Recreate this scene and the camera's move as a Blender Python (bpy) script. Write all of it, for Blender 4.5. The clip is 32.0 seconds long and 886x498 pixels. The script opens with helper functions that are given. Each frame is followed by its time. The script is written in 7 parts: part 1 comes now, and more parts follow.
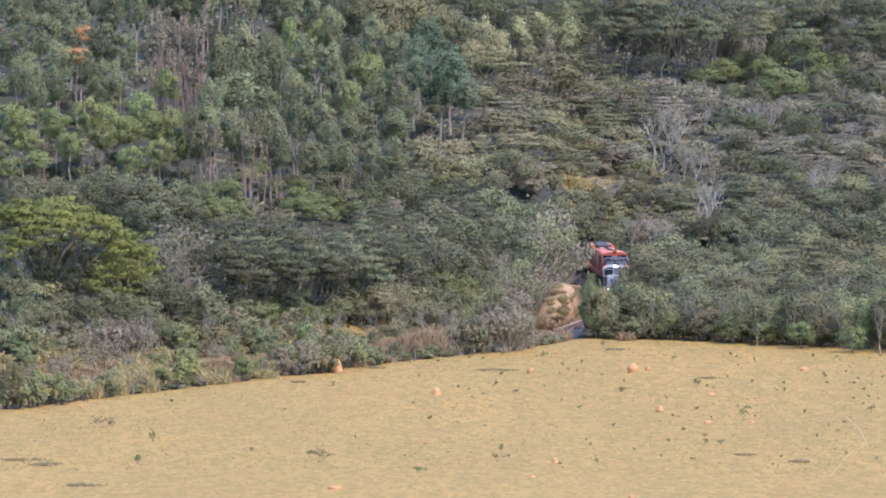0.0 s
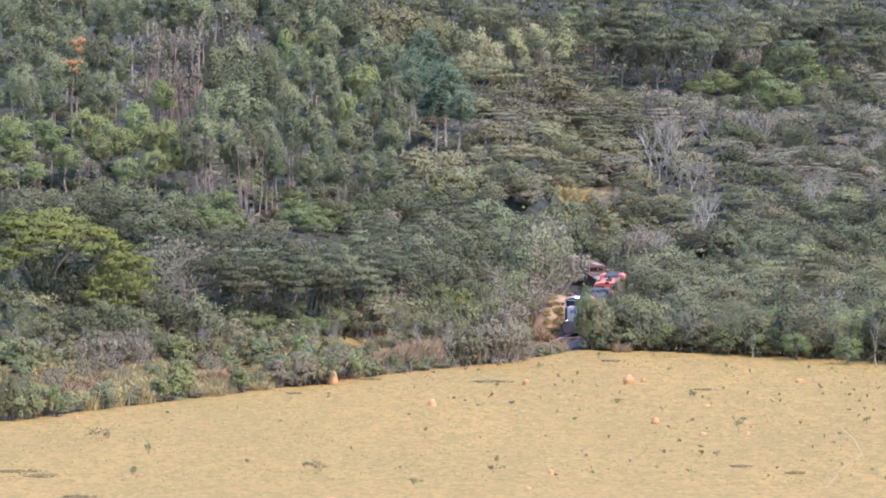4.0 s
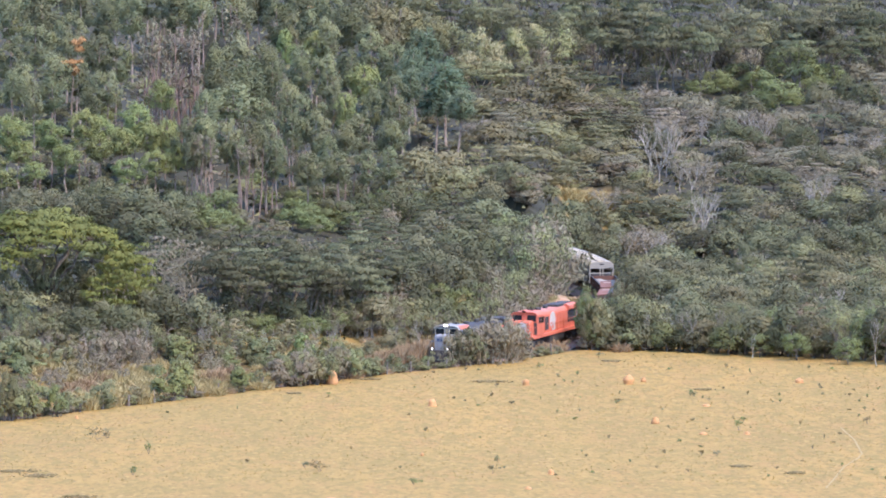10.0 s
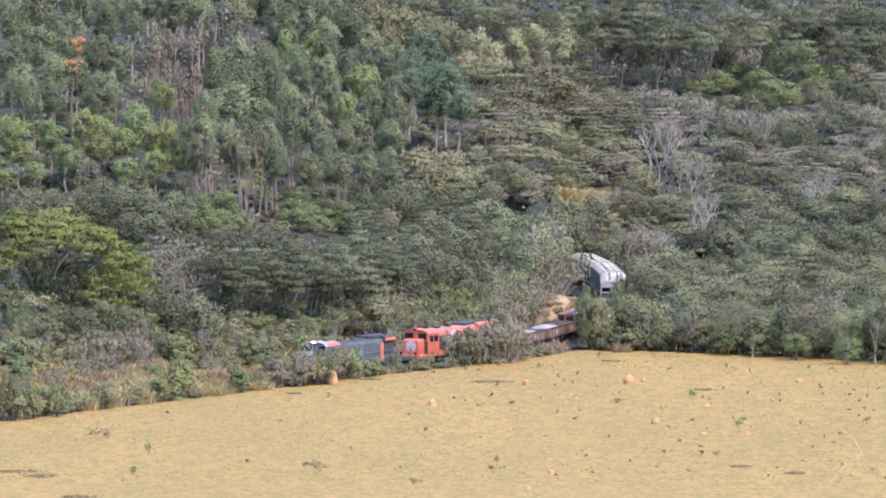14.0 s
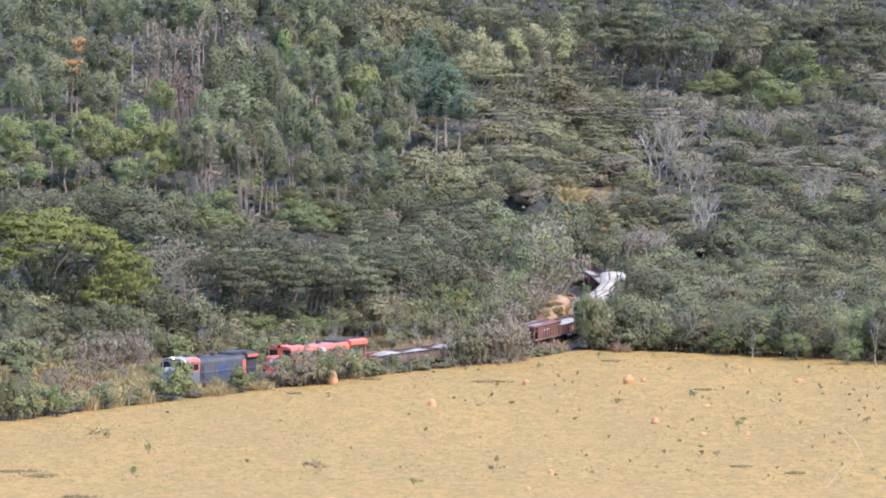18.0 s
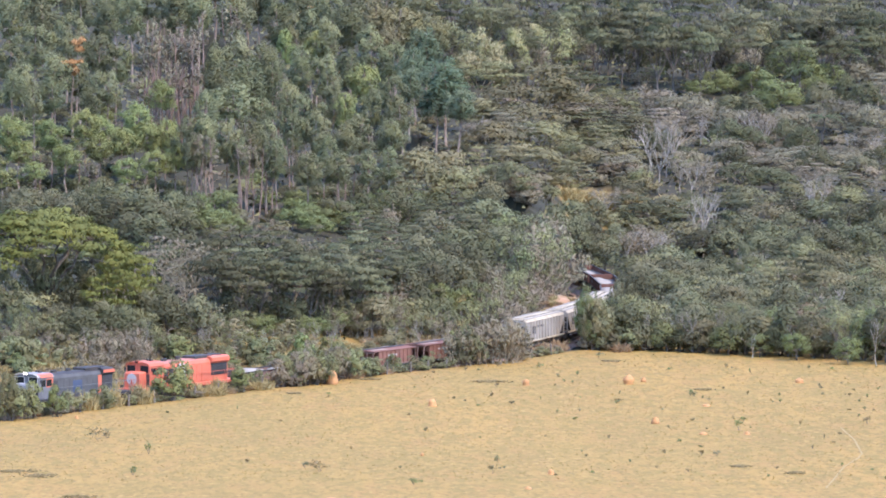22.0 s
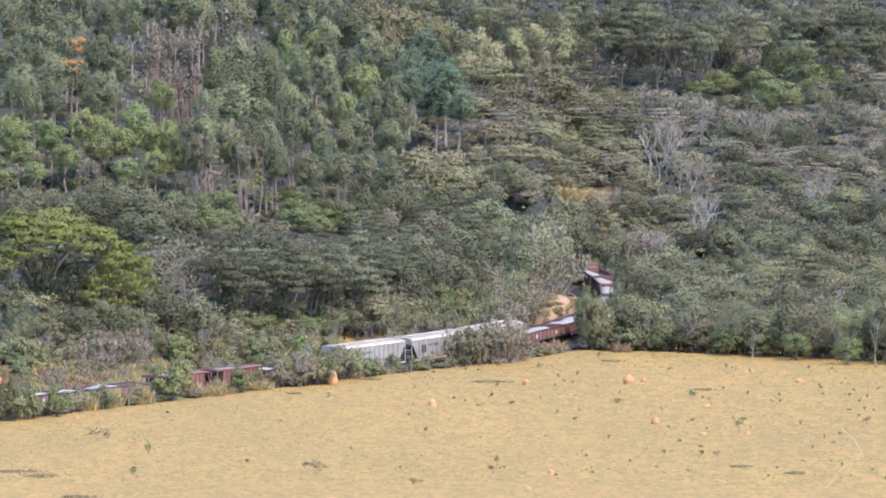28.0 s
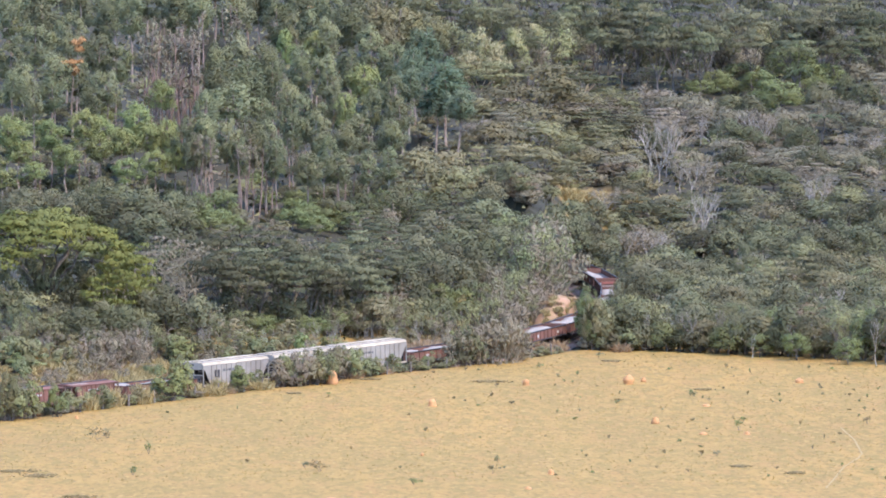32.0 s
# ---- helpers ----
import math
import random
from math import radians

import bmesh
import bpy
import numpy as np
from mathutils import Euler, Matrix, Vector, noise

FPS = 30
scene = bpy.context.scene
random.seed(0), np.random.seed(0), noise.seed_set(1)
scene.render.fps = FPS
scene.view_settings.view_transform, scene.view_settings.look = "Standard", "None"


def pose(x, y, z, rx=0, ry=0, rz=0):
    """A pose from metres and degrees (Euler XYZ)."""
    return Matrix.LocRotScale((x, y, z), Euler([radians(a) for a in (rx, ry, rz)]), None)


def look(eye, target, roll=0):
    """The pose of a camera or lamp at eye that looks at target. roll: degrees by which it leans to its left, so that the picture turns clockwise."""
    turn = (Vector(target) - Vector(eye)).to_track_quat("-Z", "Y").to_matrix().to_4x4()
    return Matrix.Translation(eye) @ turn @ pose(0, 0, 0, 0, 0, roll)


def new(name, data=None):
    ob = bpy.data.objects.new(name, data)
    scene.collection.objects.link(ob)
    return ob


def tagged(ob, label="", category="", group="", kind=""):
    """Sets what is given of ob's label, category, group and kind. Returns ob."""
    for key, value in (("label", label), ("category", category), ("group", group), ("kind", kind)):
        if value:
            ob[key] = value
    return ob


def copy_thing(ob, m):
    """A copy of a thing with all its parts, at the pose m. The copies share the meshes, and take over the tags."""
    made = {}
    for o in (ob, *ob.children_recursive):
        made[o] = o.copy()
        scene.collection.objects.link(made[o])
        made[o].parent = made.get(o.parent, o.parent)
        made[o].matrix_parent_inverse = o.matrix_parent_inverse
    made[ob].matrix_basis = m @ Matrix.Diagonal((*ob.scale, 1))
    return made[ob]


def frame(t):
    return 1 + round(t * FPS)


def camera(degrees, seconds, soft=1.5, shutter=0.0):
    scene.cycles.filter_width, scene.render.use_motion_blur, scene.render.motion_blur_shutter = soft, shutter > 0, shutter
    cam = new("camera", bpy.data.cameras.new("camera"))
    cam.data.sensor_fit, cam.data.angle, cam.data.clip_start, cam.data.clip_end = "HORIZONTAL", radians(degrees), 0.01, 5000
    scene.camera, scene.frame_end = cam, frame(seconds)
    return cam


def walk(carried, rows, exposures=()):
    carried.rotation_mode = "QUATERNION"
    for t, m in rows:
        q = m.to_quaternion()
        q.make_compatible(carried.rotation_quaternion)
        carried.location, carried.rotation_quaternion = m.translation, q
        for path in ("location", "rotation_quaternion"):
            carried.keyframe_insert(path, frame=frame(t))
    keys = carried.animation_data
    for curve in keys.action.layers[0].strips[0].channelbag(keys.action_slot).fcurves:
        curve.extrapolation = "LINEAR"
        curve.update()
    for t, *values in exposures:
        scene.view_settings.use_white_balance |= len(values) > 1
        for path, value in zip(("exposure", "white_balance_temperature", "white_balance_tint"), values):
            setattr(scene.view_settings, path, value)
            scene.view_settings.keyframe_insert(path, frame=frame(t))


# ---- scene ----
DURATION = 32.0
cam = camera(5.867, DURATION, soft=1.8)
EYE = (0.0, 0.0, 60.0)
PITCH = 90 - 3.45
# a small pan up and to the right in the first seconds, then still: seconds, degrees down, degrees left
PAN = [(0.0, 0.0768, 0.0290), (0.5, 0.0431, 0.0112), (1.0, 0.0206, 0.0052), (1.5, 0.0101, 0.0022), (2.0, 0.0056, 0.0010),
       (3.0, 0.0019, 0.0), (4.5, 0.0, 0.0), (32.0, 0.0, 0.0)]
walk(cam, [(t, pose(*EYE, PITCH - down, 0, left)) for t, down, left in PAN], [(0.0, 1.46, 5850, 25), (1.0, 1.57, 5850, 25), (2.5, 1.63, 5850, 25), (32.0, 1.63, 5850, 25)])

# ---- light ----
SUN_TURN, SUN_HIGH = radians(138), radians(55)
world = bpy.data.worlds.new("sky")
scene.world = world
world.use_nodes = True
wn = world.node_tree.nodes
sky = wn.new("ShaderNodeTexSky")
sky.sky_type, sky.sun_disc, sky.sun_elevation, sky.sun_rotation = "NISHITA", False, SUN_HIGH, SUN_TURN
sky.air_density, sky.dust_density, sky.ozone_density = 1.8, 0.1, 8.0
wn["Background"].inputs["Strength"].default_value = 0.15
world.node_tree.links.new(sky.outputs[0], wn["Background"].inputs["Color"])
sun_data = bpy.data.lights.new("sun", "SUN")
sun_data.energy, sun_data.angle, sun_data.color = 2.0, radians(0.53), (1.0, 0.86, 0.62)
sun = new("sun", sun_data)
_way = Vector((math.sin(SUN_TURN) * math.cos(SUN_HIGH), math.cos(SUN_TURN) * math.cos(SUN_HIGH), math.sin(SUN_HIGH)))
sun.matrix_world = look(_way * 200, (0, 0, 0))


# ---- materials ----
def material(name, colour, rough=0.8, metal=0.0, spread=0.25, scale=3.0, fine=30.0, bump=0.2, second=None, per_object=0.0, per_leaf=0.0,
             through_light=0.0, glow=None, spec=0.3, hues=0.0):
    """A surface with stains at a large scale, grain at a fine one, and relief."""
    m = bpy.data.materials.new(name)
    m.use_nodes = True
    n, l = m.node_tree.nodes, m.node_tree.links
    b = n["Principled BSDF"]
    b.inputs["Roughness"].default_value, b.inputs["Metallic"].default_value = rough, metal
    b.inputs["Specular IOR Level"].default_value = spec
    place = n.new("ShaderNodeTexCoord")
    big, small = n.new("ShaderNodeTexNoise"), n.new("ShaderNodeTexNoise")
    for node, s, detail in ((big, scale, 4), (small, fine, 2)):
        node.inputs["Scale"].default_value, node.inputs["Detail"].default_value = s, detail
        l.new(place.outputs["Object"], node.inputs["Vector"])
    other = second or [c * (1 - spread) for c in colour]
    mix = n.new("ShaderNodeMix")
    mix.data_type = "RGBA"
    ramp = n.new("ShaderNodeMapRange")
    ramp.inputs["From Min"].default_value, ramp.inputs["From Max"].default_value = 0.35, 0.65
    l.new(big.outputs["Fac"], ramp.inputs["Value"])
    l.new(ramp.outputs[0], mix.inputs["Factor"])
    mix.inputs["A"].default_value, mix.inputs["B"].default_value = (*colour, 1), (*other, 1)
    hsv = n.new("ShaderNodeHueSaturation")
    l.new(mix.outputs["Result"], hsv.inputs["Color"])
    add = n.new("ShaderNodeMath")
    add.operation = "MULTIPLY_ADD"
    l.new(small.outputs["Fac"], add.inputs[0])
    add.inputs[1].default_value, add.inputs[2].default_value = spread, 1 - spread / 2
    value = add.outputs[0]
    for how, amount in (("Object", per_object), ("Leaf", per_leaf)):
        if amount:
            src = n.new("ShaderNodeObjectInfo").outputs["Random"] if how == "Object" else n.new("ShaderNodeNewGeometry").outputs["Random Per Island"]
            more = n.new("ShaderNodeMath")
            more.operation = "MULTIPLY_ADD"
            l.new(src, more.inputs[0])
            more.inputs[1].default_value, more.inputs[2].default_value = amount, 1 - amount / 2
            both = n.new("ShaderNodeMath")
            both.operation = "MULTIPLY"
            l.new(value, both.inputs[0]), l.new(more.outputs[0], both.inputs[1])
            value = both.outputs[0]
            if how == "Object" and hues:
                hue = n.new("ShaderNodeMath")
                hue.operation = "MULTIPLY_ADD"
                wave = n.new("ShaderNodeMath")
                wave.operation = "FRACT"
                far = n.new("ShaderNodeMath")
                far.operation = "MULTIPLY"
                far.inputs[1].default_value = 7.31
                l.new(src, far.inputs[0]), l.new(far.outputs[0], wave.inputs[0]), l.new(wave.outputs[0], hue.inputs[0])
                hue.inputs[1].default_value, hue.inputs[2].default_value = hues, 0.5 - hues * 0.8
                l.new(hue.outputs[0], hsv.inputs["Hue"])
    l.new(value, hsv.inputs["Value"])
    l.new(hsv.outputs[0], b.inputs["Base Color"])
    if bump:
        relief = n.new("ShaderNodeBump")
        relief.inputs["Strength"].default_value, relief.inputs["Distance"].default_value = bump, 0.03
        l.new(small.outputs["Fac"], relief.inputs["Height"])
        l.new(relief.outputs[0], b.inputs["Normal"])
    if through_light:
        thin, both = n.new("ShaderNodeBsdfTranslucent"), n.new("ShaderNodeMixShader")
        l.new(hsv.outputs[0], thin.inputs["Color"])
        both.inputs[0].default_value = through_light
        l.new(b.outputs[0], both.inputs[1]), l.new(thin.outputs[0], both.inputs[2])
        l.new(both.outputs[0], n["Material Output"].inputs["Surface"])
    if glow:
        b.inputs["Emission Color"].default_value, b.inputs["Emission Strength"].default_value = (*glow[:3], 1), glow[3]
    return m


def leaves(name, colour, second, per_object=0.55, hues=0.036):
    return material(name, colour, rough=0.75, spread=0.18, scale=0.35, fine=9, bump=0, second=second, per_object=per_object, per_leaf=0.12,
                    through_light=0.28, spec=0.14, hues=hues)


LEAF_EUC = leaves("eucalyptus_leaf", (0.223, 0.232, 0.109), (0.164, 0.177, 0.101), 0.6)
LEAF_DARK = leaves("dark_leaf", (0.176, 0.174, 0.084), (0.135, 0.139, 0.079), 0.7)
LEAF_OLIVE = leaves("olive_leaf", (0.248, 0.230, 0.106), (0.189, 0.186, 0.098))
# dusty grey-olive with extra blue: haze over the far slope put into the colour
LEAF_DUSTY_HAZE = leaves("dusty_haze_leaf", (0.260, 0.234, 0.145), (0.209, 0.188, 0.124), 0.5)
LEAF_YELLOW = leaves("yellow_green_leaf", (0.225, 0.222, 0.056), (0.160, 0.170, 0.058), 0.1, 0.0)
LEAF_SHRUB = leaves("shrub_leaf", (0.228, 0.248, 0.110), (0.205, 0.208, 0.106), 0.5)
LEAF_YOUNG = leaves("young_eucalyptus_leaf", (0.262, 0.292, 0.107), (0.210, 0.240, 0.099), 0.3)
LEAF_BRIGHT = leaves("bright_leaf", (0.217, 0.244, 0.089), (0.167, 0.190, 0.085), 0.2)
LEAF_BLUE = leaves("blue_green_leaf", (0.165, 0.205, 0.115), (0.13, 0.17, 0.10), 0.2)
LEAF_CREAM = leaves("cream_blossom", (0.46, 0.43, 0.22), (0.25, 0.26, 0.11), 0.1)
LEAF_GREY = leaves("dry_grey_leaf", (0.275, 0.240, 0.150), (0.225, 0.198, 0.126), 0.3)
LEAF_RED = leaves("rusty_leaf", (0.52, 0.29, 0.12), (0.40, 0.225, 0.10), 0.1, 0.0)
LEAF_BROWN = leaves("brown_leaf", (0.30, 0.215, 0.13), (0.23, 0.17, 0.105), 0.1, 0.0)
LEAF_PALM = leaves("palm_leaf", (0.148, 0.172, 0.076), (0.106, 0.131, 0.065), 0.1)
BARK_PALE = material("pale_bark", (0.34, 0.28, 0.22), second=(0.20, 0.13, 0.095), scale=1.2, fine=14, per_object=0.3)
BARK_DARK = material("dark_bark", (0.16, 0.13, 0.10), second=(0.10, 0.085, 0.07), scale=1.5, fine=18, per_object=0.3)
BARK_GREY = material("dry_grey_twigs", (0.38, 0.300, 0.198), second=(0.30, 0.236, 0.158), scale=1.0, fine=12, per_object=0.25)
BARK_WHITE = material("bleached_bare_wood", (0.38, 0.33, 0.27), second=(0.29, 0.25, 0.20), scale=1.0, fine=12, per_object=0.25)
BARK_PINK = material("peeling_pink_bark", (0.29, 0.20, 0.155), second=(0.17, 0.115, 0.09), scale=1.0, fine=12, per_object=0.35)
DRY_GRASS = material("dry_tall_grass", (0.38, 0.275, 0.150), second=(0.35, 0.215, 0.115), scale=0.6, fine=8, bump=0, per_leaf=0.4, through_light=0.2)
YELLOW_GRASS = material("yellow_tall_grass", (0.45, 0.345, 0.150), second=(0.37, 0.295, 0.132), scale=0.6, fine=8, bump=0, per_leaf=0.4, through_light=0.2)
FIELD_GRASS = material("field_grass", (0.31, 0.224, 0.066), second=(0.245, 0.184, 0.055), scale=0.15, fine=6, bump=0, per_leaf=0.35, through_light=0.2)
MOUND = material("termite_earth", (0.52, 0.268, 0.105), second=(0.42, 0.215, 0.088), scale=2, fine=14, bump=0.6, per_object=0.25)
TRAIL = material("worn_trail", (0.35, 0.235, 0.085), second=(0.30, 0.205, 0.075), scale=0.6, fine=6, bump=0.2)
SOIL = material("red_soil", (0.43, 0.235, 0.135), second=(0.31, 0.195, 0.095), scale=0.5, fine=5, bump=0.5)
BALLAST = material("ballast_stone", (0.34, 0.21, 0.14), second=(0.26, 0.16, 0.105), scale=1, fine=16, bump=0.8, per_leaf=0.4)
STEEL = material("rail_steel", (0.15, 0.095, 0.07), rough=0.7, metal=0.2, fine=40)
POST_WOOD = material("weathered_post", (0.25, 0.21, 0.17), second=(0.18, 0.15, 0.125), scale=3, fine=25, per_object=0.5)
PALE_PAINT = material("pale_weathered_paint", (0.5, 0.48, 0.45), second=(0.4, 0.37, 0.33), scale=2, fine=22)
SLEEPER = material("sleeper_timber", (0.16, 0.12, 0.10), scale=2, fine=20, per_leaf=0.4)
CHAR = material("dark_litter", (0.165, 0.122, 0.052), second=(0.24, 0.175, 0.075), scale=0.8, fine=8, per_leaf=0.4)
LOCO_GREY = material("loco_grey_paint", (0.110, 0.107, 0.106), rough=0.65, second=(0.080, 0.078, 0.078), scale=0.6, fine=9, spread=0.2, spec=0.2)
LOCO_SILVER = material("loco_silver_paint", (0.185, 0.182, 0.186), rough=0.55, second=(0.14, 0.138, 0.14), scale=1.0, fine=12, spread=0.2)
LOCO_ORANGE = material("loco_orange_paint", (0.63, 0.165, 0.092), rough=0.55, second=(0.54, 0.14, 0.08), scale=0.6, fine=9, spread=0.15)
LOCO_FADED = material("loco_faded_orange_roof", (0.50, 0.20, 0.14), rough=0.7, second=(0.36, 0.15, 0.11), scale=0.8, fine=9, spread=0.25)
LOCO_LIGHT = material("loco_light_silver_paint", (0.29, 0.282, 0.285), rough=0.5, second=(0.22, 0.214, 0.216), scale=1.0, fine=12, spread=0.2)
ROOF_DUST = material("pale_dust_on_roof", (0.40, 0.30, 0.245), rough=0.95, second=(0.28, 0.185, 0.145), scale=0.9, fine=7, spread=0.3, spec=0.1)
LOCO_PALE = material("loco_pale_grey_roof", (0.33, 0.305, 0.29), rough=0.6, second=(0.24, 0.222, 0.212), scale=0.8, fine=10, spread=0.2)
LOCO_WHITE = material("loco_white_paint", (0.50, 0.46, 0.43), rough=0.5, second=(0.54, 0.48, 0.42), scale=1.2, fine=12, spread=0.12)
LOCO_BLUE = material("loco_blue_paint", (0.065, 0.088, 0.15), rough=0.5, scale=0.8, fine=9, spread=0.2)
# sooty steel; also colours in shade at hopper ends, wagon insides and nose gaps
SOOT_SHADE = material("sooty_and_shade_steel", (0.045, 0.043, 0.045), rough=0.7, second=(0.07, 0.06, 0.055), scale=1.0, fine=14)
GLASS = material("dark_glass", (0.02, 0.022, 0.024), rough=0.2, spread=0.05, bump=0, spec=0.25)
LAMP_ON = material("lit_lamp", (0.9, 0.88, 0.8), rough=0.3, spread=0.05, bump=0, glow=(1.0, 0.93, 0.78, 3.0))
WAGON_BROWN = material("wagon_oxide_paint", (0.225, 0.108, 0.078), rough=0.85, second=(0.155, 0.078, 0.057), scale=0.5, fine=7, spread=0.3, per_object=0.25, spec=0.15)
WAGON_RED = material("faded_red_paint", (0.36, 0.13, 0.095), rough=0.8, second=(0.27, 0.105, 0.08), scale=0.8, fine=9, spread=0.2, spec=0.15)
WAGON_DUSTY = material("wagon_dusty_oxide", (0.25, 0.16, 0.125), rough=0.85, second=(0.17, 0.10, 0.078), scale=0.6, fine=6, spread=0.3, per_object=0.2, spec=0.15)
WAGON_GREY = material("hopper_grey_paint", (0.325, 0.288, 0.240), rough=0.8, second=(0.25, 0.22, 0.182), scale=0.5, fine=6, spread=0.2, per_object=0.12, spec=0.12)
WAGON_PALE = material("hopper_roof_pale", (0.50, 0.42, 0.30), rough=0.95, second=(0.35, 0.29, 0.205), scale=0.8, fine=8, spread=0.2, spec=0.08)
CARGO = material("pale_bulk_cargo", (0.37, 0.325, 0.270), rough=0.95, second=(0.27, 0.236, 0.195), scale=0.9, fine=12, bump=0.7, spec=0.05)

# the railway's line: seconds of the leading locomotive's cab stand for the way along the track, at 6 m/s
SPEED = 6.0
LINE_T = np.arange(-60.0, 60.01, 0.05)
_turn = np.radians(np.clip(20.09 + 2.602 * (LINE_T - 6), -22, 33.95))
LINE_X = np.cumsum(-SPEED * np.sin(_turn) * 0.05)
LINE_Y = np.cumsum(-SPEED * np.cos(_turn) * 0.05)
_six = int(np.searchsorted(LINE_T, 6.0))
LINE_X += 10.50 - LINE_X[_six]
LINE_Y += 900.0 - LINE_Y[_six]
_u = np.clip(LINE_T, -14, 19) - 6
LINE_Z = -4.269 - 0.1189 * _u + 0.002858 * _u ** 2 + 0.0000883 * _u ** 3
LINE_Z += np.where(LINE_T < -14, (-14 - LINE_T) * 0.04, 0)


def rail(t):
    """The top of the rails at t."""
    return Vector((np.interp(t, LINE_T, LINE_X), np.interp(t, LINE_T, LINE_Y), np.interp(t, LINE_T, LINE_Z)))


NEAR_X, NEAR_Y, NEAR_Z = LINE_X[600:2000:20], LINE_Y[600:2000:20], LINE_Z[600:2000:20]


def smooth(a, b, v):
    u = np.clip((v - a) / (b - a), 0, 1)
    return u * u * (3 - 2 * u)


def ground_z(x, y):
    """The height of the ground, for arrays or numbers."""
    x, y = np.asarray(x, float), np.asarray(y, float)
    d2 = (x[..., None] - NEAR_X) ** 2 + (y[..., None] - NEAR_Y) ** 2
    near = np.argmin(d2, -1)
    far = np.sqrt(np.min(d2, -1))
    base = np.interp(x, [-60, -30, -5, 5, 10, 16], [-4.75, -4.65, -4.40, -4.48, -4.58, -4.88]) + 0.0020 * (np.clip(y, 500, 1050) - 860)
    base = base + 0.35 * np.sin(x * 0.043 + 1.1) * np.sin(y * 0.021 + 0.4) * smooth(12, 40, far)
    foot = np.interp(x, [-200, -80, -33, 0.4, 7, 11, 14, 18, 60, 200], [640, 760, 829, 879, 895, 915, 955, 985, 992, 1000])
    behind = np.maximum(0, y - foot - 8)
    rise = 0.105 * behind * smooth(0, 30, behind) - 0.000018 * behind ** 2
    rise = np.where(behind > 900, 0.105 * 900 - 0.000018 * 810000, rise)
    z = base + rise
    z = z + smooth(20, 120, behind) * (1.6 * np.sin(x * 0.06 + y * 0.017) + 1.0 * np.sin(x * 0.023 - y * 0.05 + 2))
    bed = NEAR_Z[near] - 0.62
    z = bed + (z - bed) * smooth(2.5, 4.8, far)
    hill = 58.3 - 0.2 * np.maximum(0, y - 4)
    return np.maximum(z, hill)



# ---- building helpers ----
class Shape:
    """Collects points and faces of one mesh."""

    def __init__(self):
        self.v, self.f = [], []

    def box(self, x, y, z, sx, sy, sz, taper=1.0):
        """A box about (x, y), standing on z."""
        k = len(self.v)
        for zz, q in ((z, 1.0), (z + sz, taper)):
            self.v += [(x - sx / 2 * q, y - sy / 2 * q, zz), (x + sx / 2 * q, y - sy / 2 * q, zz), (x + sx / 2 * q, y + sy / 2 * q, zz), (x - sx / 2 * q, y + sy / 2 * q, zz)]
        self.f += [(k + 3, k + 2, k + 1, k), (k + 4, k + 5, k + 6, k + 7)] + [(k + i, k + (i + 1) % 4, k + 4 + (i + 1) % 4, k + 4 + i) for i in range(4)]
        return self

    def loft(self, rings, close=True):
        """Rings of equally many points, joined one to the next."""
        k, n = len(self.v), len(rings[0])
        for ring in rings:
            self.v += [tuple(p) for p in ring]
        for r in range(len(rings) - 1):
            for i in range(n):
                a, b = k + r * n + i, k + r * n + (i + 1) % n
                self.f.append((a, b, b + n, a + n))
        if close:
            self.f.append(tuple(k + i for i in reversed(range(n))))
            self.f.append(tuple(k + (len(rings) - 1) * n + i for i in range(n)))
        return self

    def profile(self, points, x0, x1):
        """A cross section in y and z, drawn out along x."""
        return self.loft([[(x, y, z) for y, z in points] for x in (x0, x1)])

    def tube(self, path, radii, n=6):
        rings = []
        for i, p in enumerate(path):
            a, b = Vector(path[max(0, i - 1)]), Vector(path[min(len(path) - 1, i + 1)])
            q = (b - a).to_track_quat("Z", "Y")
            rings.append([Vector(p) + q @ Vector((math.cos(u) * radii[i], math.sin(u) * radii[i], 0)) for u in (2 * math.pi * j / n for j in range(n))])
        return self.loft(rings)

    def mesh(self, name, mat, bevel=0.0, soft=False):
        me = bpy.data.meshes.new(name)
        me.from_pydata(self.v, [], self.f)
        bm = bmesh.new()
        bm.from_mesh(me)
        bmesh.ops.recalc_face_normals(bm, faces=bm.faces)
        if bevel:
            bmesh.ops.bevel(bm, geom=bm.edges[:], offset=bevel, segments=1, affect="EDGES", clamp_overlap=True)
        bm.to_mesh(me)
        bm.free()
        me.materials.append(mat)
        if soft:
            me.shade_smooth()
        return me


def part(name, shape, mat, parent, label="", bevel=0.0, soft=False, at=None):
    """One mesh object under a thing or part."""
    ob = new(name, shape if isinstance(shape, bpy.types.Mesh) else shape.mesh(name, mat, bevel, soft))
    ob.parent = parent
    if at is not None:
        ob.matrix_basis = at
    return tagged(ob, label)


def thing(name, label, category, group=""):
    return tagged(new(name), label, category, group)


# ---- the ground ----
def spaced(stops):
    out = []
    for a, b, step in stops:
        out += list(np.arange(a, b, step))
    return np.array(out + [stops[-1][1]])


FENCE_X = np.array([-120, -55.8, -41.4, -35.5, -30.8, -26.3, -21.1, -15.8, -8.1, -2.5, 2.7, 8.4, 12.6, 16.2, 24.4, 33.0, 38.7, 45.3, 58.0])
FENCE_Y = np.array([690, 785.9, 807.3, 816, 823, 829.7, 837.4, 845.4, 856.8, 865, 872.9, 882.9, 893.8, 897.8, 896.2, 891.2, 886.5, 881.5, 872.0])


def fence_y(x):
    return np.interp(x, FENCE_X, FENCE_Y)


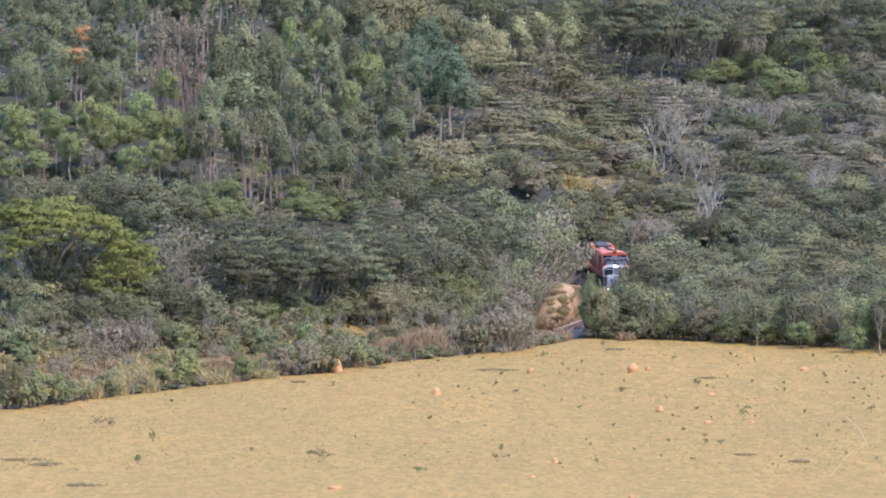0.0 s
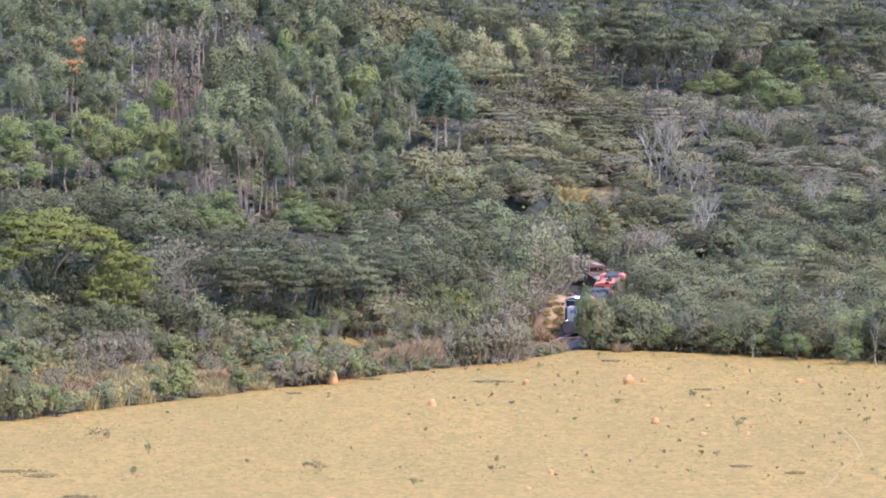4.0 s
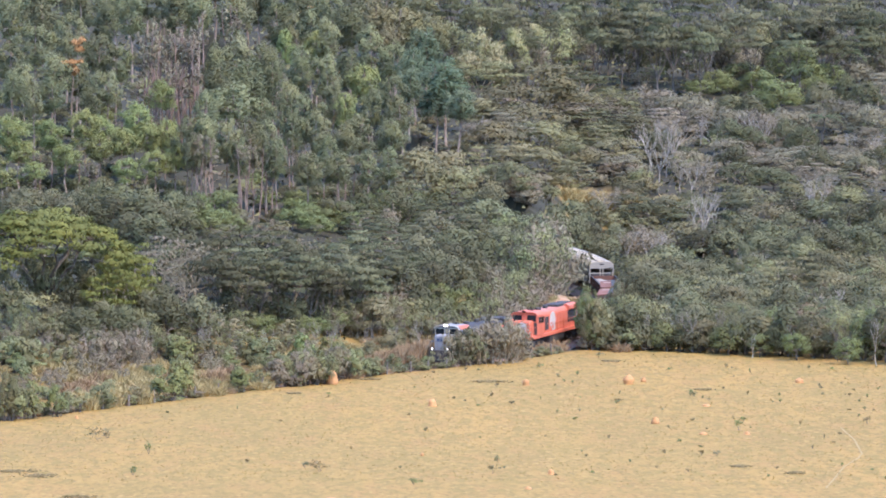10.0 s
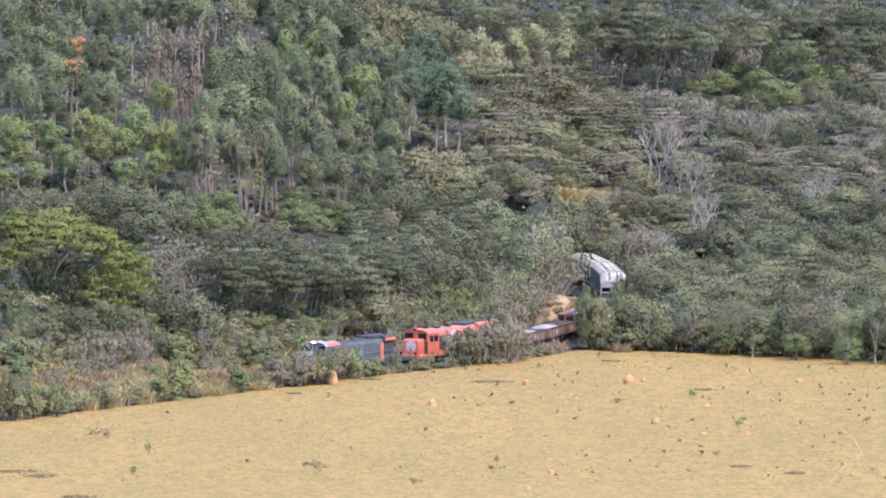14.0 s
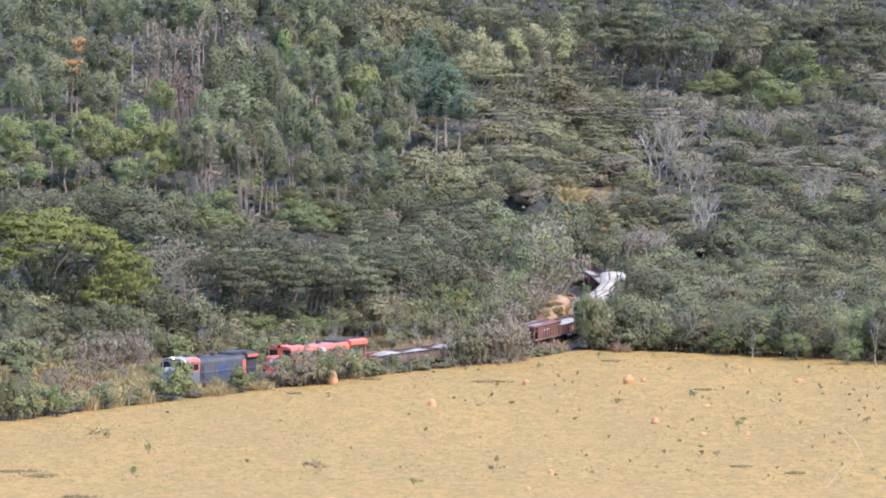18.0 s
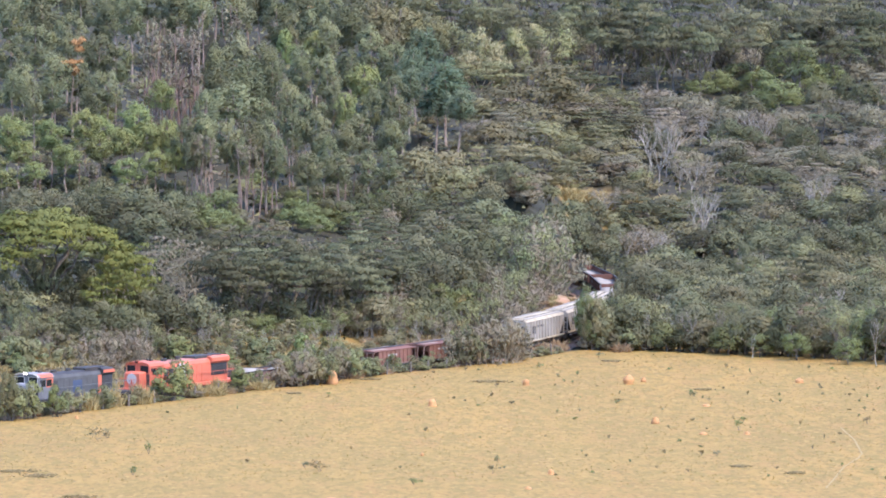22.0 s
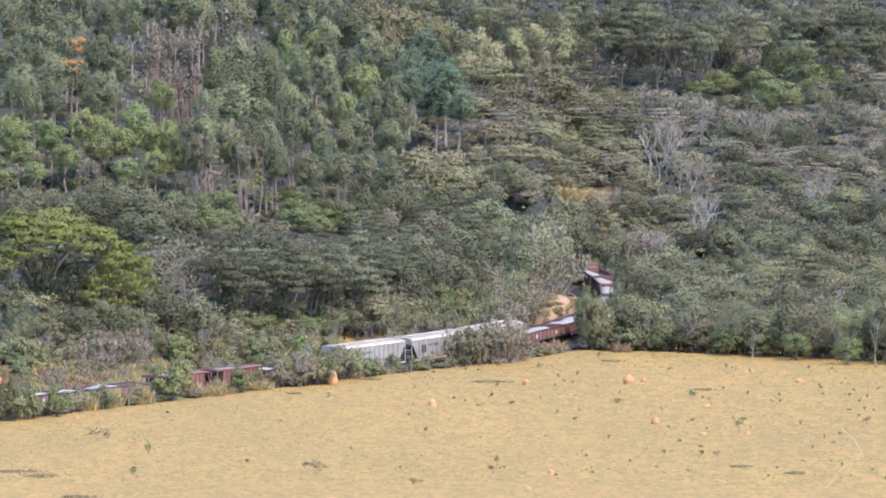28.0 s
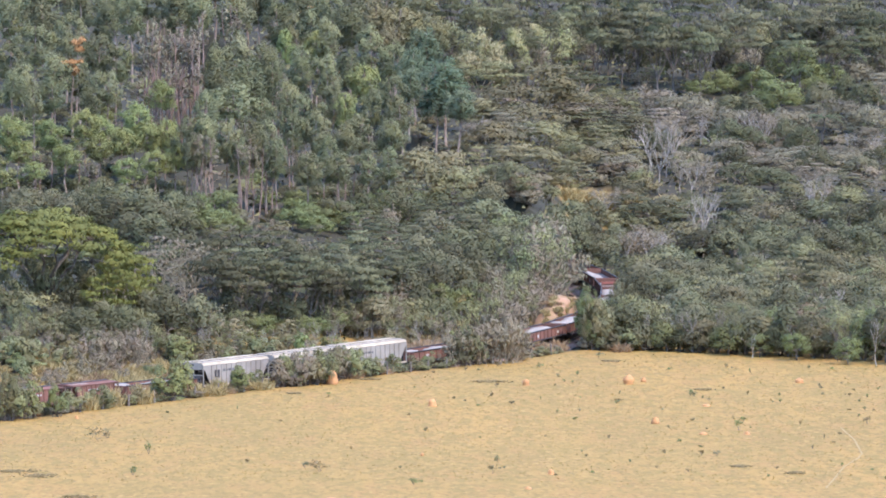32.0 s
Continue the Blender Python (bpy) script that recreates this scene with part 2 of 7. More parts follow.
def make_ground():
    xs = spaced([(-2600, -400, 200), (-400, -140, 20), (-140, -70, 5), (-70, 70, 1.25), (70, 140, 5), (140, 400, 20), (400, 2600, 200)])
    ys = spaced([(-2000, -200, 200), (-200, 640, 20), (640, 740, 5), (740, 1010, 1.25), (1010, 1300, 5), (1300, 1600, 20), (1600, 4600, 200)])
    gx, gy = np.meshgrid(xs, ys)
    gz = ground_z(gx, gy)
    nx, ny = len(xs), len(ys)
    i, j = np.meshgrid(np.arange(nx - 1), np.arange(ny - 1))
    a = (j * nx + i).ravel()
    me = bpy.data.meshes.new("ground")
    me.from_pydata(np.stack([gx.ravel(), gy.ravel(), gz.ravel()], 1).tolist(), [], np.stack([a, a + 1, a + 1 + nx, a + nx], 1).tolist())
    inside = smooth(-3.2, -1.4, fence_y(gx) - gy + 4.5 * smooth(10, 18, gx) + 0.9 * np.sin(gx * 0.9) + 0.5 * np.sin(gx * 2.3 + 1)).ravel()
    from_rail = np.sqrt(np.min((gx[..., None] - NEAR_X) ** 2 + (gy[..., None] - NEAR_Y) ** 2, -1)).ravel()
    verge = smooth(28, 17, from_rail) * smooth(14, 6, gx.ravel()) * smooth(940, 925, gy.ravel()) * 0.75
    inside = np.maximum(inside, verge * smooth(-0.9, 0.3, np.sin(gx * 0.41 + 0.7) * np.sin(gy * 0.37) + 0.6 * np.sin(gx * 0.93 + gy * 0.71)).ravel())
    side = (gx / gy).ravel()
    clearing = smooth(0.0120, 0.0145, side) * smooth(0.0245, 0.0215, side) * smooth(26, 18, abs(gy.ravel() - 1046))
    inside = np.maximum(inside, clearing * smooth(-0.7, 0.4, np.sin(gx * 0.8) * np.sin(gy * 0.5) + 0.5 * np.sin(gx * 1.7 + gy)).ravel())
    at = me.attributes.new("pasture", "FLOAT", "POINT")
    at.data.foreach_set("value", inside.astype(np.float32))
    me.shade_smooth()
    # woods floor: dark humus, darkened further for the shade under the trees
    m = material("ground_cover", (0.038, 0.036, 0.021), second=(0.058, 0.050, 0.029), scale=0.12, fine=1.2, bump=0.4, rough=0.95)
    n, l = m.node_tree.nodes, m.node_tree.links
    base = n["Principled BSDF"].inputs["Base Color"].links[0].from_socket
    mask = n.new("ShaderNodeAttribute")
    mask.attribute_name = "pasture"
    place = n.new("ShaderNodeTexCoord")

    def tone(scale, detail, low, high, stretch=1.0):
        shift = n.new("ShaderNodeMapping")
        shift.inputs["Scale"].default_value = (1, stretch, 1)
        node, span = n.new("ShaderNodeTexNoise"), n.new("ShaderNodeMapRange")
        node.inputs["Scale"].default_value, node.inputs["Detail"].default_value = scale, detail
        span.inputs["From Min"].default_value, span.inputs["From Max"].default_value = low, high
        l.new(place.outputs["Object"], shift.inputs["Vector"]), l.new(shift.outputs[0], node.inputs["Vector"])
        l.new(node.outputs["Fac"], span.inputs["Value"])
        return span.outputs[0]

    def blend(fac, a, b):
        node = n.new("ShaderNodeMix")
        node.data_type = "RGBA"
        l.new(fac, node.inputs["Factor"])
        for key, c in (("A", a), ("B", b)):
            if isinstance(c, tuple):
                node.inputs[key].default_value = (*c, 1)
            else:
                l.new(c, node.inputs[key])
        return node.outputs["Result"]

    straw = blend(tone(0.045, 5, 0.35, 0.68, 0.45), (0.369, 0.215, 0.052), (0.299, 0.190, 0.048))
    straw = blend(tone(0.11, 6, 0.50, 0.74, 0.3), straw, (0.281, 0.173, 0.047))
    straw = blend(tone(0.22, 5, 0.46, 0.70, 0.35), straw, (0.328, 0.184, 0.051))
    straw = blend(tone(0.9, 5, 0.42, 0.64, 0.28), straw, (0.249, 0.166, 0.040))
    straw = blend(tone(2.4, 5, 0.49, 0.70, 0.25), straw, (0.215, 0.139, 0.035))
    straw = blend(tone(1.7, 4, 0.56, 0.72, 0.3), straw, (0.375, 0.232, 0.064))
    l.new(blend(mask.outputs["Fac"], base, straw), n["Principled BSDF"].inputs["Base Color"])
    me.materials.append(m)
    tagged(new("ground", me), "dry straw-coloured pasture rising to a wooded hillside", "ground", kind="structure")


make_ground()


# ---- the railway line ----
def make_track():
    ts = np.arange(-16, 34.01, 0.25)
    track = tagged(new("railway_track"), "single metre-gauge railway track on stone ballast", "railway track", kind="structure")
    side = [((rail(t + 0.05) - rail(t - 0.05)).normalized().cross(Vector((0, 0, 1)))).normalized() for t in ts]
    for sign in (-1, 1):
        rings = []
        for t, s in zip(ts, side):
            c = rail(t) + s * sign * 0.535
            rings.append([c + s * u + Vector((0, 0, w)) for u, w in ((-0.035, 0), (0.035, 0), (0.03, -0.05), (0.015, -0.06), (0.06, -0.14), (-0.06, -0.14), (-0.015, -0.06), (-0.03, -0.05))])
        part("rail", Shape().loft(rings), STEEL, track)
    bed = Shape()
    bed.loft([[rail(t) + s * u + Vector((0, 0, w)) for u, w in ((-1.5, -0.2), (1.5, -0.2), (2.6, -0.75), (-2.6, -0.75))] for t, s in zip(ts, side)])
    part("ballast_bed", bed, BALLAST, track)
    ties = Shape()
    for t in np.arange(-15.9, 33.9, 0.6 / SPEED):
        p = rail(t)
        a = (rail(t + 0.05) - rail(t - 0.05)).normalized()
        s = a.cross(Vector((0, 0, 1))).normalized()
        ties.loft([[p + s * u + a * q + Vector((0, 0, w)) for q, w in ((-0.11, -0.3), (0.11, -0.3), (0.11, -0.145), (-0.11, -0.145))] for u in (-1.0, 1.0)])
    tagged(part("sleepers", ties, SLEEPER, track), kind="stuff")


make_track()



# ---- the train ----
def wheel_mesh():
    s = Shape()
    n = 16
    rings = []
    for y, r in ((-0.07, 0.40), (-0.05, 0.46), (-0.03, 0.50), (0.0, 0.43), (0.07, 0.42), (0.07, 0.34), (0.03, 0.30), (0.05, 0.12)):
        rings.append([(math.cos(2 * math.pi * i / n) * r, y, math.sin(2 * math.pi * i / n) * r) for i in range(n)])
    return s.loft(rings).mesh("wheel", SOOT_SHADE, soft=False)


WHEEL = wheel_mesh()


def bogie(parent, x, axles):
    half = 0.9 if len(axles) == 2 else 1.75
    b = Shape()
    for y in (-0.82, 0.82):
        b.loft([[(x - half - 0.35, y + q, z) for q, z in ((-0.07, 0.55), (0.07, 0.55), (0.07, 0.72), (-0.07, 0.72))],
                [(x - 0.3, y + q, z) for q, z in ((-0.07, 0.36), (0.07, 0.36), (0.07, 0.84), (-0.07, 0.84))],
                [(x + 0.3, y + q, z) for q, z in ((-0.07, 0.36), (0.07, 0.36), (0.07, 0.84), (-0.07, 0.84))],
                [(x + half + 0.35, y + q, z) for q, z in ((-0.07, 0.55), (0.07, 0.55), (0.07, 0.72), (-0.07, 0.72))]])
        for a in axles:
            b.box(x + a, y * 1.02, 0.36, 0.34, 0.26, 0.34)
        for q in (-0.16, 0.0, 0.16):
            b.tube([(x + q, y, 0.42), (x + q, y, 0.70)], [0.06, 0.06], 8)
    b.box(x, 0, 0.55, 0.5, 1.7, 0.32)
    frame_ob = part("bogie", b, SOOT_SHADE, parent)
    for a in axles:
        part("axle", Shape().tube([(x + a, -0.6, 0.5), (x + a, 0.6, 0.5)], [0.08, 0.08], 8), SOOT_SHADE, frame_ob)
        for y, turn in ((-0.54, 180), (0.54, 0)):
            part("wheel", WHEEL, SOOT_SHADE, frame_ob, at=pose(x + a, y, 0.5, 0, 0, turn))


def couplers(parent, half):
    for sign in (-1, 1):
        s = Shape().box(sign * (half - 0.38), 0, 0.82, 0.62, 0.2, 0.24)
        s.box(sign * (half - 0.1), 0.05, 0.74, 0.2, 0.34, 0.4)
        part("coupler", s, SOOT_SHADE, parent, bevel=0.02)


def handrail(parent, points, posts, mat):
    s = Shape().tube(points, [0.022] * len(points), 5)
    for p in posts:
        s.tube([p, (p[0], p[1], 1.45)], [0.02, 0.02], 5)
    part("handrail", s, mat, parent)


def disc(shape, x, y, z, r, depth=0.02, n=20, sy=1.0):
    shape.loft([[(x + math.cos(2 * math.pi * i / n) * r, yy, z + math.sin(2 * math.pi * i / n) * r * sy) for i in range(n)] for yy in (y, y + depth)])


def locomotive(lead):
    """A six-axle hood locomotive, 18 m over couplers, nose forward along +x."""
    hood_paint, cab_paint, nose_paint = (LOCO_GREY, LOCO_SILVER, LOCO_LIGHT) if lead else (LOCO_ORANGE, LOCO_ORANGE, LOCO_ORANGE)
    loco = thing("locomotive", "grey diesel locomotive with an orange cab roof and lit headlights" if lead else
                 "bright orange diesel hood locomotive with a large white round emblem", "locomotive", "train")
    s = Shape().box(0, 0, 1.12, 16.6, 2.7, 0.33)
    part("underframe", s, SOOT_SHADE if lead else LOCO_ORANGE, loco, bevel=0.03)
    part("fuel_tank", Shape().profile([(-1.2, 0.5), (-1.0, 0.35), (1.0, 0.35), (1.2, 0.5), (1.25, 1.11), (-1.25, 1.11)], -2.3, 2.3), SOOT_SHADE, loco)
    for x in (-5.6, 5.6):
        bogie(loco, x, (-1.65, 0.0, 1.65))
    couplers(loco, 9.0)
    for sign in (-1, 1):
        s = Shape().loft([[(sign * 8.25, y, z) for y, z in ((-1.3, 0.35), (1.3, 0.35), (1.35, 1.12), (-1.35, 1.12))],
                          [(sign * 8.42, y, z) for y, z in ((-1.2, 0.28), (1.2, 0.28), (1.35, 1.12), (-1.35, 1.12))]])
        part("pilot", s, SOOT_SHADE, loco)
        for y in (-1.2, 1.2):
            for k in range(3):
                part("step", Shape().box(sign * 8.0, y * 1.04, 0.35 + 0.27 * k, 0.5, 0.3, 0.05), SOOT_SHADE, loco)
    # nose and cab
    s = Shape().loft([[(x, y, z) for y, z in ((-0.95 * q, 1.46), (0.95 * q, 1.46), (1.0 * q, 2.0), (0.98 * q, top - 0.12), (0.86 * q, top), (-0.86 * q, top), (-0.98 * q, top - 0.12), (-1.0 * q, 2.0))]
                      for x, q, top in ((6.88, 1.0, 3.02), (7.72, 0.98, 2.98), (7.9, 0.9, 2.86))])
    nose = part("nose", s, nose_paint, loco)
    if lead:
        for y, w in ((-0.46, 0.30), (-0.1, 0.24), (0.24, 0.2), (0.5, 0.16)):
            part("emblem_bar", Shape().box(7.915, y, 2.30, 0.03, w, 0.34), LOCO_BLUE, nose)
    else:
        em = Shape()
        em.loft([[(x, math.cos(2 * math.pi * i / 20) * 0.58, 2.30 + math.sin(2 * math.pi * i / 20) * 0.58) for i in range(20)] for x in (7.88, 7.93)])
        part("emblem", em, LOCO_WHITE, nose, "white round emblem")
        part("emblem_wedge", Shape().loft([[(7.935, -0.2, 1.80), (7.935, 0.2, 1.80), (7.935, 0.0, 2.35)], [(7.955, -0.2, 1.80), (7.955, 0.2, 1.80), (7.955, 0.0, 2.35)]]), LOCO_ORANGE, nose)
    section = [(-1.38, 1.46), (1.38, 1.46), (1.40, 2.6), (1.38, 3.52), (1.24, 3.70), (0.7, 3.82), (-0.7, 3.82), (-1.24, 3.70), (-1.38, 3.52), (-1.40, 2.6)]
    cab = part("cab", Shape().profile(section, 4.55, 6.86), cab_paint, loco)
    roof = [(-1.42, 3.50), (-1.26, 3.72), (-0.72, 3.86), (0.72, 3.86), (1.26, 3.72), (1.42, 3.50), (1.46, 3.52), (1.30, 3.78), (0.74, 3.92), (-0.74, 3.92), (-1.30, 3.78), (-1.46, 3.52)]
    rf = Shape()
    for x0, x1 in ((4.45, 7.02),):
        rings = [[(x, y, z) for y, z in roof] for x in (x0, x1)]
        rf.loft(rings)
    part("cab_roof", rf, LOCO_PALE if lead else LOCO_ORANGE, cab)
    if lead:
        part("roof_front", Shape().loft([[(x, y * 1.004, z + 0.012) for y, z in roof] for x in (6.9, 7.05)]), LOCO_WHITE, cab)
        for sign in (-1, 1):
            part("side_panel", Shape().box(5.1, sign * 1.41, 2.55, 1.05, 0.02, 0.85), LOCO_ORANGE, cab, "orange painted panel")
            part("roof_side", Shape().loft([[(x, sign * y, z) for y, z in ((1.43, 3.52), (1.475, 3.52), (1.315, 3.79), (1.0, 3.87), (1.0, 3.82))] for x in (4.6, 6.6)]), LOCO_ORANGE, cab)
    for y in (-0.78, 0.78):
        win = part("windscreen", Shape().box(6.88, y, 2.88, 0.03, 0.98, 0.70), GLASS, cab)
        f = Shape()
        for yy, zz, wy, hz in ((y, 2.85, 1.08, 0.05), (y, 3.57, 1.08, 0.05), (y - 0.51, 2.88, 0.05, 0.70), (y + 0.51, 2.88, 0.05, 0.70)):
            f.box(6.885, yy, zz, 0.05, wy, hz)
        part("frame", f, LOCO_WHITE if lead else LOCO_ORANGE, win)
    # flat dark panels added for the shaded walkway gaps beside the nose
    for y in (-1.19, 1.19):
        part("nose_gap_panel", Shape().box(6.872, y, 1.5, 0.03, 0.34, 1.28), SOOT_SHADE, cab, "dark panel for the shaded gap beside the nose")
    for sign in (-1, 1):
        for x, w in ((6.1, 0.62), (5.2, 0.8)):
            part("side_window", Shape().box(x, sign * 1.415, 2.68, w, 0.03, 0.62), GLASS, cab)
        part("cab_door", Shape().box(6.15, sign * 1.395, 1.5, 0.62, 0.025, 1.1), LOCO_SILVER if lead else LOCO_ORANGE, cab)
        mirror = Shape().box(6.75, sign * 1.62, 3.0, 0.05, 0.16, 0.36)
        mirror.tube([(6.75, sign * 1.4, 3.2), (6.75, sign * 1.6, 3.2)], [0.02, 0.02], 5)
        part("mirror", mirror, SOOT_SHADE, cab)
    lamp = part("headlight", Shape().box(7.0, 0, 3.80, 0.2, 0.42, 0.26), SOOT_SHADE if lead else LOCO_ORANGE, loco, bevel=0.03)
    for y in (-0.1, 0.1):
        part("bulb", Shape().tube([(7.09, y, 3.93), (7.12, y, 3.93)], [0.11, 0.11], 10), LAMP_ON if lead else GLASS, lamp)
    for y in (-0.85, 0.85):
        d = part("ditch_light", Shape().tube([(8.3, y, 1.62), (8.48, y, 1.62)], [0.14, 0.15], 10), SOOT_SHADE, loco)
        part("bulb", Shape().tube([(8.482, y, 1.62), (8.50, y, 1.62)], [0.055, 0.055], 10), LAMP_ON if lead else GLASS, d)
    # long hood
    hood = [(-1.12, 1.46), (1.12, 1.46), (1.14, 3.30), (1.0, 3.58), (0.6, 3.70), (-0.6, 3.70), (-1.0, 3.58), (-1.14, 3.30)]
    body = part("long_hood", Shape().profile(hood, -3.6, 4.54), hood_paint, loco)
    part("hood_roof", Shape().profile([(-0.98, 3.60), (-0.6, 3.72), (0.6, 3.72), (0.98, 3.60), (0.6, 3.745), (-0.6, 3.745)], -3.6, 4.3), SOOT_SHADE if lead else LOCO_FADED, body)
    for k in range(8):
        x = 3.9 - 0.93 * k
        for sign in (-1, 1):
            if k in (0,) or (k in (1,) and not lead):
                part("louvre_door", Shape().box(x, sign * 1.15, 1.75, 0.8, 0.03, 1.35), SOOT_SHADE, body)
            else:
                part("access_door", Shape().box(x, sign * 1.148, 1.6, 0.9, 0.024, 1.55), hood_paint, body, bevel=0.006)
    for sign in (-1, 1):
        if lead:
            part("emblem_panel", Shape().box(0.3, sign * 1.165, 1.85, 1.5, 0.02, 1.1), LOCO_BLUE, body, "blue emblem panel")
            part("stripe", Shape().box(-3.3, sign * 1.165, 1.5, 0.55, 0.02, 1.7), LOCO_ORANGE, body)
        else:
            em = Shape()
            disc(em, 1.3, sign * 1.165 - 0.01, 2.62, 0.92, 0.02, 24, 1.0)
            part("emblem", em, LOCO_WHITE, body, "white round emblem")
            part("emblem_wedge", Shape().loft([[(1.3 + u, sign * q, z) for u, z in ((-0.28, 1.78), (0.28, 1.78), (0.0, 2.45))] for q in (1.178, 1.192)]), LOCO_ORANGE, body)
            part("emblem_foot", Shape().box(1.0, sign * 1.16, 1.56, 1.1, 0.02, 0.5), LOCO_WHITE, body)
    for x, r, top in ((2.6, 0.34, 3.98), (0.3, 0.28, 4.05)):
        part("exhaust_stack", Shape().tube([(x, 0, 3.7), (x, 0, top)], [r, r * 0.9], 10), SOOT_SHADE, loco)
    part("air_filter_box", Shape().box(-2.6, 0, 3.70, 2.2, 1.5, 0.28), SOOT_SHADE, loco, bevel=0.05)
    part("horn", Shape().tube([(4.9, 0.3, 4.02), (5.35, 0.3, 4.02)], [0.05, 0.12], 8).tube([(4.9, -0.1, 4.02), (5.25, -0.1, 4.02)], [0.05, 0.1], 8).box(4.95, 0.1, 3.9, 0.1, 0.6, 0.12), SOOT_SHADE, loco)
    tail = -5.4 if lead else -6.5
    # radiator end with its overhanging wing
    rad = part("radiator_section", Shape().profile([(-1.1, 1.46), (1.1, 1.46), (1.1, 3.2), (-1.1, 3.2)], tail, -3.6), hood_paint, loco)
    for sign in (-1, 1):
        part("radiator_screen", Shape().box((tail - 3.6) / 2, sign * 1.11, 2.0, -3.9 - tail, 0.04, 1.15), SOOT_SHADE, rad)
        for k in range(7):
            part("slat", Shape().box((tail - 3.6) / 2, sign * 1.14, 2.06 + 0.155 * k, -3.95 - tail, 0.05, 0.04), LOCO_GREY if lead else SOOT_SHADE, rad)
    part("radiator_wing", Shape().profile([(-1.15, 3.16), (1.15, 3.16), (1.36, 3.36), (1.36, 3.70), (1.05, 3.86), (-1.05, 3.86), (-1.36, 3.70), (-1.36, 3.36)], tail - 0.02, -3.56), SOOT_SHADE if lead else LOCO_ORANGE, loco, "overhanging radiator housing")
    if lead:
        for sign in (-1, 1):
            part("wing_stripe", Shape().box((tail - 3.6) / 2, sign * 1.368, 3.4, -3.6 - tail, 0.02, 0.28), LOCO_ORANGE, loco, "orange stripe")
        part("wing_stripe", Shape().box(tail - 0.03, 0, 3.4, 0.02, 2.5, 0.28), LOCO_ORANGE, loco, "orange stripe")
    for x in ((-4.5,) if lead else (-5.8, -4.3)):
        part("roof_fan", Shape().tube([(x, 0, 3.86), (x, 0, 3.95)], [0.72, 0.70], 16), SOOT_SHADE, loco)
    part("rear_light", Shape().box(tail - 0.04, 0, 2.9, 0.08, 0.4, 0.22), GLASS, loco)
    rail_paint = LOCO_SILVER if lead else LOCO_ORANGE
    for sign in (-1, 1):
        y = sign * 1.31
        handrail(loco, [(4.3, y, 2.4), (-8.0, y, 2.4)], [(x, y, 2.4) for x in (4.2, 2.2, 0.2, -1.8, -3.8, -5.8, -7.9)], rail_paint)
        handrail(loco, [(7.0, y, 2.35), (8.2, y * 0.98, 2.35)], [(7.6, y, 2.35), (8.2, y * 0.98, 2.35)], rail_paint)
    for x in (8.24, -8.24):
        handrail(loco, [(x, -1.25, 2.35), (x, 1.25, 2.35)], [(x, q, 2.35) for q in (-1.25, -0.45, 0.45, 1.25)], rail_paint)
    return loco


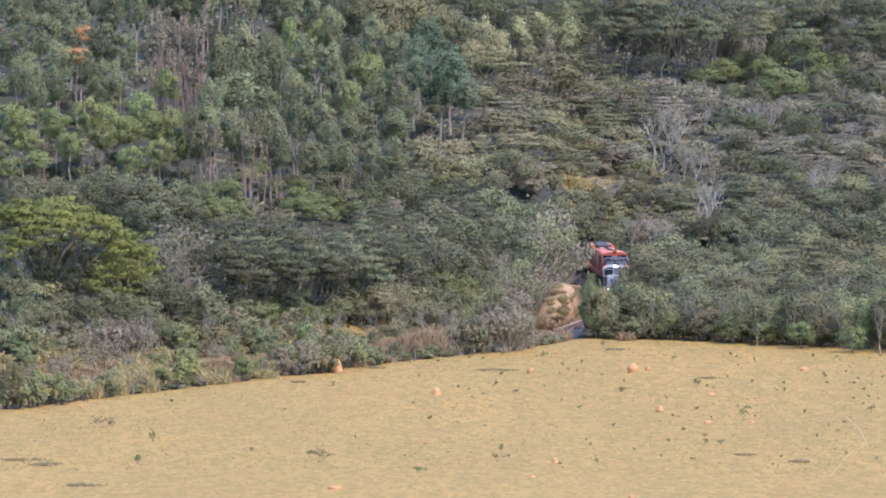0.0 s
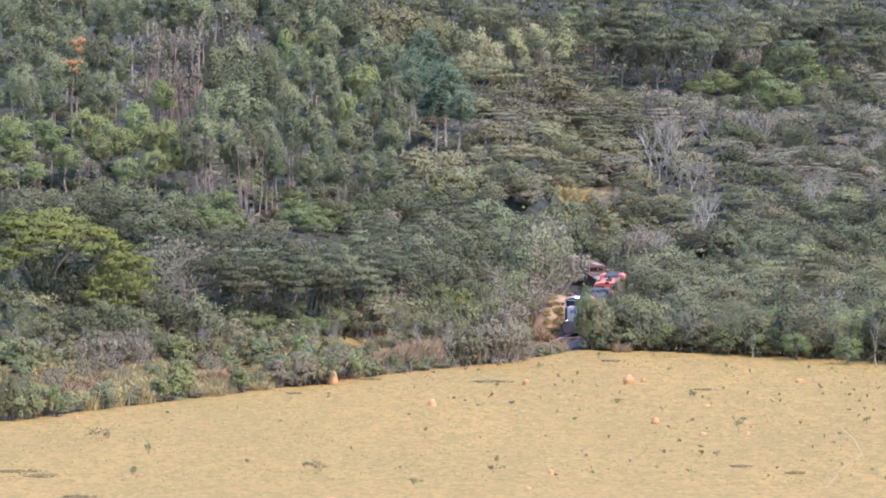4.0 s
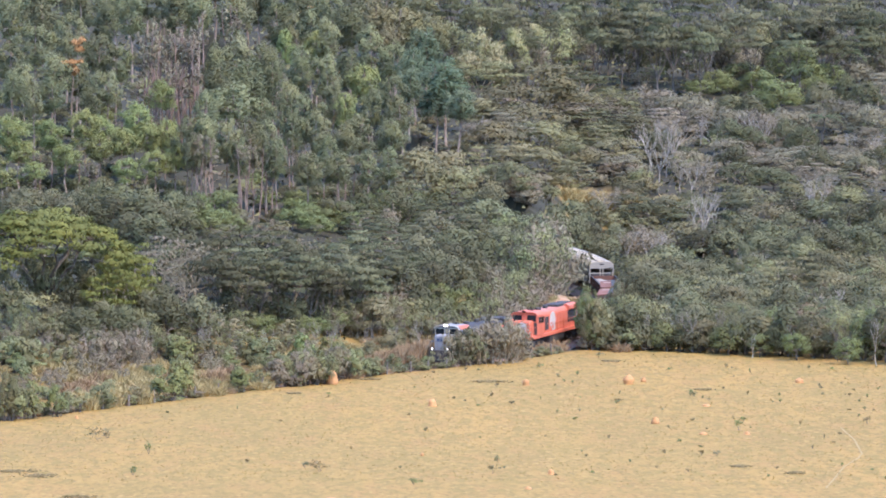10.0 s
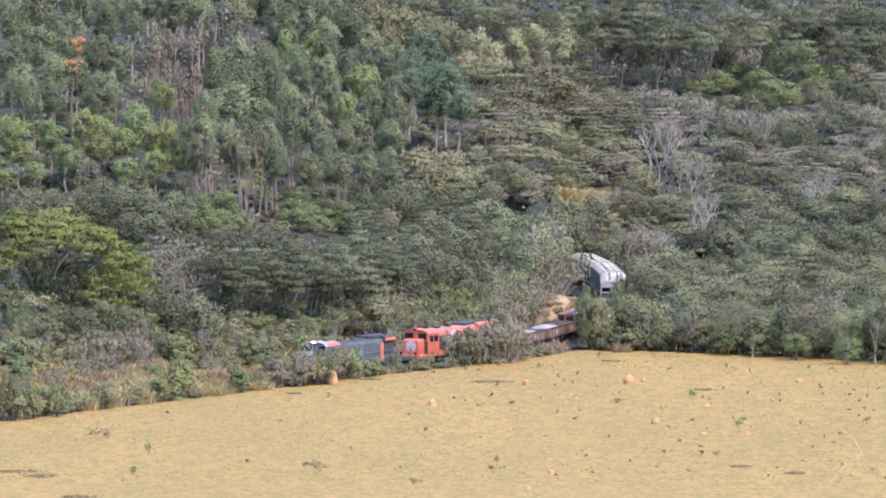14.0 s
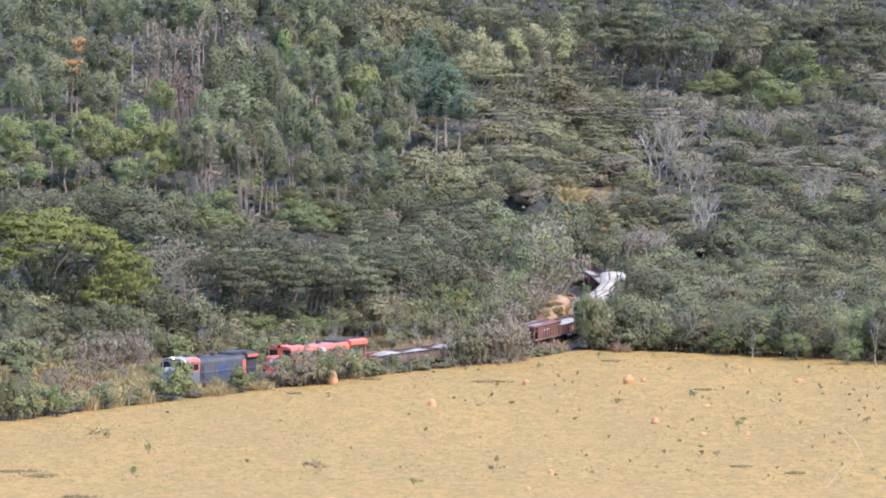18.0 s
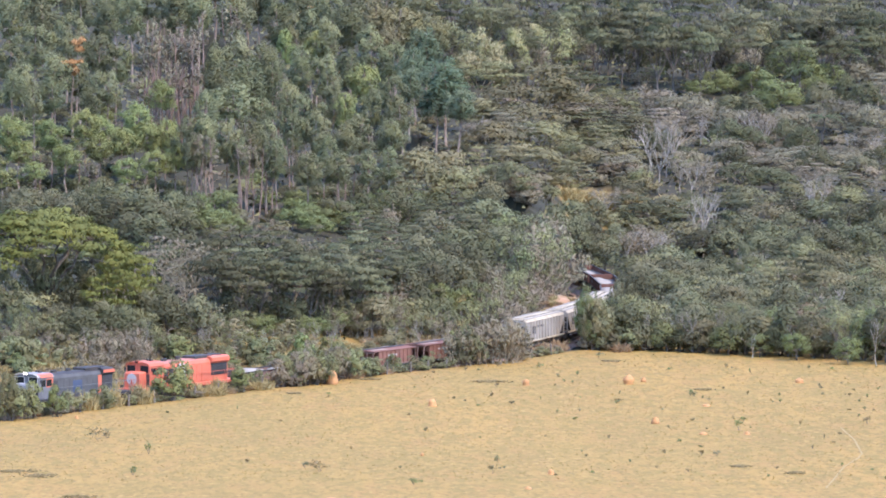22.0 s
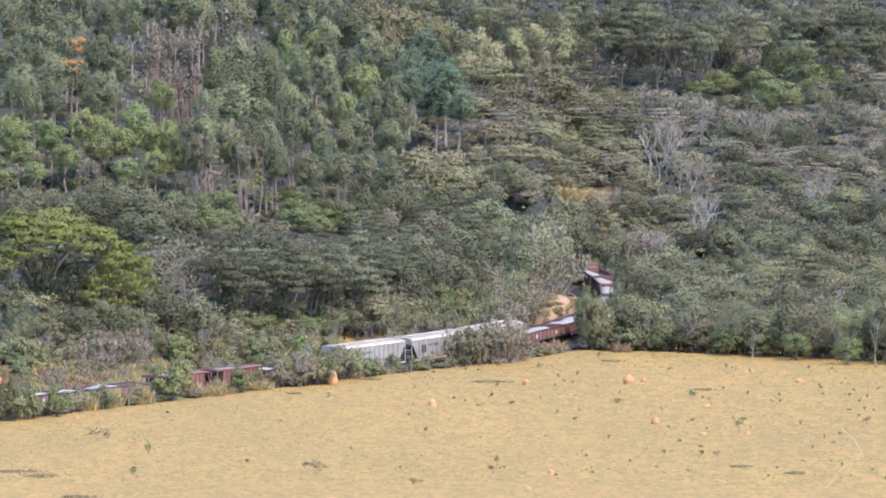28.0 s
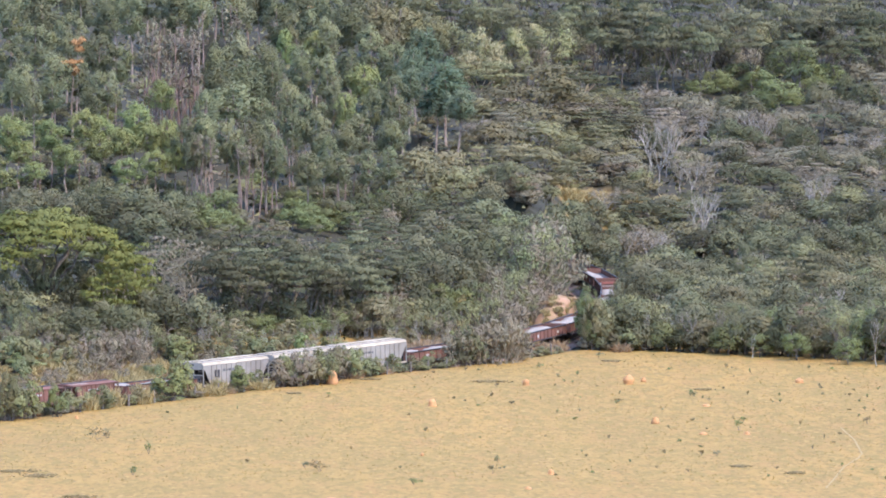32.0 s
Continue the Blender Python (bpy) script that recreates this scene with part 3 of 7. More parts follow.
def gondola(length, heaps, first, red_end=False):
    """A low open wagon with ribbed sides and heaps of pale bulk cargo."""
    w = thing("gondola_wagon", "low rust-brown open wagon with ribbed sides, carrying pale bulk cargo" if not red_end else
              "open wagon with a raised red striped end board and pale cargo", "railway wagon", "train")
    half = length / 2
    inner = half - 0.55
    part("floor", Shape().box(0, 0, 0.98, inner * 2, 2.6, 0.14), SOOT_SHADE, w)
    part("centre_sill", Shape().box(0, 0, 0.7, length - 0.9, 0.5, 0.28), SOOT_SHADE, w)
    paint = WAGON_DUSTY if first else WAGON_BROWN
    ribs = max(6, round(length / 1.25))
    for sign in (-1, 1):
        side = part("side_wall", Shape().box(0, sign * 1.31, 0.92, inner * 2, 0.06, 0.92), paint, w)
        for k in range(ribs + 1):
            x = -inner + 0.08 + (inner * 2 - 0.16) * k / ribs
            part("rib", Shape().box(x, sign * 1.375, 0.92, 0.11, 0.08, 0.90), paint, side)
        part("top_rail", Shape().box(0, sign * 1.335, 1.83, inner * 2 + 0.06, 0.16, 0.10), SOOT_SHADE, side, bevel=0.015)
        part("side_sill", Shape().box(0, sign * 1.335, 0.86, inner * 2, 0.14, 0.12), SOOT_SHADE, side)
        for x in (-inner * 0.55, inner * 0.5):
            part("data_panel", Shape().box(x, sign * 1.348, 1.2, 0.5, 0.02, 0.3), PALE_PAINT, side)
    for sign in (-1, 1):
        end = part("end_wall", Shape().box(sign * inner, 0, 0.92, 0.08, 2.6, 0.95), paint, w)
        for y in (-0.9, 0.0, 0.9):
            part("rib", Shape().box(sign * (inner + 0.08), y, 0.92, 0.09, 0.12, 0.9), paint, end)
        part("platform", Shape().box(sign * (half - 0.42), 0, 0.92, 0.4, 2.3, 0.06), SOOT_SHADE, w)
        if red_end and sign > 0:
            board = part("end_board", Shape().box(inner + 0.02, 0, 1.8, 0.07, 2.66, 0.68), WAGON_BROWN, w)
            for z in (1.52, 1.86, 2.20):
                part("end_stripe", Shape().box(inner + 0.10, 0, z, 0.09, 2.6, 0.2), WAGON_RED if z != 1.86 else ROOF_DUST, board)
    # dark slab added for the shaded inside showing between the heaps
    part("inner_shade_slab", Shape().box(0, 0, 1.13, inner * 2 - 0.1, 2.5, 0.3), SOOT_SHADE, w)
    for a, b, top in heaps:
        xs = np.linspace(a * inner, b * inner, 9)
        rings = []
        for i, x in enumerate(xs):
            q = math.sin(math.pi * i / 8) ** (0.6 if first else 0.32) * (1 if first else 0.82 + 0.18 * math.cos(i * 2.6 + length))
            z = 1.46 + (top - 1.72) * q
            if first:
                rings.append([(x, -1.25, 1.38), (x, 1.25, 1.38), (x, 1.25, 1.46 + (z - 1.46) * 0.7), (x, 0.6, z), (x, -0.4, z + 0.05 * math.sin(i * 2.1)), (x, -1.25, 1.46 + (z - 1.46) * 0.7)])
            else:       # heaped against one side
                rings.append([(x, -1.25, 1.2), (x, 1.25, 1.2), (x, 1.25, 1.30), (x, 0.45, 1.36 + (z - 1.46) * 0.35), (x, -0.45, z + 0.05 * math.sin(i * 2.1)), (x, -1.25, z - 0.06)])
        part("cargo", Shape().loft(rings), CARGO, w, "pale heap of bulk cargo", soft=True)
    for x in (-half + 1.75, half - 1.75):
        bogie(w, x, (-0.85, 0.85))
    couplers(w, half)
    return w


def brown_hopper(length):
    """A short roofed hopper with ribbed oxide-red sides and open end platforms."""
    w = thing("covered_hopper", "rust-red covered hopper wagon with ribbed sides and open ends", "railway wagon", "train")
    half = length / 2
    body = half - 1.55
    part("centre_sill", Shape().box(0, 0, 0.72, length - 0.9, 0.6, 0.3), SOOT_SHADE, w)
    for sign in (-1, 1):
        side = part("side_wall", Shape().box(0, sign * 1.32, 1.05, body * 2, 0.06, 1.28), WAGON_BROWN, w)
        for k in range(9):
            x = -body + 0.06 + (body * 2 - 0.12) * k / 8
            part("rib", Shape().box(x, sign * 1.385, 1.05, 0.09, 0.09, 1.26), WAGON_BROWN, side)
        part("side_sill", Shape().box(0, sign * 1.34, 0.92, length - 1.2, 0.14, 0.15), WAGON_DUSTY, side)
        for k in range(4):
            part("letter_bar", Shape().box(-0.2 + 0.42 * k, sign * 1.355, 1.8, 0.3, 0.02, 0.16), PALE_PAINT, side)
    for sign in (-1, 1):
        ends = [(sign * body, 2.3), (sign * body, 1.75), (sign * (body - 1.4), 1.06), (sign * (body - 1.5), 1.12), (sign * (body - 0.1), 2.3)]
        part("slope_sheet", Shape().loft([[(x, y, z) for x, z in ends] for y in (-1.3, 1.3)]), WAGON_BROWN, w)
        for y in (-1.25, -0.5, 0.5, 1.25):
            part("end_post", Shape().tube([(sign * (half - 0.62), y, 0.98), (sign * (half - 0.80), y, 2.3)], [0.06, 0.06], 6), WAGON_DUSTY, w)
        part("end_beam", Shape().box(sign * (half - 0.86), 0, 2.2, 0.12, 2.74, 0.14), WAGON_DUSTY, w)
        part("end_sill", Shape().box(sign * (half - 0.62), 0, 1.0, 0.1, 2.6, 0.12), WAGON_DUSTY, w)
        part("platform", Shape().box(sign * (half - 0.9), 0, 0.95, 1.1, 2.6, 0.07), SOOT_SHADE, w)
    roof = part("roof", Shape().profile([(-1.42, 2.32), (1.42, 2.32), (1.44, 2.40), (0, 2.52), (-1.44, 2.40)], -half + 0.75, half - 0.75), WAGON_BROWN, w)
    for x, l, y in ((half * 0.42, 2.6, 0.55), (-half * 0.35, 1.2, -0.6)):
        part("roof_patch", Shape().box(x, y, 2.455, l, 0.95, 0.04), ROOF_DUST, roof, "dusty roof hatch")
    walkway = Shape()
    walkway.box(0, 0, 2.53, length - 1.8, 0.5, 0.04)
    part("running_board", walkway, SOOT_SHADE, roof)
    for k in range(2):
        part("discharge_chute", Shape().loft([[(x + q * 0.9, y, 1.05) for q, y in ((-1, -1.1), (1, -1.1), (1, 1.1), (-1, 1.1))] + [] for x in ((k - 0.5) * 2.2,)] +
                                              [[(x + q * 0.35, y, 0.42) for q, y in ((-1, -0.6), (1, -0.6), (1, 0.6), (-1, 0.6))] for x in ((k - 0.5) * 2.2,)]), SOOT_SHADE, w)
    for x in (-half + 1.6, half - 1.6):
        bogie(w, x, (-0.85, 0.85))
    couplers(w, half)
    return w


def grey_hopper(length):
    """A round-shouldered covered grain hopper with a pale roof and open ends."""
    w = thing("grain_hopper", "weathered light-grey covered grain hopper with a pale roof and open ends", "railway wagon", "train")
    half = length / 2
    body = half - 0.55
    part("centre_sill", Shape().box(0, 0, 0.75, length - 0.9, 0.6, 0.3), SOOT_SHADE, w)
    for sign in (-1, 1):
        pts = [(-body + 1.7, 1.0), (body - 1.7, 1.0), (body - 1.0, 1.33), (body - 0.25, 2.55), (body, 2.62), (body, 3.02), (-body, 3.02), (-body, 2.62), (-body + 0.25, 2.55), (-body + 1.0, 1.33)]
        side = part("side_wall", Shape().loft([[(x, sign * y, z) for x, z in pts] for y in (1.30, 1.36)]), WAGON_GREY, w)
        for k in range(11):
            x = -body + 1.35 + (body * 2 - 2.7) * k / 10
            part("rib", Shape().box(x, sign * 1.39, 1.28 if k in (0, 10) else 1.05, 0.09, 0.08, 1.70 if k in (0, 10) else 1.95), WAGON_GREY, side)
        part("side_sill", Shape().box(0, sign * 1.38, 0.94, length - 1.3, 0.12, 0.16), WAGON_PALE, side)
        part("data_panel", Shape().box(body - 2.25, sign * 1.37, 1.7, 0.85, 0.03, 0.8), SOOT_SHADE, side)
        for k in range(4):
            part("letter_bar", Shape().box(body - 3.4 - 0.5 * k, sign * 1.372, 2.3, 0.36, 0.02, 0.22), LOCO_GREY, side)
    for sign in (-1, 1):
        # slope sheet kept dark: the shade of the open end is in its colour
        part("slope_sheet", Shape().loft([[(sign * (body - a), y, z) for a, z in ((0.9, 2.68), (2.5, 1.05), (2.62, 1.1), (1.0, 2.7))] for y in (-1.3, 1.3)]), SOOT_SHADE, w)
        top = Shape()
        arch = [(-1.36, 2.60), (1.36, 2.60), (1.36, 3.02), (1.15, 3.21), (0.6, 3.30), (-0.6, 3.30), (-1.15, 3.21), (-1.36, 3.02)]
        top.profile(arch, sign * body - 0.05, sign * body + 0.05)
        end = part("end_panel", top, WAGON_GREY, w)
        part("end_mark", Shape().box(sign * (body + 0.055), 0, 2.98, 0.02, 0.5, 0.14), SOOT_SHADE, end)
        for y in (-1.32, -0.16, 0.16, 1.32):
            part("end_post", Shape().box(sign * body, y, 1.0, 0.1, 0.12, 1.62), WAGON_GREY, w)
        part("end_beam", Shape().box(sign * body, 0, 2.0, 0.09, 2.7, 0.14), WAGON_GREY, w)
        # dark sheet across the open end, put there for the shade below the slope
        low = Shape()
        low.loft([[(sign * (body - a), y, z) for a, z in ((0.0, 1.02), (0.0, 1.98), (0.06, 1.98), (0.06, 1.02))] for y in (-1.0, 1.0)])
        part("end_shade_sheet", low, SOOT_SHADE, w)
        ladder = Shape()
        for k in range(6):
            ladder.tube([(sign * (body + 0.08), 0.7, 1.25 + 0.3 * k), (sign * (body + 0.08), 1.2, 1.25 + 0.3 * k)], [0.02, 0.02], 4)
        part("ladder", ladder, WAGON_GREY, w)
    arch = [(-1.37, 3.01), (-1.16, 3.21), (-0.6, 3.31), (0.6, 3.31), (1.16, 3.21), (1.37, 3.01), (1.40, 3.03), (1.18, 3.25), (0.62, 3.35), (-0.62, 3.35), (-1.18, 3.25), (-1.40, 3.03)]
    roof = part("roof", Shape().profile(arch, -body - 0.03, body + 0.03), WAGON_PALE, w)
    hatch = part("roof_hatch", Shape().box(0, 0.02, 3.33, body * 2 - 1.2, 0.62, 0.10), WAGON_PALE, roof, bevel=0.02)
    for y in (-0.42, 0.44):
        part("gutter", Shape().box(0, y, 3.325, body * 2 - 0.9, 0.12, 0.05), SOOT_SHADE, hatch)
    for y in (-0.95, 0.97):
        part("running_board", Shape().box(0, y, 3.29, body * 2 - 0.4, 0.3, 0.04), WAGON_GREY, roof)
    for k in range(3):
        x = (k - 1) * 3.0
        part("discharge_chute", Shape().loft([[(x + q * 1.3, y, 1.02) for q, y in ((-1, -1.2), (1, -1.2), (1, 1.2), (-1, 1.2))],
                                              [(x + q * 0.35, y, 0.42) for q, y in ((-1, -0.5), (1, -0.5), (1, 0.5), (-1, 0.5))]]), WAGON_GREY, w)
    for x in (-half + 1.7, half - 1.7):
        bogie(w, x, (-0.85, 0.85))
    couplers(w, half)
    return w


TRAIN = []     # thing, its length, metres from the leading cab's front back to its front coupler


def make_train():
    at = 2.0

    def join(ob, length):
        nonlocal at
        TRAIN.append((ob, length, at))
        at -= length

    join(locomotive(True), 18.2)
    join(locomotive(False), 17.8)
    join(gondola(10.95, ((0.05, 0.95, 2.35), (-0.95, -0.35, 2.2)), True), 10.95)
    join(gondola(10.95, ((-0.1, 0.9, 2.3),), True), 10.95)
    first = brown_hopper(9.05)
    join(first, 9.05)
    join(copy_thing(first, pose(0, 0, 0)), 9.05)
    long_one = gondola(12.7, ((0.45, 0.95, 2.3), (-0.9, 0.15, 2.12)), False)
    join(long_one, 12.7)
    grain = grey_hopper(12.1)
    join(grain, 12.1)
    for k in range(2):
        join(copy_thing(grain, pose(0, 0, 0)), 12.1)
    open_one = gondola(12.2, ((0.25, 0.95, 2.18), (-0.95, 0.0, 2.14)), False)
    join(open_one, 12.2)
    for k in range(4):
        join(copy_thing(open_one, pose(0, 0, 0)), 12.2)
    short_one = gondola(10.0, ((0.1, 0.95, 2.14), (-0.9, -0.15, 2.16)), False)
    join(short_one, 10.0)
    join(copy_thing(short_one, pose(0, 0, 0)), 10.0)
    join(gondola(10.95, ((-0.5, 0.92, 2.12),), False, True), 10.95)
    for k in range(2):
        join(copy_thing(open_one, pose(0, 0, 0)), 12.2)


make_train()


def stand(ob, length, offset, t):
    """The pose on the rails of a vehicle at t seconds."""
    mid = t + (offset - length / 2) / SPEED
    reach = (length / 2 - 1.7) / SPEED
    a, b = rail(mid - reach), rail(mid + reach)
    d = b - a
    return Matrix.LocRotScale((a + b) / 2, Euler((0, -math.atan2(d.z, math.hypot(d.x, d.y)), math.atan2(d.y, d.x))), None)



# ---- plants ----
def leaf_mesh(name, rng, puffs, count, size, mat, up=0.35, slim=0.62, shell=0.7, round_off=0.75):
    """Many small leaf sprays set about puffs (x, y, z, rx, ry, rz), each lit as part of its puff."""
    puffs = np.array(puffs, float)
    area = puffs[:, 3] * puffs[:, 4] + puffs[:, 3] * puffs[:, 5]
    which = rng.choice(len(puffs), count, p=area / area.sum())
    d = rng.normal(size=(count, 3))
    d /= np.linalg.norm(d, axis=1, keepdims=True)
    d[:, 2] = np.where(d[:, 2] < -0.45, -d[:, 2] * 0.6, d[:, 2])
    reach = shell + (1.08 - shell) * rng.random((count, 1)) ** 0.7
    c = puffs[which, :3] + d * puffs[which, 3:] * reach
    nrm = d * 0.9 + rng.normal(size=(count, 3)) * 0.36 + np.array([0, 0, up])
    nrm /= np.linalg.norm(nrm, axis=1, keepdims=True)
    tan = np.cross(nrm, rng.normal(size=(count, 3)))
    tan /= np.linalg.norm(tan, axis=1, keepdims=True) + 1e-9
    bi = np.cross(nrm, tan)
    s = size * (0.55 + 0.9 * rng.random((count, 1)))
    tri = np.stack([c - tan * s * 0.5 - bi * s * slim * 0.45, c + tan * s * 0.6, c - tan * s * 0.3 + bi * s * slim * 0.75], 1).reshape(-1, 3)
    me = bpy.data.meshes.new(name)
    me.vertices.add(count * 3)
    me.vertices.foreach_set("co", tri.astype(np.float32).ravel())
    me.loops.add(count * 3)
    me.loops.foreach_set("vertex_index", np.arange(count * 3, dtype=np.int32))
    me.polygons.add(count)
    me.polygons.foreach_set("loop_start", np.arange(0, count * 3, 3, dtype=np.int32))
    me.update(calc_edges=True)
    mid = puffs[:, :3].mean(0) - np.array([0, 0, 0.8])
    out = c - mid
    out /= np.linalg.norm(out, axis=1, keepdims=True) + 1e-9
    shade = d * 0.55 + out * round_off + nrm * 0.13
    shade /= np.linalg.norm(shade, axis=1, keepdims=True)
    me.normals_split_custom_set(np.repeat(shade, 3, 0).tolist())
    me.materials.append(mat)
    return me


def limb(shape, rng, a, b, r0, r1, bend=0.12, n=5, steps=4):
    a, b = np.array(a, float), np.array(b, float)
    far = np.linalg.norm(b - a)
    off = rng.normal(size=(steps + 1, 3)) * bend * far * 0.35
    off[0] = off[-1] = 0
    path = [tuple(a + (b - a) * i / steps + off[i]) for i in range(steps + 1)]
    shape.tube(path, [r0 + (r1 - r0) * i / steps for i in range(steps + 1)], n)
    return path


def grow_eucalyptus(rng, leaf):
    """A tall trunk, bare below, under an uneven ovoid crown of drooping sprays."""
    root = new("eucalyptus")
    h, lean = 13.0, rng.normal(size=2) * 0.35
    wood = Shape()
    path = limb(wood, rng, (0, 0, -0.4), (lean[0], lean[1], h * 0.95), 0.21, 0.05, 0.025, 6, 6)
    puffs = []
    low = 0.47 + 0.10 * rng.random()
    lobes = int(rng.integers(9, 12))
    for k in range(lobes):
        u = low + (0.90 - low) * (k + 0.5 * rng.random()) / lobes
        wide = 2.75 * math.sin(math.pi * min(1, (u - low) / (1.0 - low) * 0.70 + 0.26)) ** 0.7
        a = k * 2.4 + rng.random()
        q = wide * (0.40 + 0.42 * rng.random()) if k < lobes - 1 else 0.2
        p = np.array((lean[0] * u + math.cos(a) * q, lean[1] * u + math.sin(a) * q, h * u))
        r = 1.0 + 0.5 * rng.random()
        for j in range(8):
            d = rng.normal(size=3)
            d[2] = abs(d[2]) - 0.35
            d /= np.linalg.norm(d)
            s = 0.50 + 0.38 * rng.random()
            puffs.append((*(p + d * r * (0.6 + 0.4 * rng.random())), s, s, s * 1.35))
        f = max(0.0, (h * (u - 0.12) + 0.4) / (h * 0.95 + 0.4)) * 6
        i = min(5, int(f))
        if k % 3 == 0:
            limb(wood, rng, np.array(path[i]) + (np.array(path[i + 1]) - np.array(path[i])) * (f - i), p, 0.06, 0.02, 0.1, 4, 3)
    part("trunk", wood, BARK_PALE, root)
    part("crown", leaf_mesh("crown", rng, puffs, 4300, 0.31, leaf, 0.15, 0.45, 0.45), leaf, root)
    return root, h, 6.6


def grow_bare_trunk(rng, leaf):
    root = new("bare_eucalyptus")
    wood = Shape()
    path = limb(wood, rng, (0, 0, -0.4), (rng.normal() * 0.4, 0, 12.0), 0.18, 0.05, 0.03, 6, 6)
    for k in range(5):
        i = 2 + k % 4
        a = rng.random() * 6.283
        b = np.array(path[i]) + np.array((math.cos(a) * 0.8, math.sin(a) * 0.8, 1.2 + 0.8 * rng.random()))
        limb(wood, rng, path[i], b, 0.05, 0.015, 0.15, 4, 3)
    part("trunk", wood, BARK_PINK, root)
    puffs = [(rng.normal() * 0.5, rng.normal() * 0.5, 8.5 + 3.5 * rng.random(), 0.35, 0.35, 0.5) for k in range(9)]
    part("crown", leaf_mesh("crown", rng, puffs, 260, 0.3, leaf, 0.1, 0.5, 0.4), leaf, root)
    return root, 12.0, 2.0


def grow_broad(rng, leaf, name="broadleaf_tree"):
    root = new(name)
    h, w = 8.0, 8.0
    wood, puffs = Shape(), []
    fork = (rng.normal() * 0.2, rng.normal() * 0.2, h * 0.26)
    limb(wood, rng, (0, 0, -0.4), fork, 0.24, 0.18, 0.05, 6, 3)
    for k in range(26):
        a, e = rng.random() * 6.283, math.asin(-0.25 + 1.25 * rng.random())
        q = 0.70 + 0.26 * rng.random()
        p = (math.cos(a) * math.cos(e) * w / 2 * q, math.sin(a) * math.cos(e) * w / 2 * q, h * 0.34 + math.sin(e) * h * 0.58 * q)
        r = 0.95 + 0.95 * rng.random()
        puffs.append((*p, r, r, r * 0.70))
        if k % 4 == 0:
            limb(wood, rng, fork, p, 0.11, 0.025, 0.15, 4, 4)
    part("trunk", wood, BARK_DARK, root)
    part("crown", leaf_mesh("crown", rng, puffs, 2500, 0.35, leaf, 0.3, 0.6, 0.5), leaf, root)
    return root, h, w


def grow_acacia(rng, leaf, name="acacia_tree", deep=0.62, count=2700, droop=0.36, boughs=BARK_GREY):
    """Flat plates of foliage in layers under a low dome, over forked boughs."""
    root = new(name)
    h, w = 8.0, 12.0
    wood, puffs = Shape(), []
    fork = np.array((rng.normal() * 0.2, rng.normal() * 0.2, h * 0.24))
    limb(wood, rng, (0, 0, -0.4), fork, 0.26, 0.18, 0.05, 6, 3)
    mains = []
    for k in range(6):
        a = 1.05 * k + rng.random() * 0.6
        q = (0.25 + 0.2 * rng.random()) * w * 0.5
        tip = np.array((math.cos(a) * q, math.sin(a) * q, h * (0.50 + 0.16 * rng.random())))
        bough = Shape()
        limb(bough, rng, fork, tip, 0.13, 0.06, 0.14, 5, 4)
        mains.append((tip, bough))
    dome = 1 + 0.25 * np.sin(np.arange(6) * 1.0 + rng.random() * 6)
    for k in range(38):
        a, q = rng.random() * 6.283, math.sqrt(rng.random())
        reach = w * 0.45 * float(np.interp(a, np.arange(6) * 1.257, dome)) * 0.92
        z = h * (0.95 - droop * q * q) - h * deep * rng.random() ** 1.6 * (1 - 0.5 * q)
        z = round(z / 0.85 + 0.3 * math.sin(a * 2)) * 0.85        # boughs carry the leaves in tiers
        p = np.array((math.cos(a) * q * reach, math.sin(a) * q * reach, max(1.2, z + rng.normal() * 0.12)))
        r = 1.1 + 1.25 * rng.random()
        puffs.append((*p, r, r, 0.19 + 0.16 * rng.random()))
        if k % 2 == 0:
            near, bough = min(mains, key=lambda m: np.linalg.norm(m[0] - p))
            limb(bough, rng, near, p - np.array((0, 0, 0.12)), 0.05, 0.018, 0.16, 4, 3)
    part("trunk", wood, boughs, root)
    for tip, bough in mains:
        part("bough", bough, boughs, root)
    part("crown", leaf_mesh("crown", rng, puffs, count, 0.38, leaf, 0.6, 0.6, 0.45, 0.3), leaf, root)
    return root, h, w


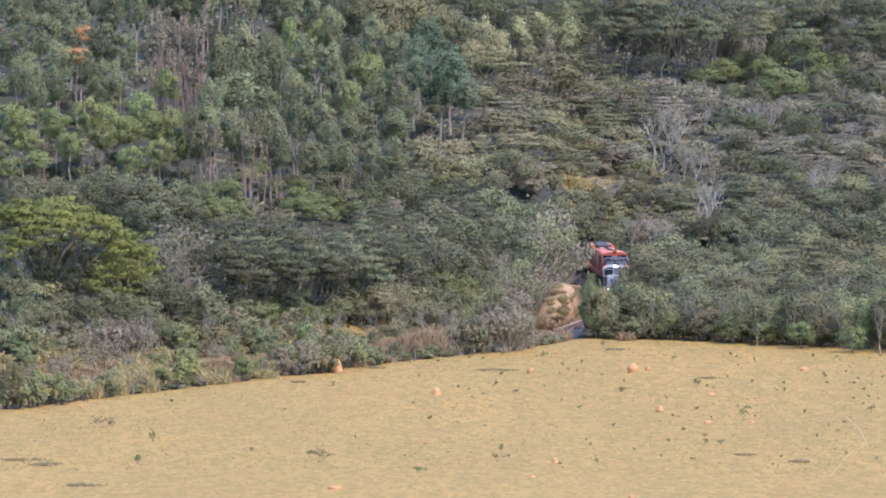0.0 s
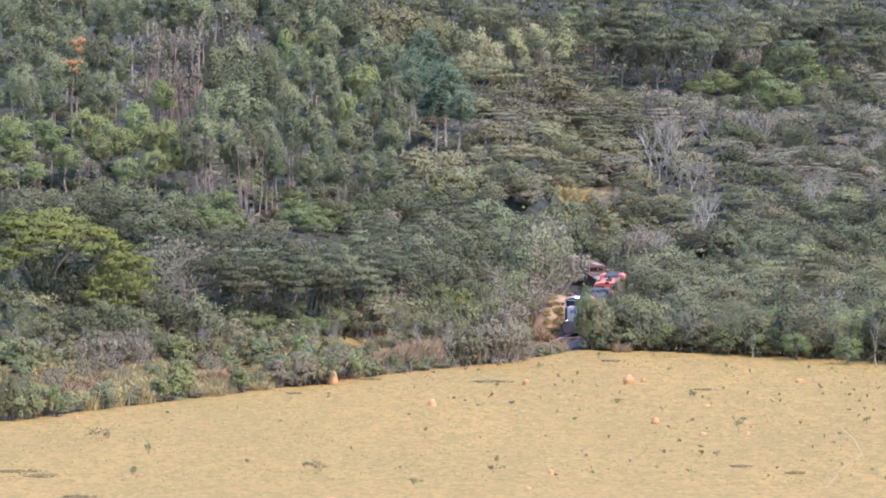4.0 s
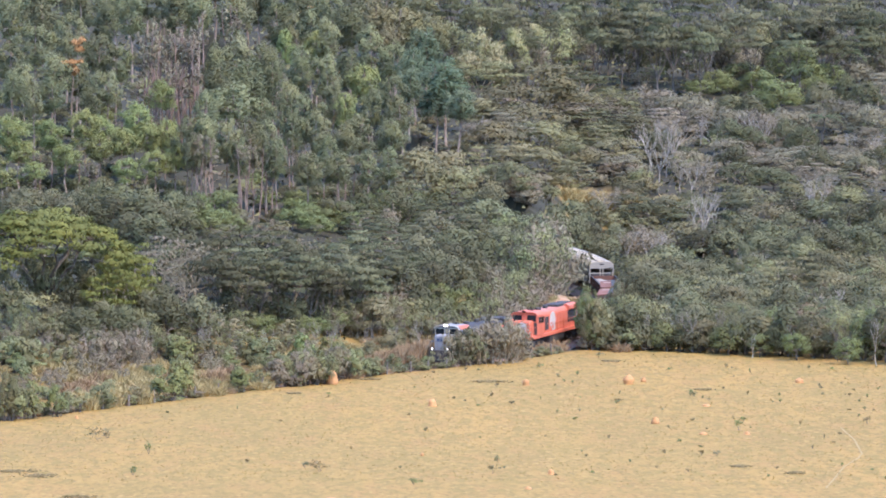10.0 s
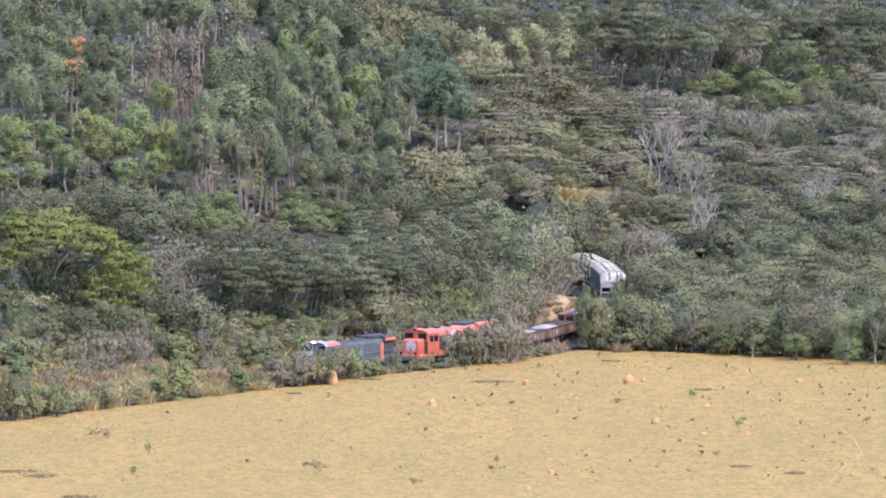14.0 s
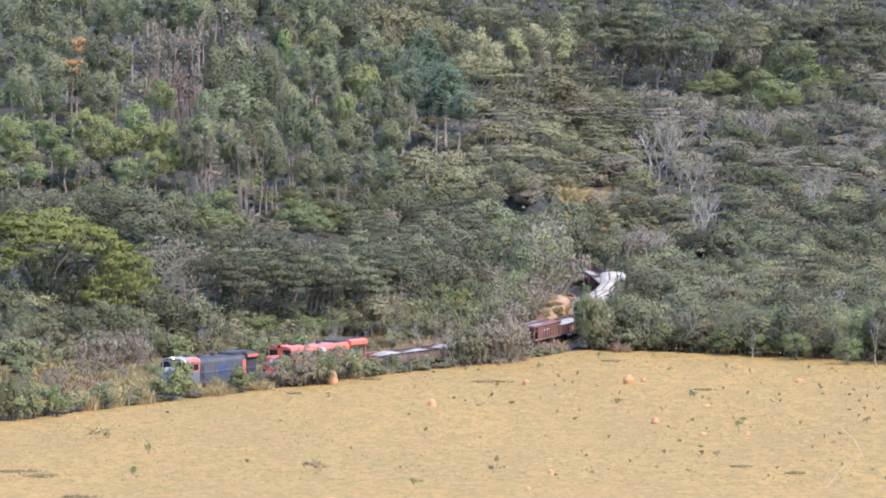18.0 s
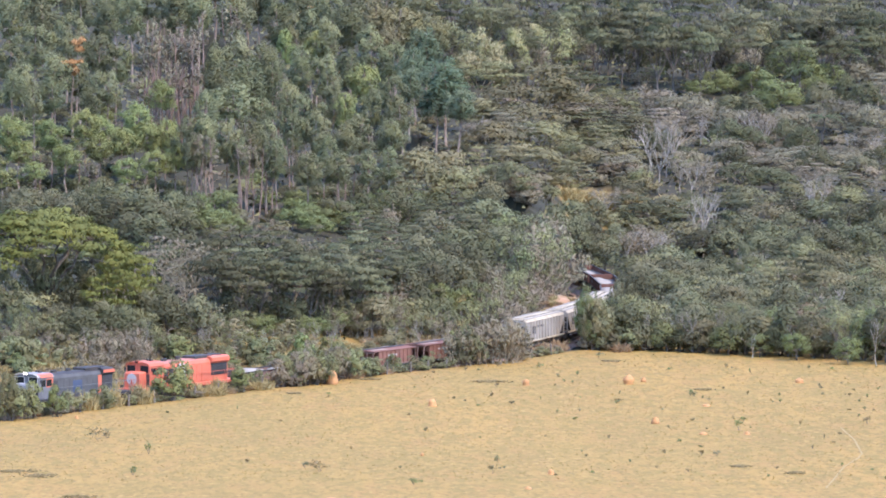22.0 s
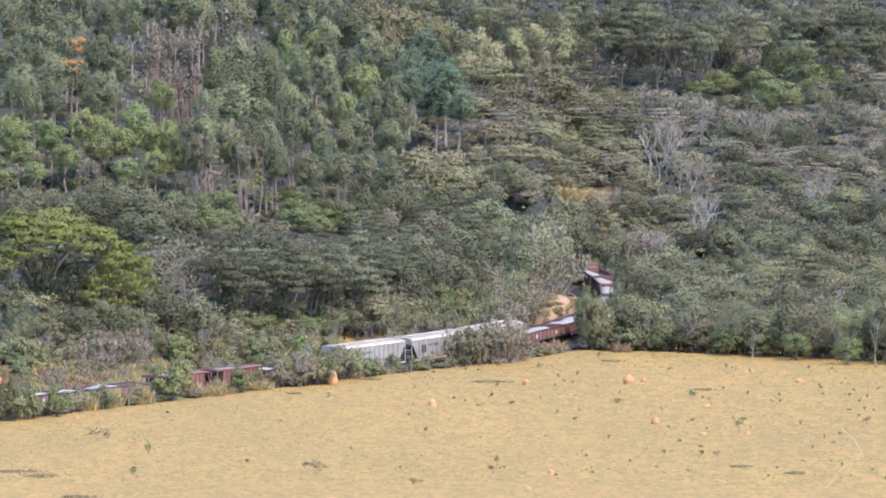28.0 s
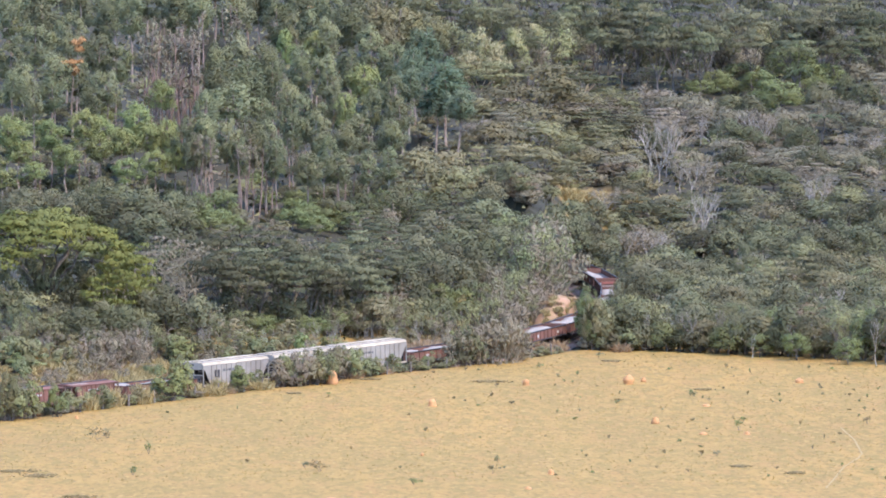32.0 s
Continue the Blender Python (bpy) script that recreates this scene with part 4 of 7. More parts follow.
def grow_umbrella(rng, leaf):
    """A very wide tree: a thin domed cap of leaf plates, hollow below, on spreading boughs."""
    root = new("umbrella_tree")
    h, w = 11.0, 18.0
    wood, puffs = Shape(), []
    fork = np.array((0.0, 0.0, h * 0.22))
    limb(wood, rng, (0, 0, -0.5), fork, 0.5, 0.38, 0.04, 7, 3)
    mains = []
    for k in range(9):
        a = 0.7 * k + rng.random() * 0.3
        q = (0.35 + 0.35 * rng.random()) * w * 0.5
        tip = np.array((math.cos(a) * q, math.sin(a) * q, h * (0.78 - 0.25 * (q / w * 2) ** 2)))
        bough = Shape()
        limb(bough, rng, fork, tip, 0.22, 0.08, 0.12, 5, 5)
        mains.append((tip, bough))
    for k in range(190):
        a, q = rng.random() * 6.283, math.sqrt(rng.random())
        lump = 1 + 0.10 * math.sin(a * 3 + 1) + 0.06 * math.sin(a * 7)
        z = h * (0.36 + 0.58 * math.sqrt(max(0.0, 1 - (q * 0.96) ** 2))) * (0.98 + 0.03 * math.sin(a * 5 + q * 6)) - (0.9 * rng.random() ** 2)
        p = np.array((math.cos(a) * q * w * 0.5 * lump, math.sin(a) * q * w * 0.5 * lump, z))
        r = 0.7 + 0.8 * rng.random()
        puffs.append((*p, r, r, 0.3 + 0.22 * rng.random()))
        if k % 2 == 0:
            near, bough = min(mains, key=lambda m: np.linalg.norm(m[0] - p))
            limb(bough, rng, near, p - np.array((0, 0, 0.15)), 0.06, 0.02, 0.16, 4, 3)
    part("trunk", wood, BARK_DARK, root)
    for tip, bough in mains:
        part("bough", bough, BARK_DARK, root)
    part("crown", leaf_mesh("crown", rng, puffs, 15000, 0.32, leaf, 0.4, 0.65, 0.45, 0.6), leaf, root)
    return root, h, w


def grow_shrub(rng, leaf, name="shrub"):
    root = new(name)
    h, w = 3.4, 4.0
    wood, puffs = Shape(), []
    for k in range(18):
        a, q = rng.random() * 6.283, math.sqrt(rng.random()) * 0.80
        z = h * (0.16 + 0.72 * rng.random() * (1.1 - q * 0.6))
        p = (math.cos(a) * q * w / 2, math.sin(a) * q * w / 2, z)
        r = 0.40 + 0.38 * rng.random()
        puffs.append((*p, r, r, r * 0.9))
        limb(wood, rng, (rng.normal() * 0.15, rng.normal() * 0.15, -0.2), p, 0.045, 0.012, 0.15, 4, 3)
    part("stem", wood, BARK_DARK, root)
    part("foliage", leaf_mesh("foliage", rng, puffs, 1250, 0.235, leaf, 0.3, 0.65, 0.6), leaf, root)
    return root, max(q[2] + q[5] for q in puffs), 2 * max(math.hypot(q[0], q[1]) + q[3] * 0.8 for q in puffs)


def fork_out(wood, rng, a, way, length, r, depth, spread):
    b = a + way * length
    limb(wood, rng, a, b, r, r * 0.6, 0.14, 3, 2 if depth > 1 else 1)
    if depth:
        for k in range(rng.integers(2, 4)):
            turn = way + rng.normal(size=3) * spread + np.array([0, 0, 0.12])
            fork_out(wood, rng, a + (b - a) * (0.55 + 0.45 * rng.random()) if k else b, turn / np.linalg.norm(turn), length * (0.6 + 0.25 * rng.random()), r * 0.58, depth - 1, spread)


def grow_thicket(rng, leaf):
    """Thin upright stems that fork upward, with small leaves loosely about their tips."""
    root = new("thicket")
    wood = Shape()
    for k in range(9):
        way = np.array([rng.normal() * 0.22, rng.normal() * 0.22, 1.0])
        fork_out(wood, rng, np.array([rng.normal() * 0.7, rng.normal() * 0.7, -0.2]), way / np.linalg.norm(way), 1.9 + 0.6 * rng.random(), 0.05, 2, 0.30)
    v = np.array(wood.v)
    h, w = float(v[:, 2].max()), float(np.ptp(v[:, 0]) + np.ptp(v[:, 1])) / 2
    part("stem", wood, BARK_DARK if leaf is LEAF_SHRUB else BARK_GREY, root)
    tips = v[v[:, 2] > h * 0.22]
    puffs = [(*(tips[rng.integers(len(tips))] + rng.normal(size=3) * 0.12), 0.30 + 0.3 * q, 0.30 + 0.3 * q, 0.40 + 0.4 * q) for q in rng.random(60)]
    part("foliage", leaf_mesh("foliage", rng, puffs, 1300, 0.21, leaf, 0.2, 0.5, 0.15, 0.6), leaf, root)
    return root, h, w + 0.5


def grow_withered(rng, leaf):
    root = new("withered_tree")
    wood, puffs = Shape(), []
    limb(wood, rng, (0, 0, -0.4), (0.2, 0, 11.6), 0.15, 0.04, 0.02, 6, 5)
    for k in range(14):
        puffs.append((rng.normal() * 0.45 + 0.2, rng.normal() * 0.45, 11.9 - 1.9 * rng.random(), 0.42, 0.42, 0.5))
    part("trunk", wood, BARK_PALE, root)
    part("crown", leaf_mesh("crown", rng, puffs, 700, 0.27, leaf, 0.2, 0.6, 0.4), leaf, root)
    return root, 12.3, 2.0


def grow_bare(rng, leaf):
    root = new("bare_tree")
    wood = Shape()
    fork_out(wood, rng, np.array([0.0, 0, -0.3]), np.array([rng.normal() * 0.05, rng.normal() * 0.05, 1.0]), 2.8, 0.13, 5, 0.36)
    v = np.array(wood.v)
    part("branchwork", wood, BARK_WHITE, root)
    return root, float(v[:, 2].max()), float(np.ptp(v[:, 0]) + np.ptp(v[:, 1])) / 2


def grow_drybush(rng, leaf):
    root = new("dry_bush")
    wood = Shape()
    for k in range(5):
        way = np.array([rng.normal() * 0.45, rng.normal() * 0.45, 1.0])
        fork_out(wood, rng, np.array([rng.normal() * 0.3, rng.normal() * 0.3, -0.2]), way / np.linalg.norm(way), 1.15, 0.045, 3, 0.42)
    v = np.array(wood.v)
    h, w = float(v[:, 2].max()), float(np.ptp(v[:, 0]) + np.ptp(v[:, 1])) / 2
    part("branchwork", wood, BARK_GREY, root)
    puffs = [(*(v[rng.integers(len(v))]), 0.5, 0.5, 0.5) for k in range(26)]
    puffs = [p for p in puffs if p[2] > h * 0.3]
    part("dry_foliage", leaf_mesh("dry_foliage", rng, puffs, 420, 0.25, leaf, 0.1, 0.4, 0.2), leaf, root)
    return root, h, w


def grow_palm(rng, leaf):
    root = new("palm_tree")
    h = 8.0
    wood, fronds = Shape(), Shape()
    limb(wood, rng, (0, 0, -0.3), (0.3, 0.1, h * 0.8), 0.17, 0.12, 0.03, 7, 5)
    top = Vector((0.3, 0.1, h * 0.8))
    for k in range(18):
        a, up = 6.283 * k / 18 + rng.random() * 0.3, 0.2 + 0.9 * rng.random()
        d, s = Vector((math.cos(a), math.sin(a), 0)), Vector((-math.sin(a), math.cos(a), 0))
        spine = [top + d * (2.6 * u) + Vector((0, 0, up * 2.2 * u - 2.4 * u * u)) for u in (0, 0.25, 0.5, 0.75, 1.0)]
        for i in range(1, 5):
            for j in range(4):
                p = spine[i - 1] + (spine[i] - spine[i - 1]) * (j / 4)
                for q in (-1, 1):
                    tip = p + s * q * 0.62 + d * 0.35 - Vector((0, 0, 0.25))
                    m = len(fronds.v)
                    fronds.v += [tuple(p), tuple(p + d * 0.1), tuple(tip)]
                    fronds.f.append((m, m + 1, m + 2))
    part("trunk", wood, BARK_DARK, root)
    part("frond_crown", fronds, leaf, root)
    return root, h, 5.2


def grow_grass(rng, leaf):
    root = new("grass_clump")
    blades = Shape()
    for k in range(380):
        a, q = rng.random() * 6.283, rng.random() ** 0.7 * 1.0
        x, y, t = math.cos(a) * q, math.sin(a) * q, rng.random() * 6.283
        h, bend = (0.5 + 0.9 * rng.random()) * (1.1 - 0.55 * q), rng.normal(size=2) * 0.42
        dx, dy = math.cos(t) * 0.05, math.sin(t) * 0.05
        m = len(blades.v)
        blades.v += [(x - dx, y - dy, -0.1), (x + dx, y + dy, -0.1), (x + bend[0] * 0.5 + dx, y + bend[1] * 0.5 + dy, h * 0.6), (x + bend[0] * 0.5 - dx, y + bend[1] * 0.5 - dy, h * 0.6), (x + bend[0], y + bend[1], h)]
        blades.f += [(m, m + 1, m + 2, m + 3), (m + 3, m + 2, m + 4)]
    part("tuft", blades, leaf, root)
    return root, 1.4, 2.4


KINDS = {
    # kind: builder, leaf, forms, label, category
    "euc": (grow_eucalyptus, LEAF_EUC, 5, "tall slim plantation eucalyptus with a pale trunk", "tree"),
    "young": (grow_eucalyptus, LEAF_YOUNG, 3, "young eucalyptus with a light yellow-green crown", "tree"),
    "snag": (grow_bare_trunk, LEAF_DUSTY_HAZE, 4, "tall thinned eucalyptus with a bare pinkish trunk", "tree"),
    "broad": (grow_broad, LEAF_OLIVE, 4, "dense round olive-green broadleaf tree", "tree"),
    "dark": (grow_broad, LEAF_DARK, 4, "dense dark-green broadleaf tree", "tree"),
    "bright": (grow_broad, LEAF_BRIGHT, 2, "fresh green leafy tree on the slope", "tree"),
    "acacia": (grow_acacia, LEAF_DARK, 5, "wide flat-topped dark-green acacia with layered boughs", "tree"),
    "pale_acacia": (grow_acacia, LEAF_OLIVE, 3, "flat-topped dusty olive acacia with grey boughs", "tree"),
    # the two dusty kinds carry distance haze in their leaf colour
    "dusty": (grow_acacia, LEAF_DUSTY_HAZE, 4, "low flat-topped tree with dusty, haze-tinted grey-olive foliage", "tree"),
    "dusty_round": (grow_broad, LEAF_DUSTY_HAZE, 3, "round-crowned tree with dusty, haze-tinted grey-olive foliage", "tree"),
    "blue": (grow_eucalyptus, LEAF_BLUE, 2, "tall eucalyptus with a dense blue-green crown", "tree"),
    "olive_euc": (grow_eucalyptus, LEAF_OLIVE, 2, "tall eucalyptus with a thin olive-brown crown", "tree"),
    "tall": (lambda rng, leaf: grow_acacia(rng, leaf, "canopy_tree", 0.22, 2100, 0.2, BARK_DARK), LEAF_DARK, 4, "tall dark-green tree with a high flat canopy", "tree"),
    "withered_acacia": (lambda rng, leaf: grow_acacia(rng, leaf, "withered_acacia", 0.5, 650), LEAF_GREY, 3, "half-bare acacia with grey layered boughs", "tree"),
    "umbrella": (grow_umbrella, LEAF_YELLOW, 1, "very broad umbrella tree with a yellow-green cap over grey boughs", "tree"),
    "thicket": (grow_thicket, LEAF_SHRUB, 4, "wispy grey-green thicket of thin upright stems", "thicket"),
    "dry_thicket": (grow_thicket, LEAF_GREY, 4, "dry greyish thicket of thin upright stems", "thicket"),
    "brown": (lambda rng, leaf: grow_broad(rng, leaf, "drying_tree"), LEAF_BROWN, 2, "drying broadleaf tree with reddish-brown leaves", "tree"),
    "red_bush": (lambda rng, leaf: grow_shrub(rng, leaf, "rusty_bush"), LEAF_BROWN, 1, "round shrub with rust-brown leaves", "shrub"),
    "yellow": (grow_acacia, LEAF_YELLOW, 2, "broad spreading tree with yellow-green foliage", "tree"),
    "cream": (lambda rng, leaf: grow_broad(rng, leaf, "blossoming_tree"), LEAF_CREAM, 2, "tree crown with cream blossom", "tree"),
    "rusty": (grow_withered, LEAF_RED, 2, "dead crown with rust-orange leaves", "tree"),
    "shrub": (grow_shrub, LEAF_SHRUB, 5, "grey-green shrub beside the railway line", "shrub"),
    "dark_shrub": (lambda rng, leaf: grow_shrub(rng, leaf, "dark_bush"), LEAF_DARK, 3, "dense dark-green bush at the edge of the pasture", "shrub"),
    "olive_shrub": (lambda rng, leaf: grow_shrub(rng, leaf, "olive_bush"), LEAF_OLIVE, 3, "dense olive-green bush at the edge of the pasture", "shrub"),
    "green_shrub": (lambda rng, leaf: grow_shrub(rng, leaf, "leafy_bush"), LEAF_BRIGHT, 3, "leafy green shrub beside the pasture fence", "shrub"),
    "grey_shrub": (lambda rng, leaf: grow_shrub(rng, leaf, "dry_shrub"), LEAF_GREY, 4, "dry greyish shrub with sparse leaves", "shrub"),
    "bare": (grow_bare, None, 4, "leafless pale grey tree with forked boughs", "bare tree"),
    "drybush": (grow_drybush, LEAF_GREY, 4, "leafless pinkish-grey bush of fine twigs", "bush"),
    "palm": (grow_palm, LEAF_PALM, 1, "palm tree with drooping fronds", "palm"),
    "yellow_grass": (grow_grass, YELLOW_GRASS, 3, "clump of tall dry yellow grass beside the line", "grass"),
    "grass": (grow_grass, DRY_GRASS, 3, "clump of tall dry orange-tan grass", "grass"),
}
GROWN = {}
TAKEN = []      # where plants stand: x, y, half width
planter = np.random.default_rng(11)


def plant(kind, x, y, h, w=None, sink=0.0):
    """A plant of that height and width, standing on the ground at (x, y)."""
    builder, leaf, forms, label, category = KINDS[kind]
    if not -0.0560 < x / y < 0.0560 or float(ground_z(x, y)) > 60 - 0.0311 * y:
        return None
    TAKEN.append((x, y, (w or h) * 0.26))
    key = (kind, int(planter.integers(forms)))
    fresh = key not in GROWN
    if fresh:
        ob, h0, w0 = builder(np.random.default_rng(sum(map(ord, kind)) * 10 + key[1]), leaf)
        tagged(ob, label, category, category + "s on the hillside" if category in ("tree", "bare tree") else category + "s along the line")
        GROWN[key] = (ob, h0, w0)
    ob, h0, w0 = GROWN[key]
    sz = h / h0
    sx = (w / w0) if w else sz * (0.9 + 0.2 * planter.random())
    m = pose(x, y, float(ground_z(x, y)) - sink, 0, 0, planter.random() * 360) @ Matrix.Diagonal((sx, sx, sz, 1))
    if fresh:
        ob.matrix_basis = m
        return ob
    made = copy_thing(ob, m)
    made.matrix_basis = m
    return made

for spot in ((-50.7, 1015.5, 11, 4.7), (-46.8, 1010, 11, 5.3), (-43, 1005.5, 11, 4.7), (-40.3, 1028.5, 11.5, 4.8), (-37.5, 1044, 12, 4.6), (-33.5, 1059.5, 12, 5.5), (-30.1, 1060.5, 12, 4.7), (-47, 992.5, 10.5, 5.7), (-43.5, 999, 9.5, 4.1), (-49, 982.5, 10, 4.6), (-40.1, 992, 10.5, 4.6), (-37.6, 993, 9.5, 4.1), (-44.4, 979, 9.5, 4.6), (-47.2, 976, 8.5, 4), (-41.3, 983, 8.5, 4), (-38.1, 979.5, 8.5, 4), (-48.5, 971, 8.5, 3.5), (-43.5, 973, 8, 3.5), (-39.4, 974, 7.5, 3.2), (-45.8, 968, 7.5, 3.2), (-25.9, 994, 12, 4.6), (-23.6, 1003.5, 12.5, 5.2), (-21, 1008, 11.5, 4.2), (-22.2, 992, 11, 5.7),):
    plant("euc", *spot)
for spot in ((-25.4, 987, 10.5, 4.6), (-19.8, 1004.5, 10, 3.3), (-23.2, 980, 10, 7), (-26.1, 974.5, 9.5, 3.5), (-20.7, 981, 9, 4), (-28.2, 951, 10.5, 3.9), (-26.1, 950.5, 11, 3.9), (-23.8, 954, 10.5, 3.9), (-21.7, 954.5, 10.5, 3.4), (-19.5, 957, 10.5, 3.9), (-27, 948, 9, 3.1), (-22.4, 952, 9, 3.1), (-18.4, 954, 9.5, 3.1), (-25.6, 1060, 13, 5.2), (-23, 1086, 12.5, 5.1), (-20, 1076, 12.5, 4.7), (-16.8, 1077.5, 12, 4.7), (-13.7, 1078, 12, 5), (-18.4, 1074.5, 12, 4.4), (-16.2, 1069.5, 11.5, 4.4), (-14.5, 1064.5, 11, 3.8), (-17, 1021.5, 10.5, 4.8), (-13.8, 1021, 10.5, 4.2), (-15.6, 980.5, 10.5, 5.1),):
    plant("euc", *spot)
for spot in ((-16.9, 973, 10, 3.5), (-14.1, 974, 10, 4), (-18.1, 990.5, 10, 3.3), (-12.7, 999.5, 10, 3.3), (-11.5, 1071, 12, 5), (-4.5, 1004, 9.5, 4.1), (-9.3, 984.5, 9.5, 5.1), (-6.1, 987, 9, 4.1), (-11.1, 977, 9, 3.5), (-8.4, 969, 8, 4.3), (-11.5, 962, 8, 4), (-6, 976, 7.5, 3.2), (-14.8, 956.5, 8, 4.5), (-13.5, 966, 9, 3.2), (-6.6, 1015.5, 10, 4.7), (-9, 1063.5, 11, 5.3), (-11, 1026.5, 11, 3.9), (-5.8, 1061, 9.5, 4.7), (-8.2, 1005.5, 9.5, 3.9), (-51.5, 1030.5, 12, 6.1), (-47.6, 1034, 12, 6.1), (-43.8, 1039.5, 12, 6.1), (-40.3, 1057, 12, 6.2), (-36.6, 1069, 12, 6.3),):
    plant("euc", *spot)
for spot in ((-32.7, 1079, 12, 6.3), (-29, 1098.5, 13, 6.5), (-24.5, 1090.5, 13, 6.4), (-20.1, 1084, 13, 6.4), (-15.9, 1089.5, 13, 6.4), (-11.7, 1090.5, 13, 6.4), (-7.5, 1098.5, 12, 6.5), (-3.2, 1102, 11, 6.5),):
    plant("euc", *spot)
for spot in ((0.4, 1031, 11, 6.4), (-0.9, 1030.5, 10, 5.4), (1.9, 1025, 8.5, 4.7), (-3.4, 1050.5, 10, 5.5), (-2, 1071, 10, 4.9), (-4, 1037.5, 9, 4.1),):
    plant("blue", *spot)
for spot in ((-47.9, 948, 8.6, 5.7), (-43.1, 951, 7.8, 4.4), (-39.5, 953.5, 9.2, 4.2), (-37.9, 955.5, 8.2, 3.7), (-34.3, 957.5, 9.6, 4.2), (-35.5, 953, 7.5, 4.2), (-32.9, 955.5, 8.2, 4.2), (-41.4, 947.5, 6, 3.9), (-46.6, 947, 6, 4.4), (-38.1, 951, 6.5, 3.9), (-30.8, 956.5, 8.6, 3.4), (-32.1, 980, 8.5, 4), (-9.6, 1020.5, 10, 4.8), (-11.2, 997, 9.5, 3.6), (-19.1, 1044.5, 11, 2.9), (-15.6, 1065, 11, 3.5), (-29.5, 952, 7, 3.4), (-31.6, 949.5, 6.4, 3.6), (-34.5, 944.5, 6, 3.6), (-44.7, 943.5, 4.6, 3.6), (-47.7, 935.5, 5, 3.1),):
    plant("young", *spot)
for spot in ((-8.7, 1077, 12, 6.3), (-5.9, 1080.5, 11, 6.4), (-3.5, 1081.5, 10, 6.4), (-6.6, 1070.5, 10, 4.9), (-1, 1087, 9, 4.3),):
    plant("olive_euc", *spot)
for spot in ((-34.2, 993, 11, 1.6), (-33.8, 997.5, 8, 1.4), (-33, 991, 11, 1.6), (-32.7, 998, 8.5, 1.4), (-32.1, 997.5, 11, 1.6), (-31.5, 996.5, 12, 1.6), (-31.1, 999, 11, 1.6), (-30.5, 996, 12.5, 1.7), (-30, 996, 11, 1.6), (-29.5, 995, 12.5, 1.7), (-29.1, 992.5, 10, 1.4), (-28.6, 991.5, 12.5, 1.6), (-29.1, 990.5, 8, 1.4), (-30.6, 990.5, 9, 1.4), (-34.8, 989.5, 6, 1.3), (-35.5, 989.5, 5.5, 1.3), (-28.6, 1003.5, 13, 1.7), (-27.9, 1012.5, 13, 1.7), (-25.4, 1025, 13, 1.7), (-24.7, 1033, 13, 1.8), (-33.6, 997, 12, 1.6), (-32.7, 1001.5, 12, 1.6), (-31.6, 989, 9, 1.4), (-29.8, 987, 9, 1.4),):
    plant("snag", *spot)
for spot in ((-27.7, 949, 8.5, 1.2), (-27.2, 948, 9, 1.2), (-26.7, 947.5, 8.6, 1.2), (-26.3, 947.5, 9, 1.2), (-25.5, 946.5, 9, 1.2), (-25, 947.5, 8.6, 1.2), (-22.7, 951, 8.5, 1.2), (-22.1, 950, 8.4, 1.2), (-21.7, 950, 8.5, 1.2), (-21, 952, 8, 1.2), (-20.3, 952, 8, 1.2), (-19.6, 955.5, 8, 1.2), (-19, 954, 8, 1.2), (-18.4, 954.5, 8, 1.2), (-19.1, 998, 8, 1.2), (-18.3, 1002, 9, 1.2), (-18.5, 998, 7.5, 1.2), (-8.6, 995.5, 6, 1.2), (-11.7, 969, 5.5, 1.1), (-10.9, 969, 6, 1.1), (-10.3, 970, 5.5, 1.1), (-44.6, 946, 5, 1), (-44.1, 946.5, 4.6, 1), (-43.2, 949, 3.6, 1),):
    plant("snag", *spot)
for spot in ((-40.1, 949.5, 5.5, 1), (-38.8, 947.5, 4, 1), (-38.3, 946.5, 4, 1), (-36.2, 960.5, 6.5, 1), (-17.1, 972, 6.5, 1), (-33.9, 992, 10, 1.7), (-33.3, 990.5, 12, 1.7), (-32.8, 992.5, 11.5, 1.7), (-32.2, 993.5, 10.5, 1.7), (-31.2, 993.5, 11, 1.7), (-30.8, 997, 10, 1.7), (-30.2, 993, 12, 1.7), (-29.7, 994, 10, 1.7), (-29.2, 993, 11.5, 1.7), (-28.8, 992.5, 11, 1.7), (-28.3, 991, 12, 1.7), (-34.3, 991.5, 9, 1.6), (-28, 987.5, 10, 1.5), (-31, 990, 8, 1.4), (-29.4, 989, 7.5, 1.4),):
    plant("snag", *spot)
for spot in ((-9.2, 1100, 3.5, 2.2), (-8.3, 1099, 3.5, 2.9), (-7.3, 1098.5, 3.5, 2.9), (-6.3, 1099.5, 3.5, 2.9), (-8, 1089, 3, 3.6), (-5.6, 1086.5, 2.8, 2.8), (25.9, 895.5, 5, 2.6), (41.6, 914.5, 5.6, 3.6), (36, 989.5, 5, 2.8), (44.2, 879, 5, 2.5), (27.5, 975, 5, 3.2), (33.1, 979.5, 5, 2.8), (23.9, 1011.5, 5.5, 6), (21.6, 1013, 5, 4.6), (25.6, 1011, 5, 4.6), (41.4, 883, 2.4, 1.4), (31.8, 888, 2.6, 1.7), (24.3, 902, 3.4, 1.8), (26.5, 1063, 9.5, 5.2), (28.7, 1079, 7, 4.9), (25.9, 1069, 8, 4.2), (29.2, 1061.5, 5.5, 4.2), (30.5, 1058, 5, 4.1), (32.3, 1060, 5, 3.5),):
    plant("bare", *spot)
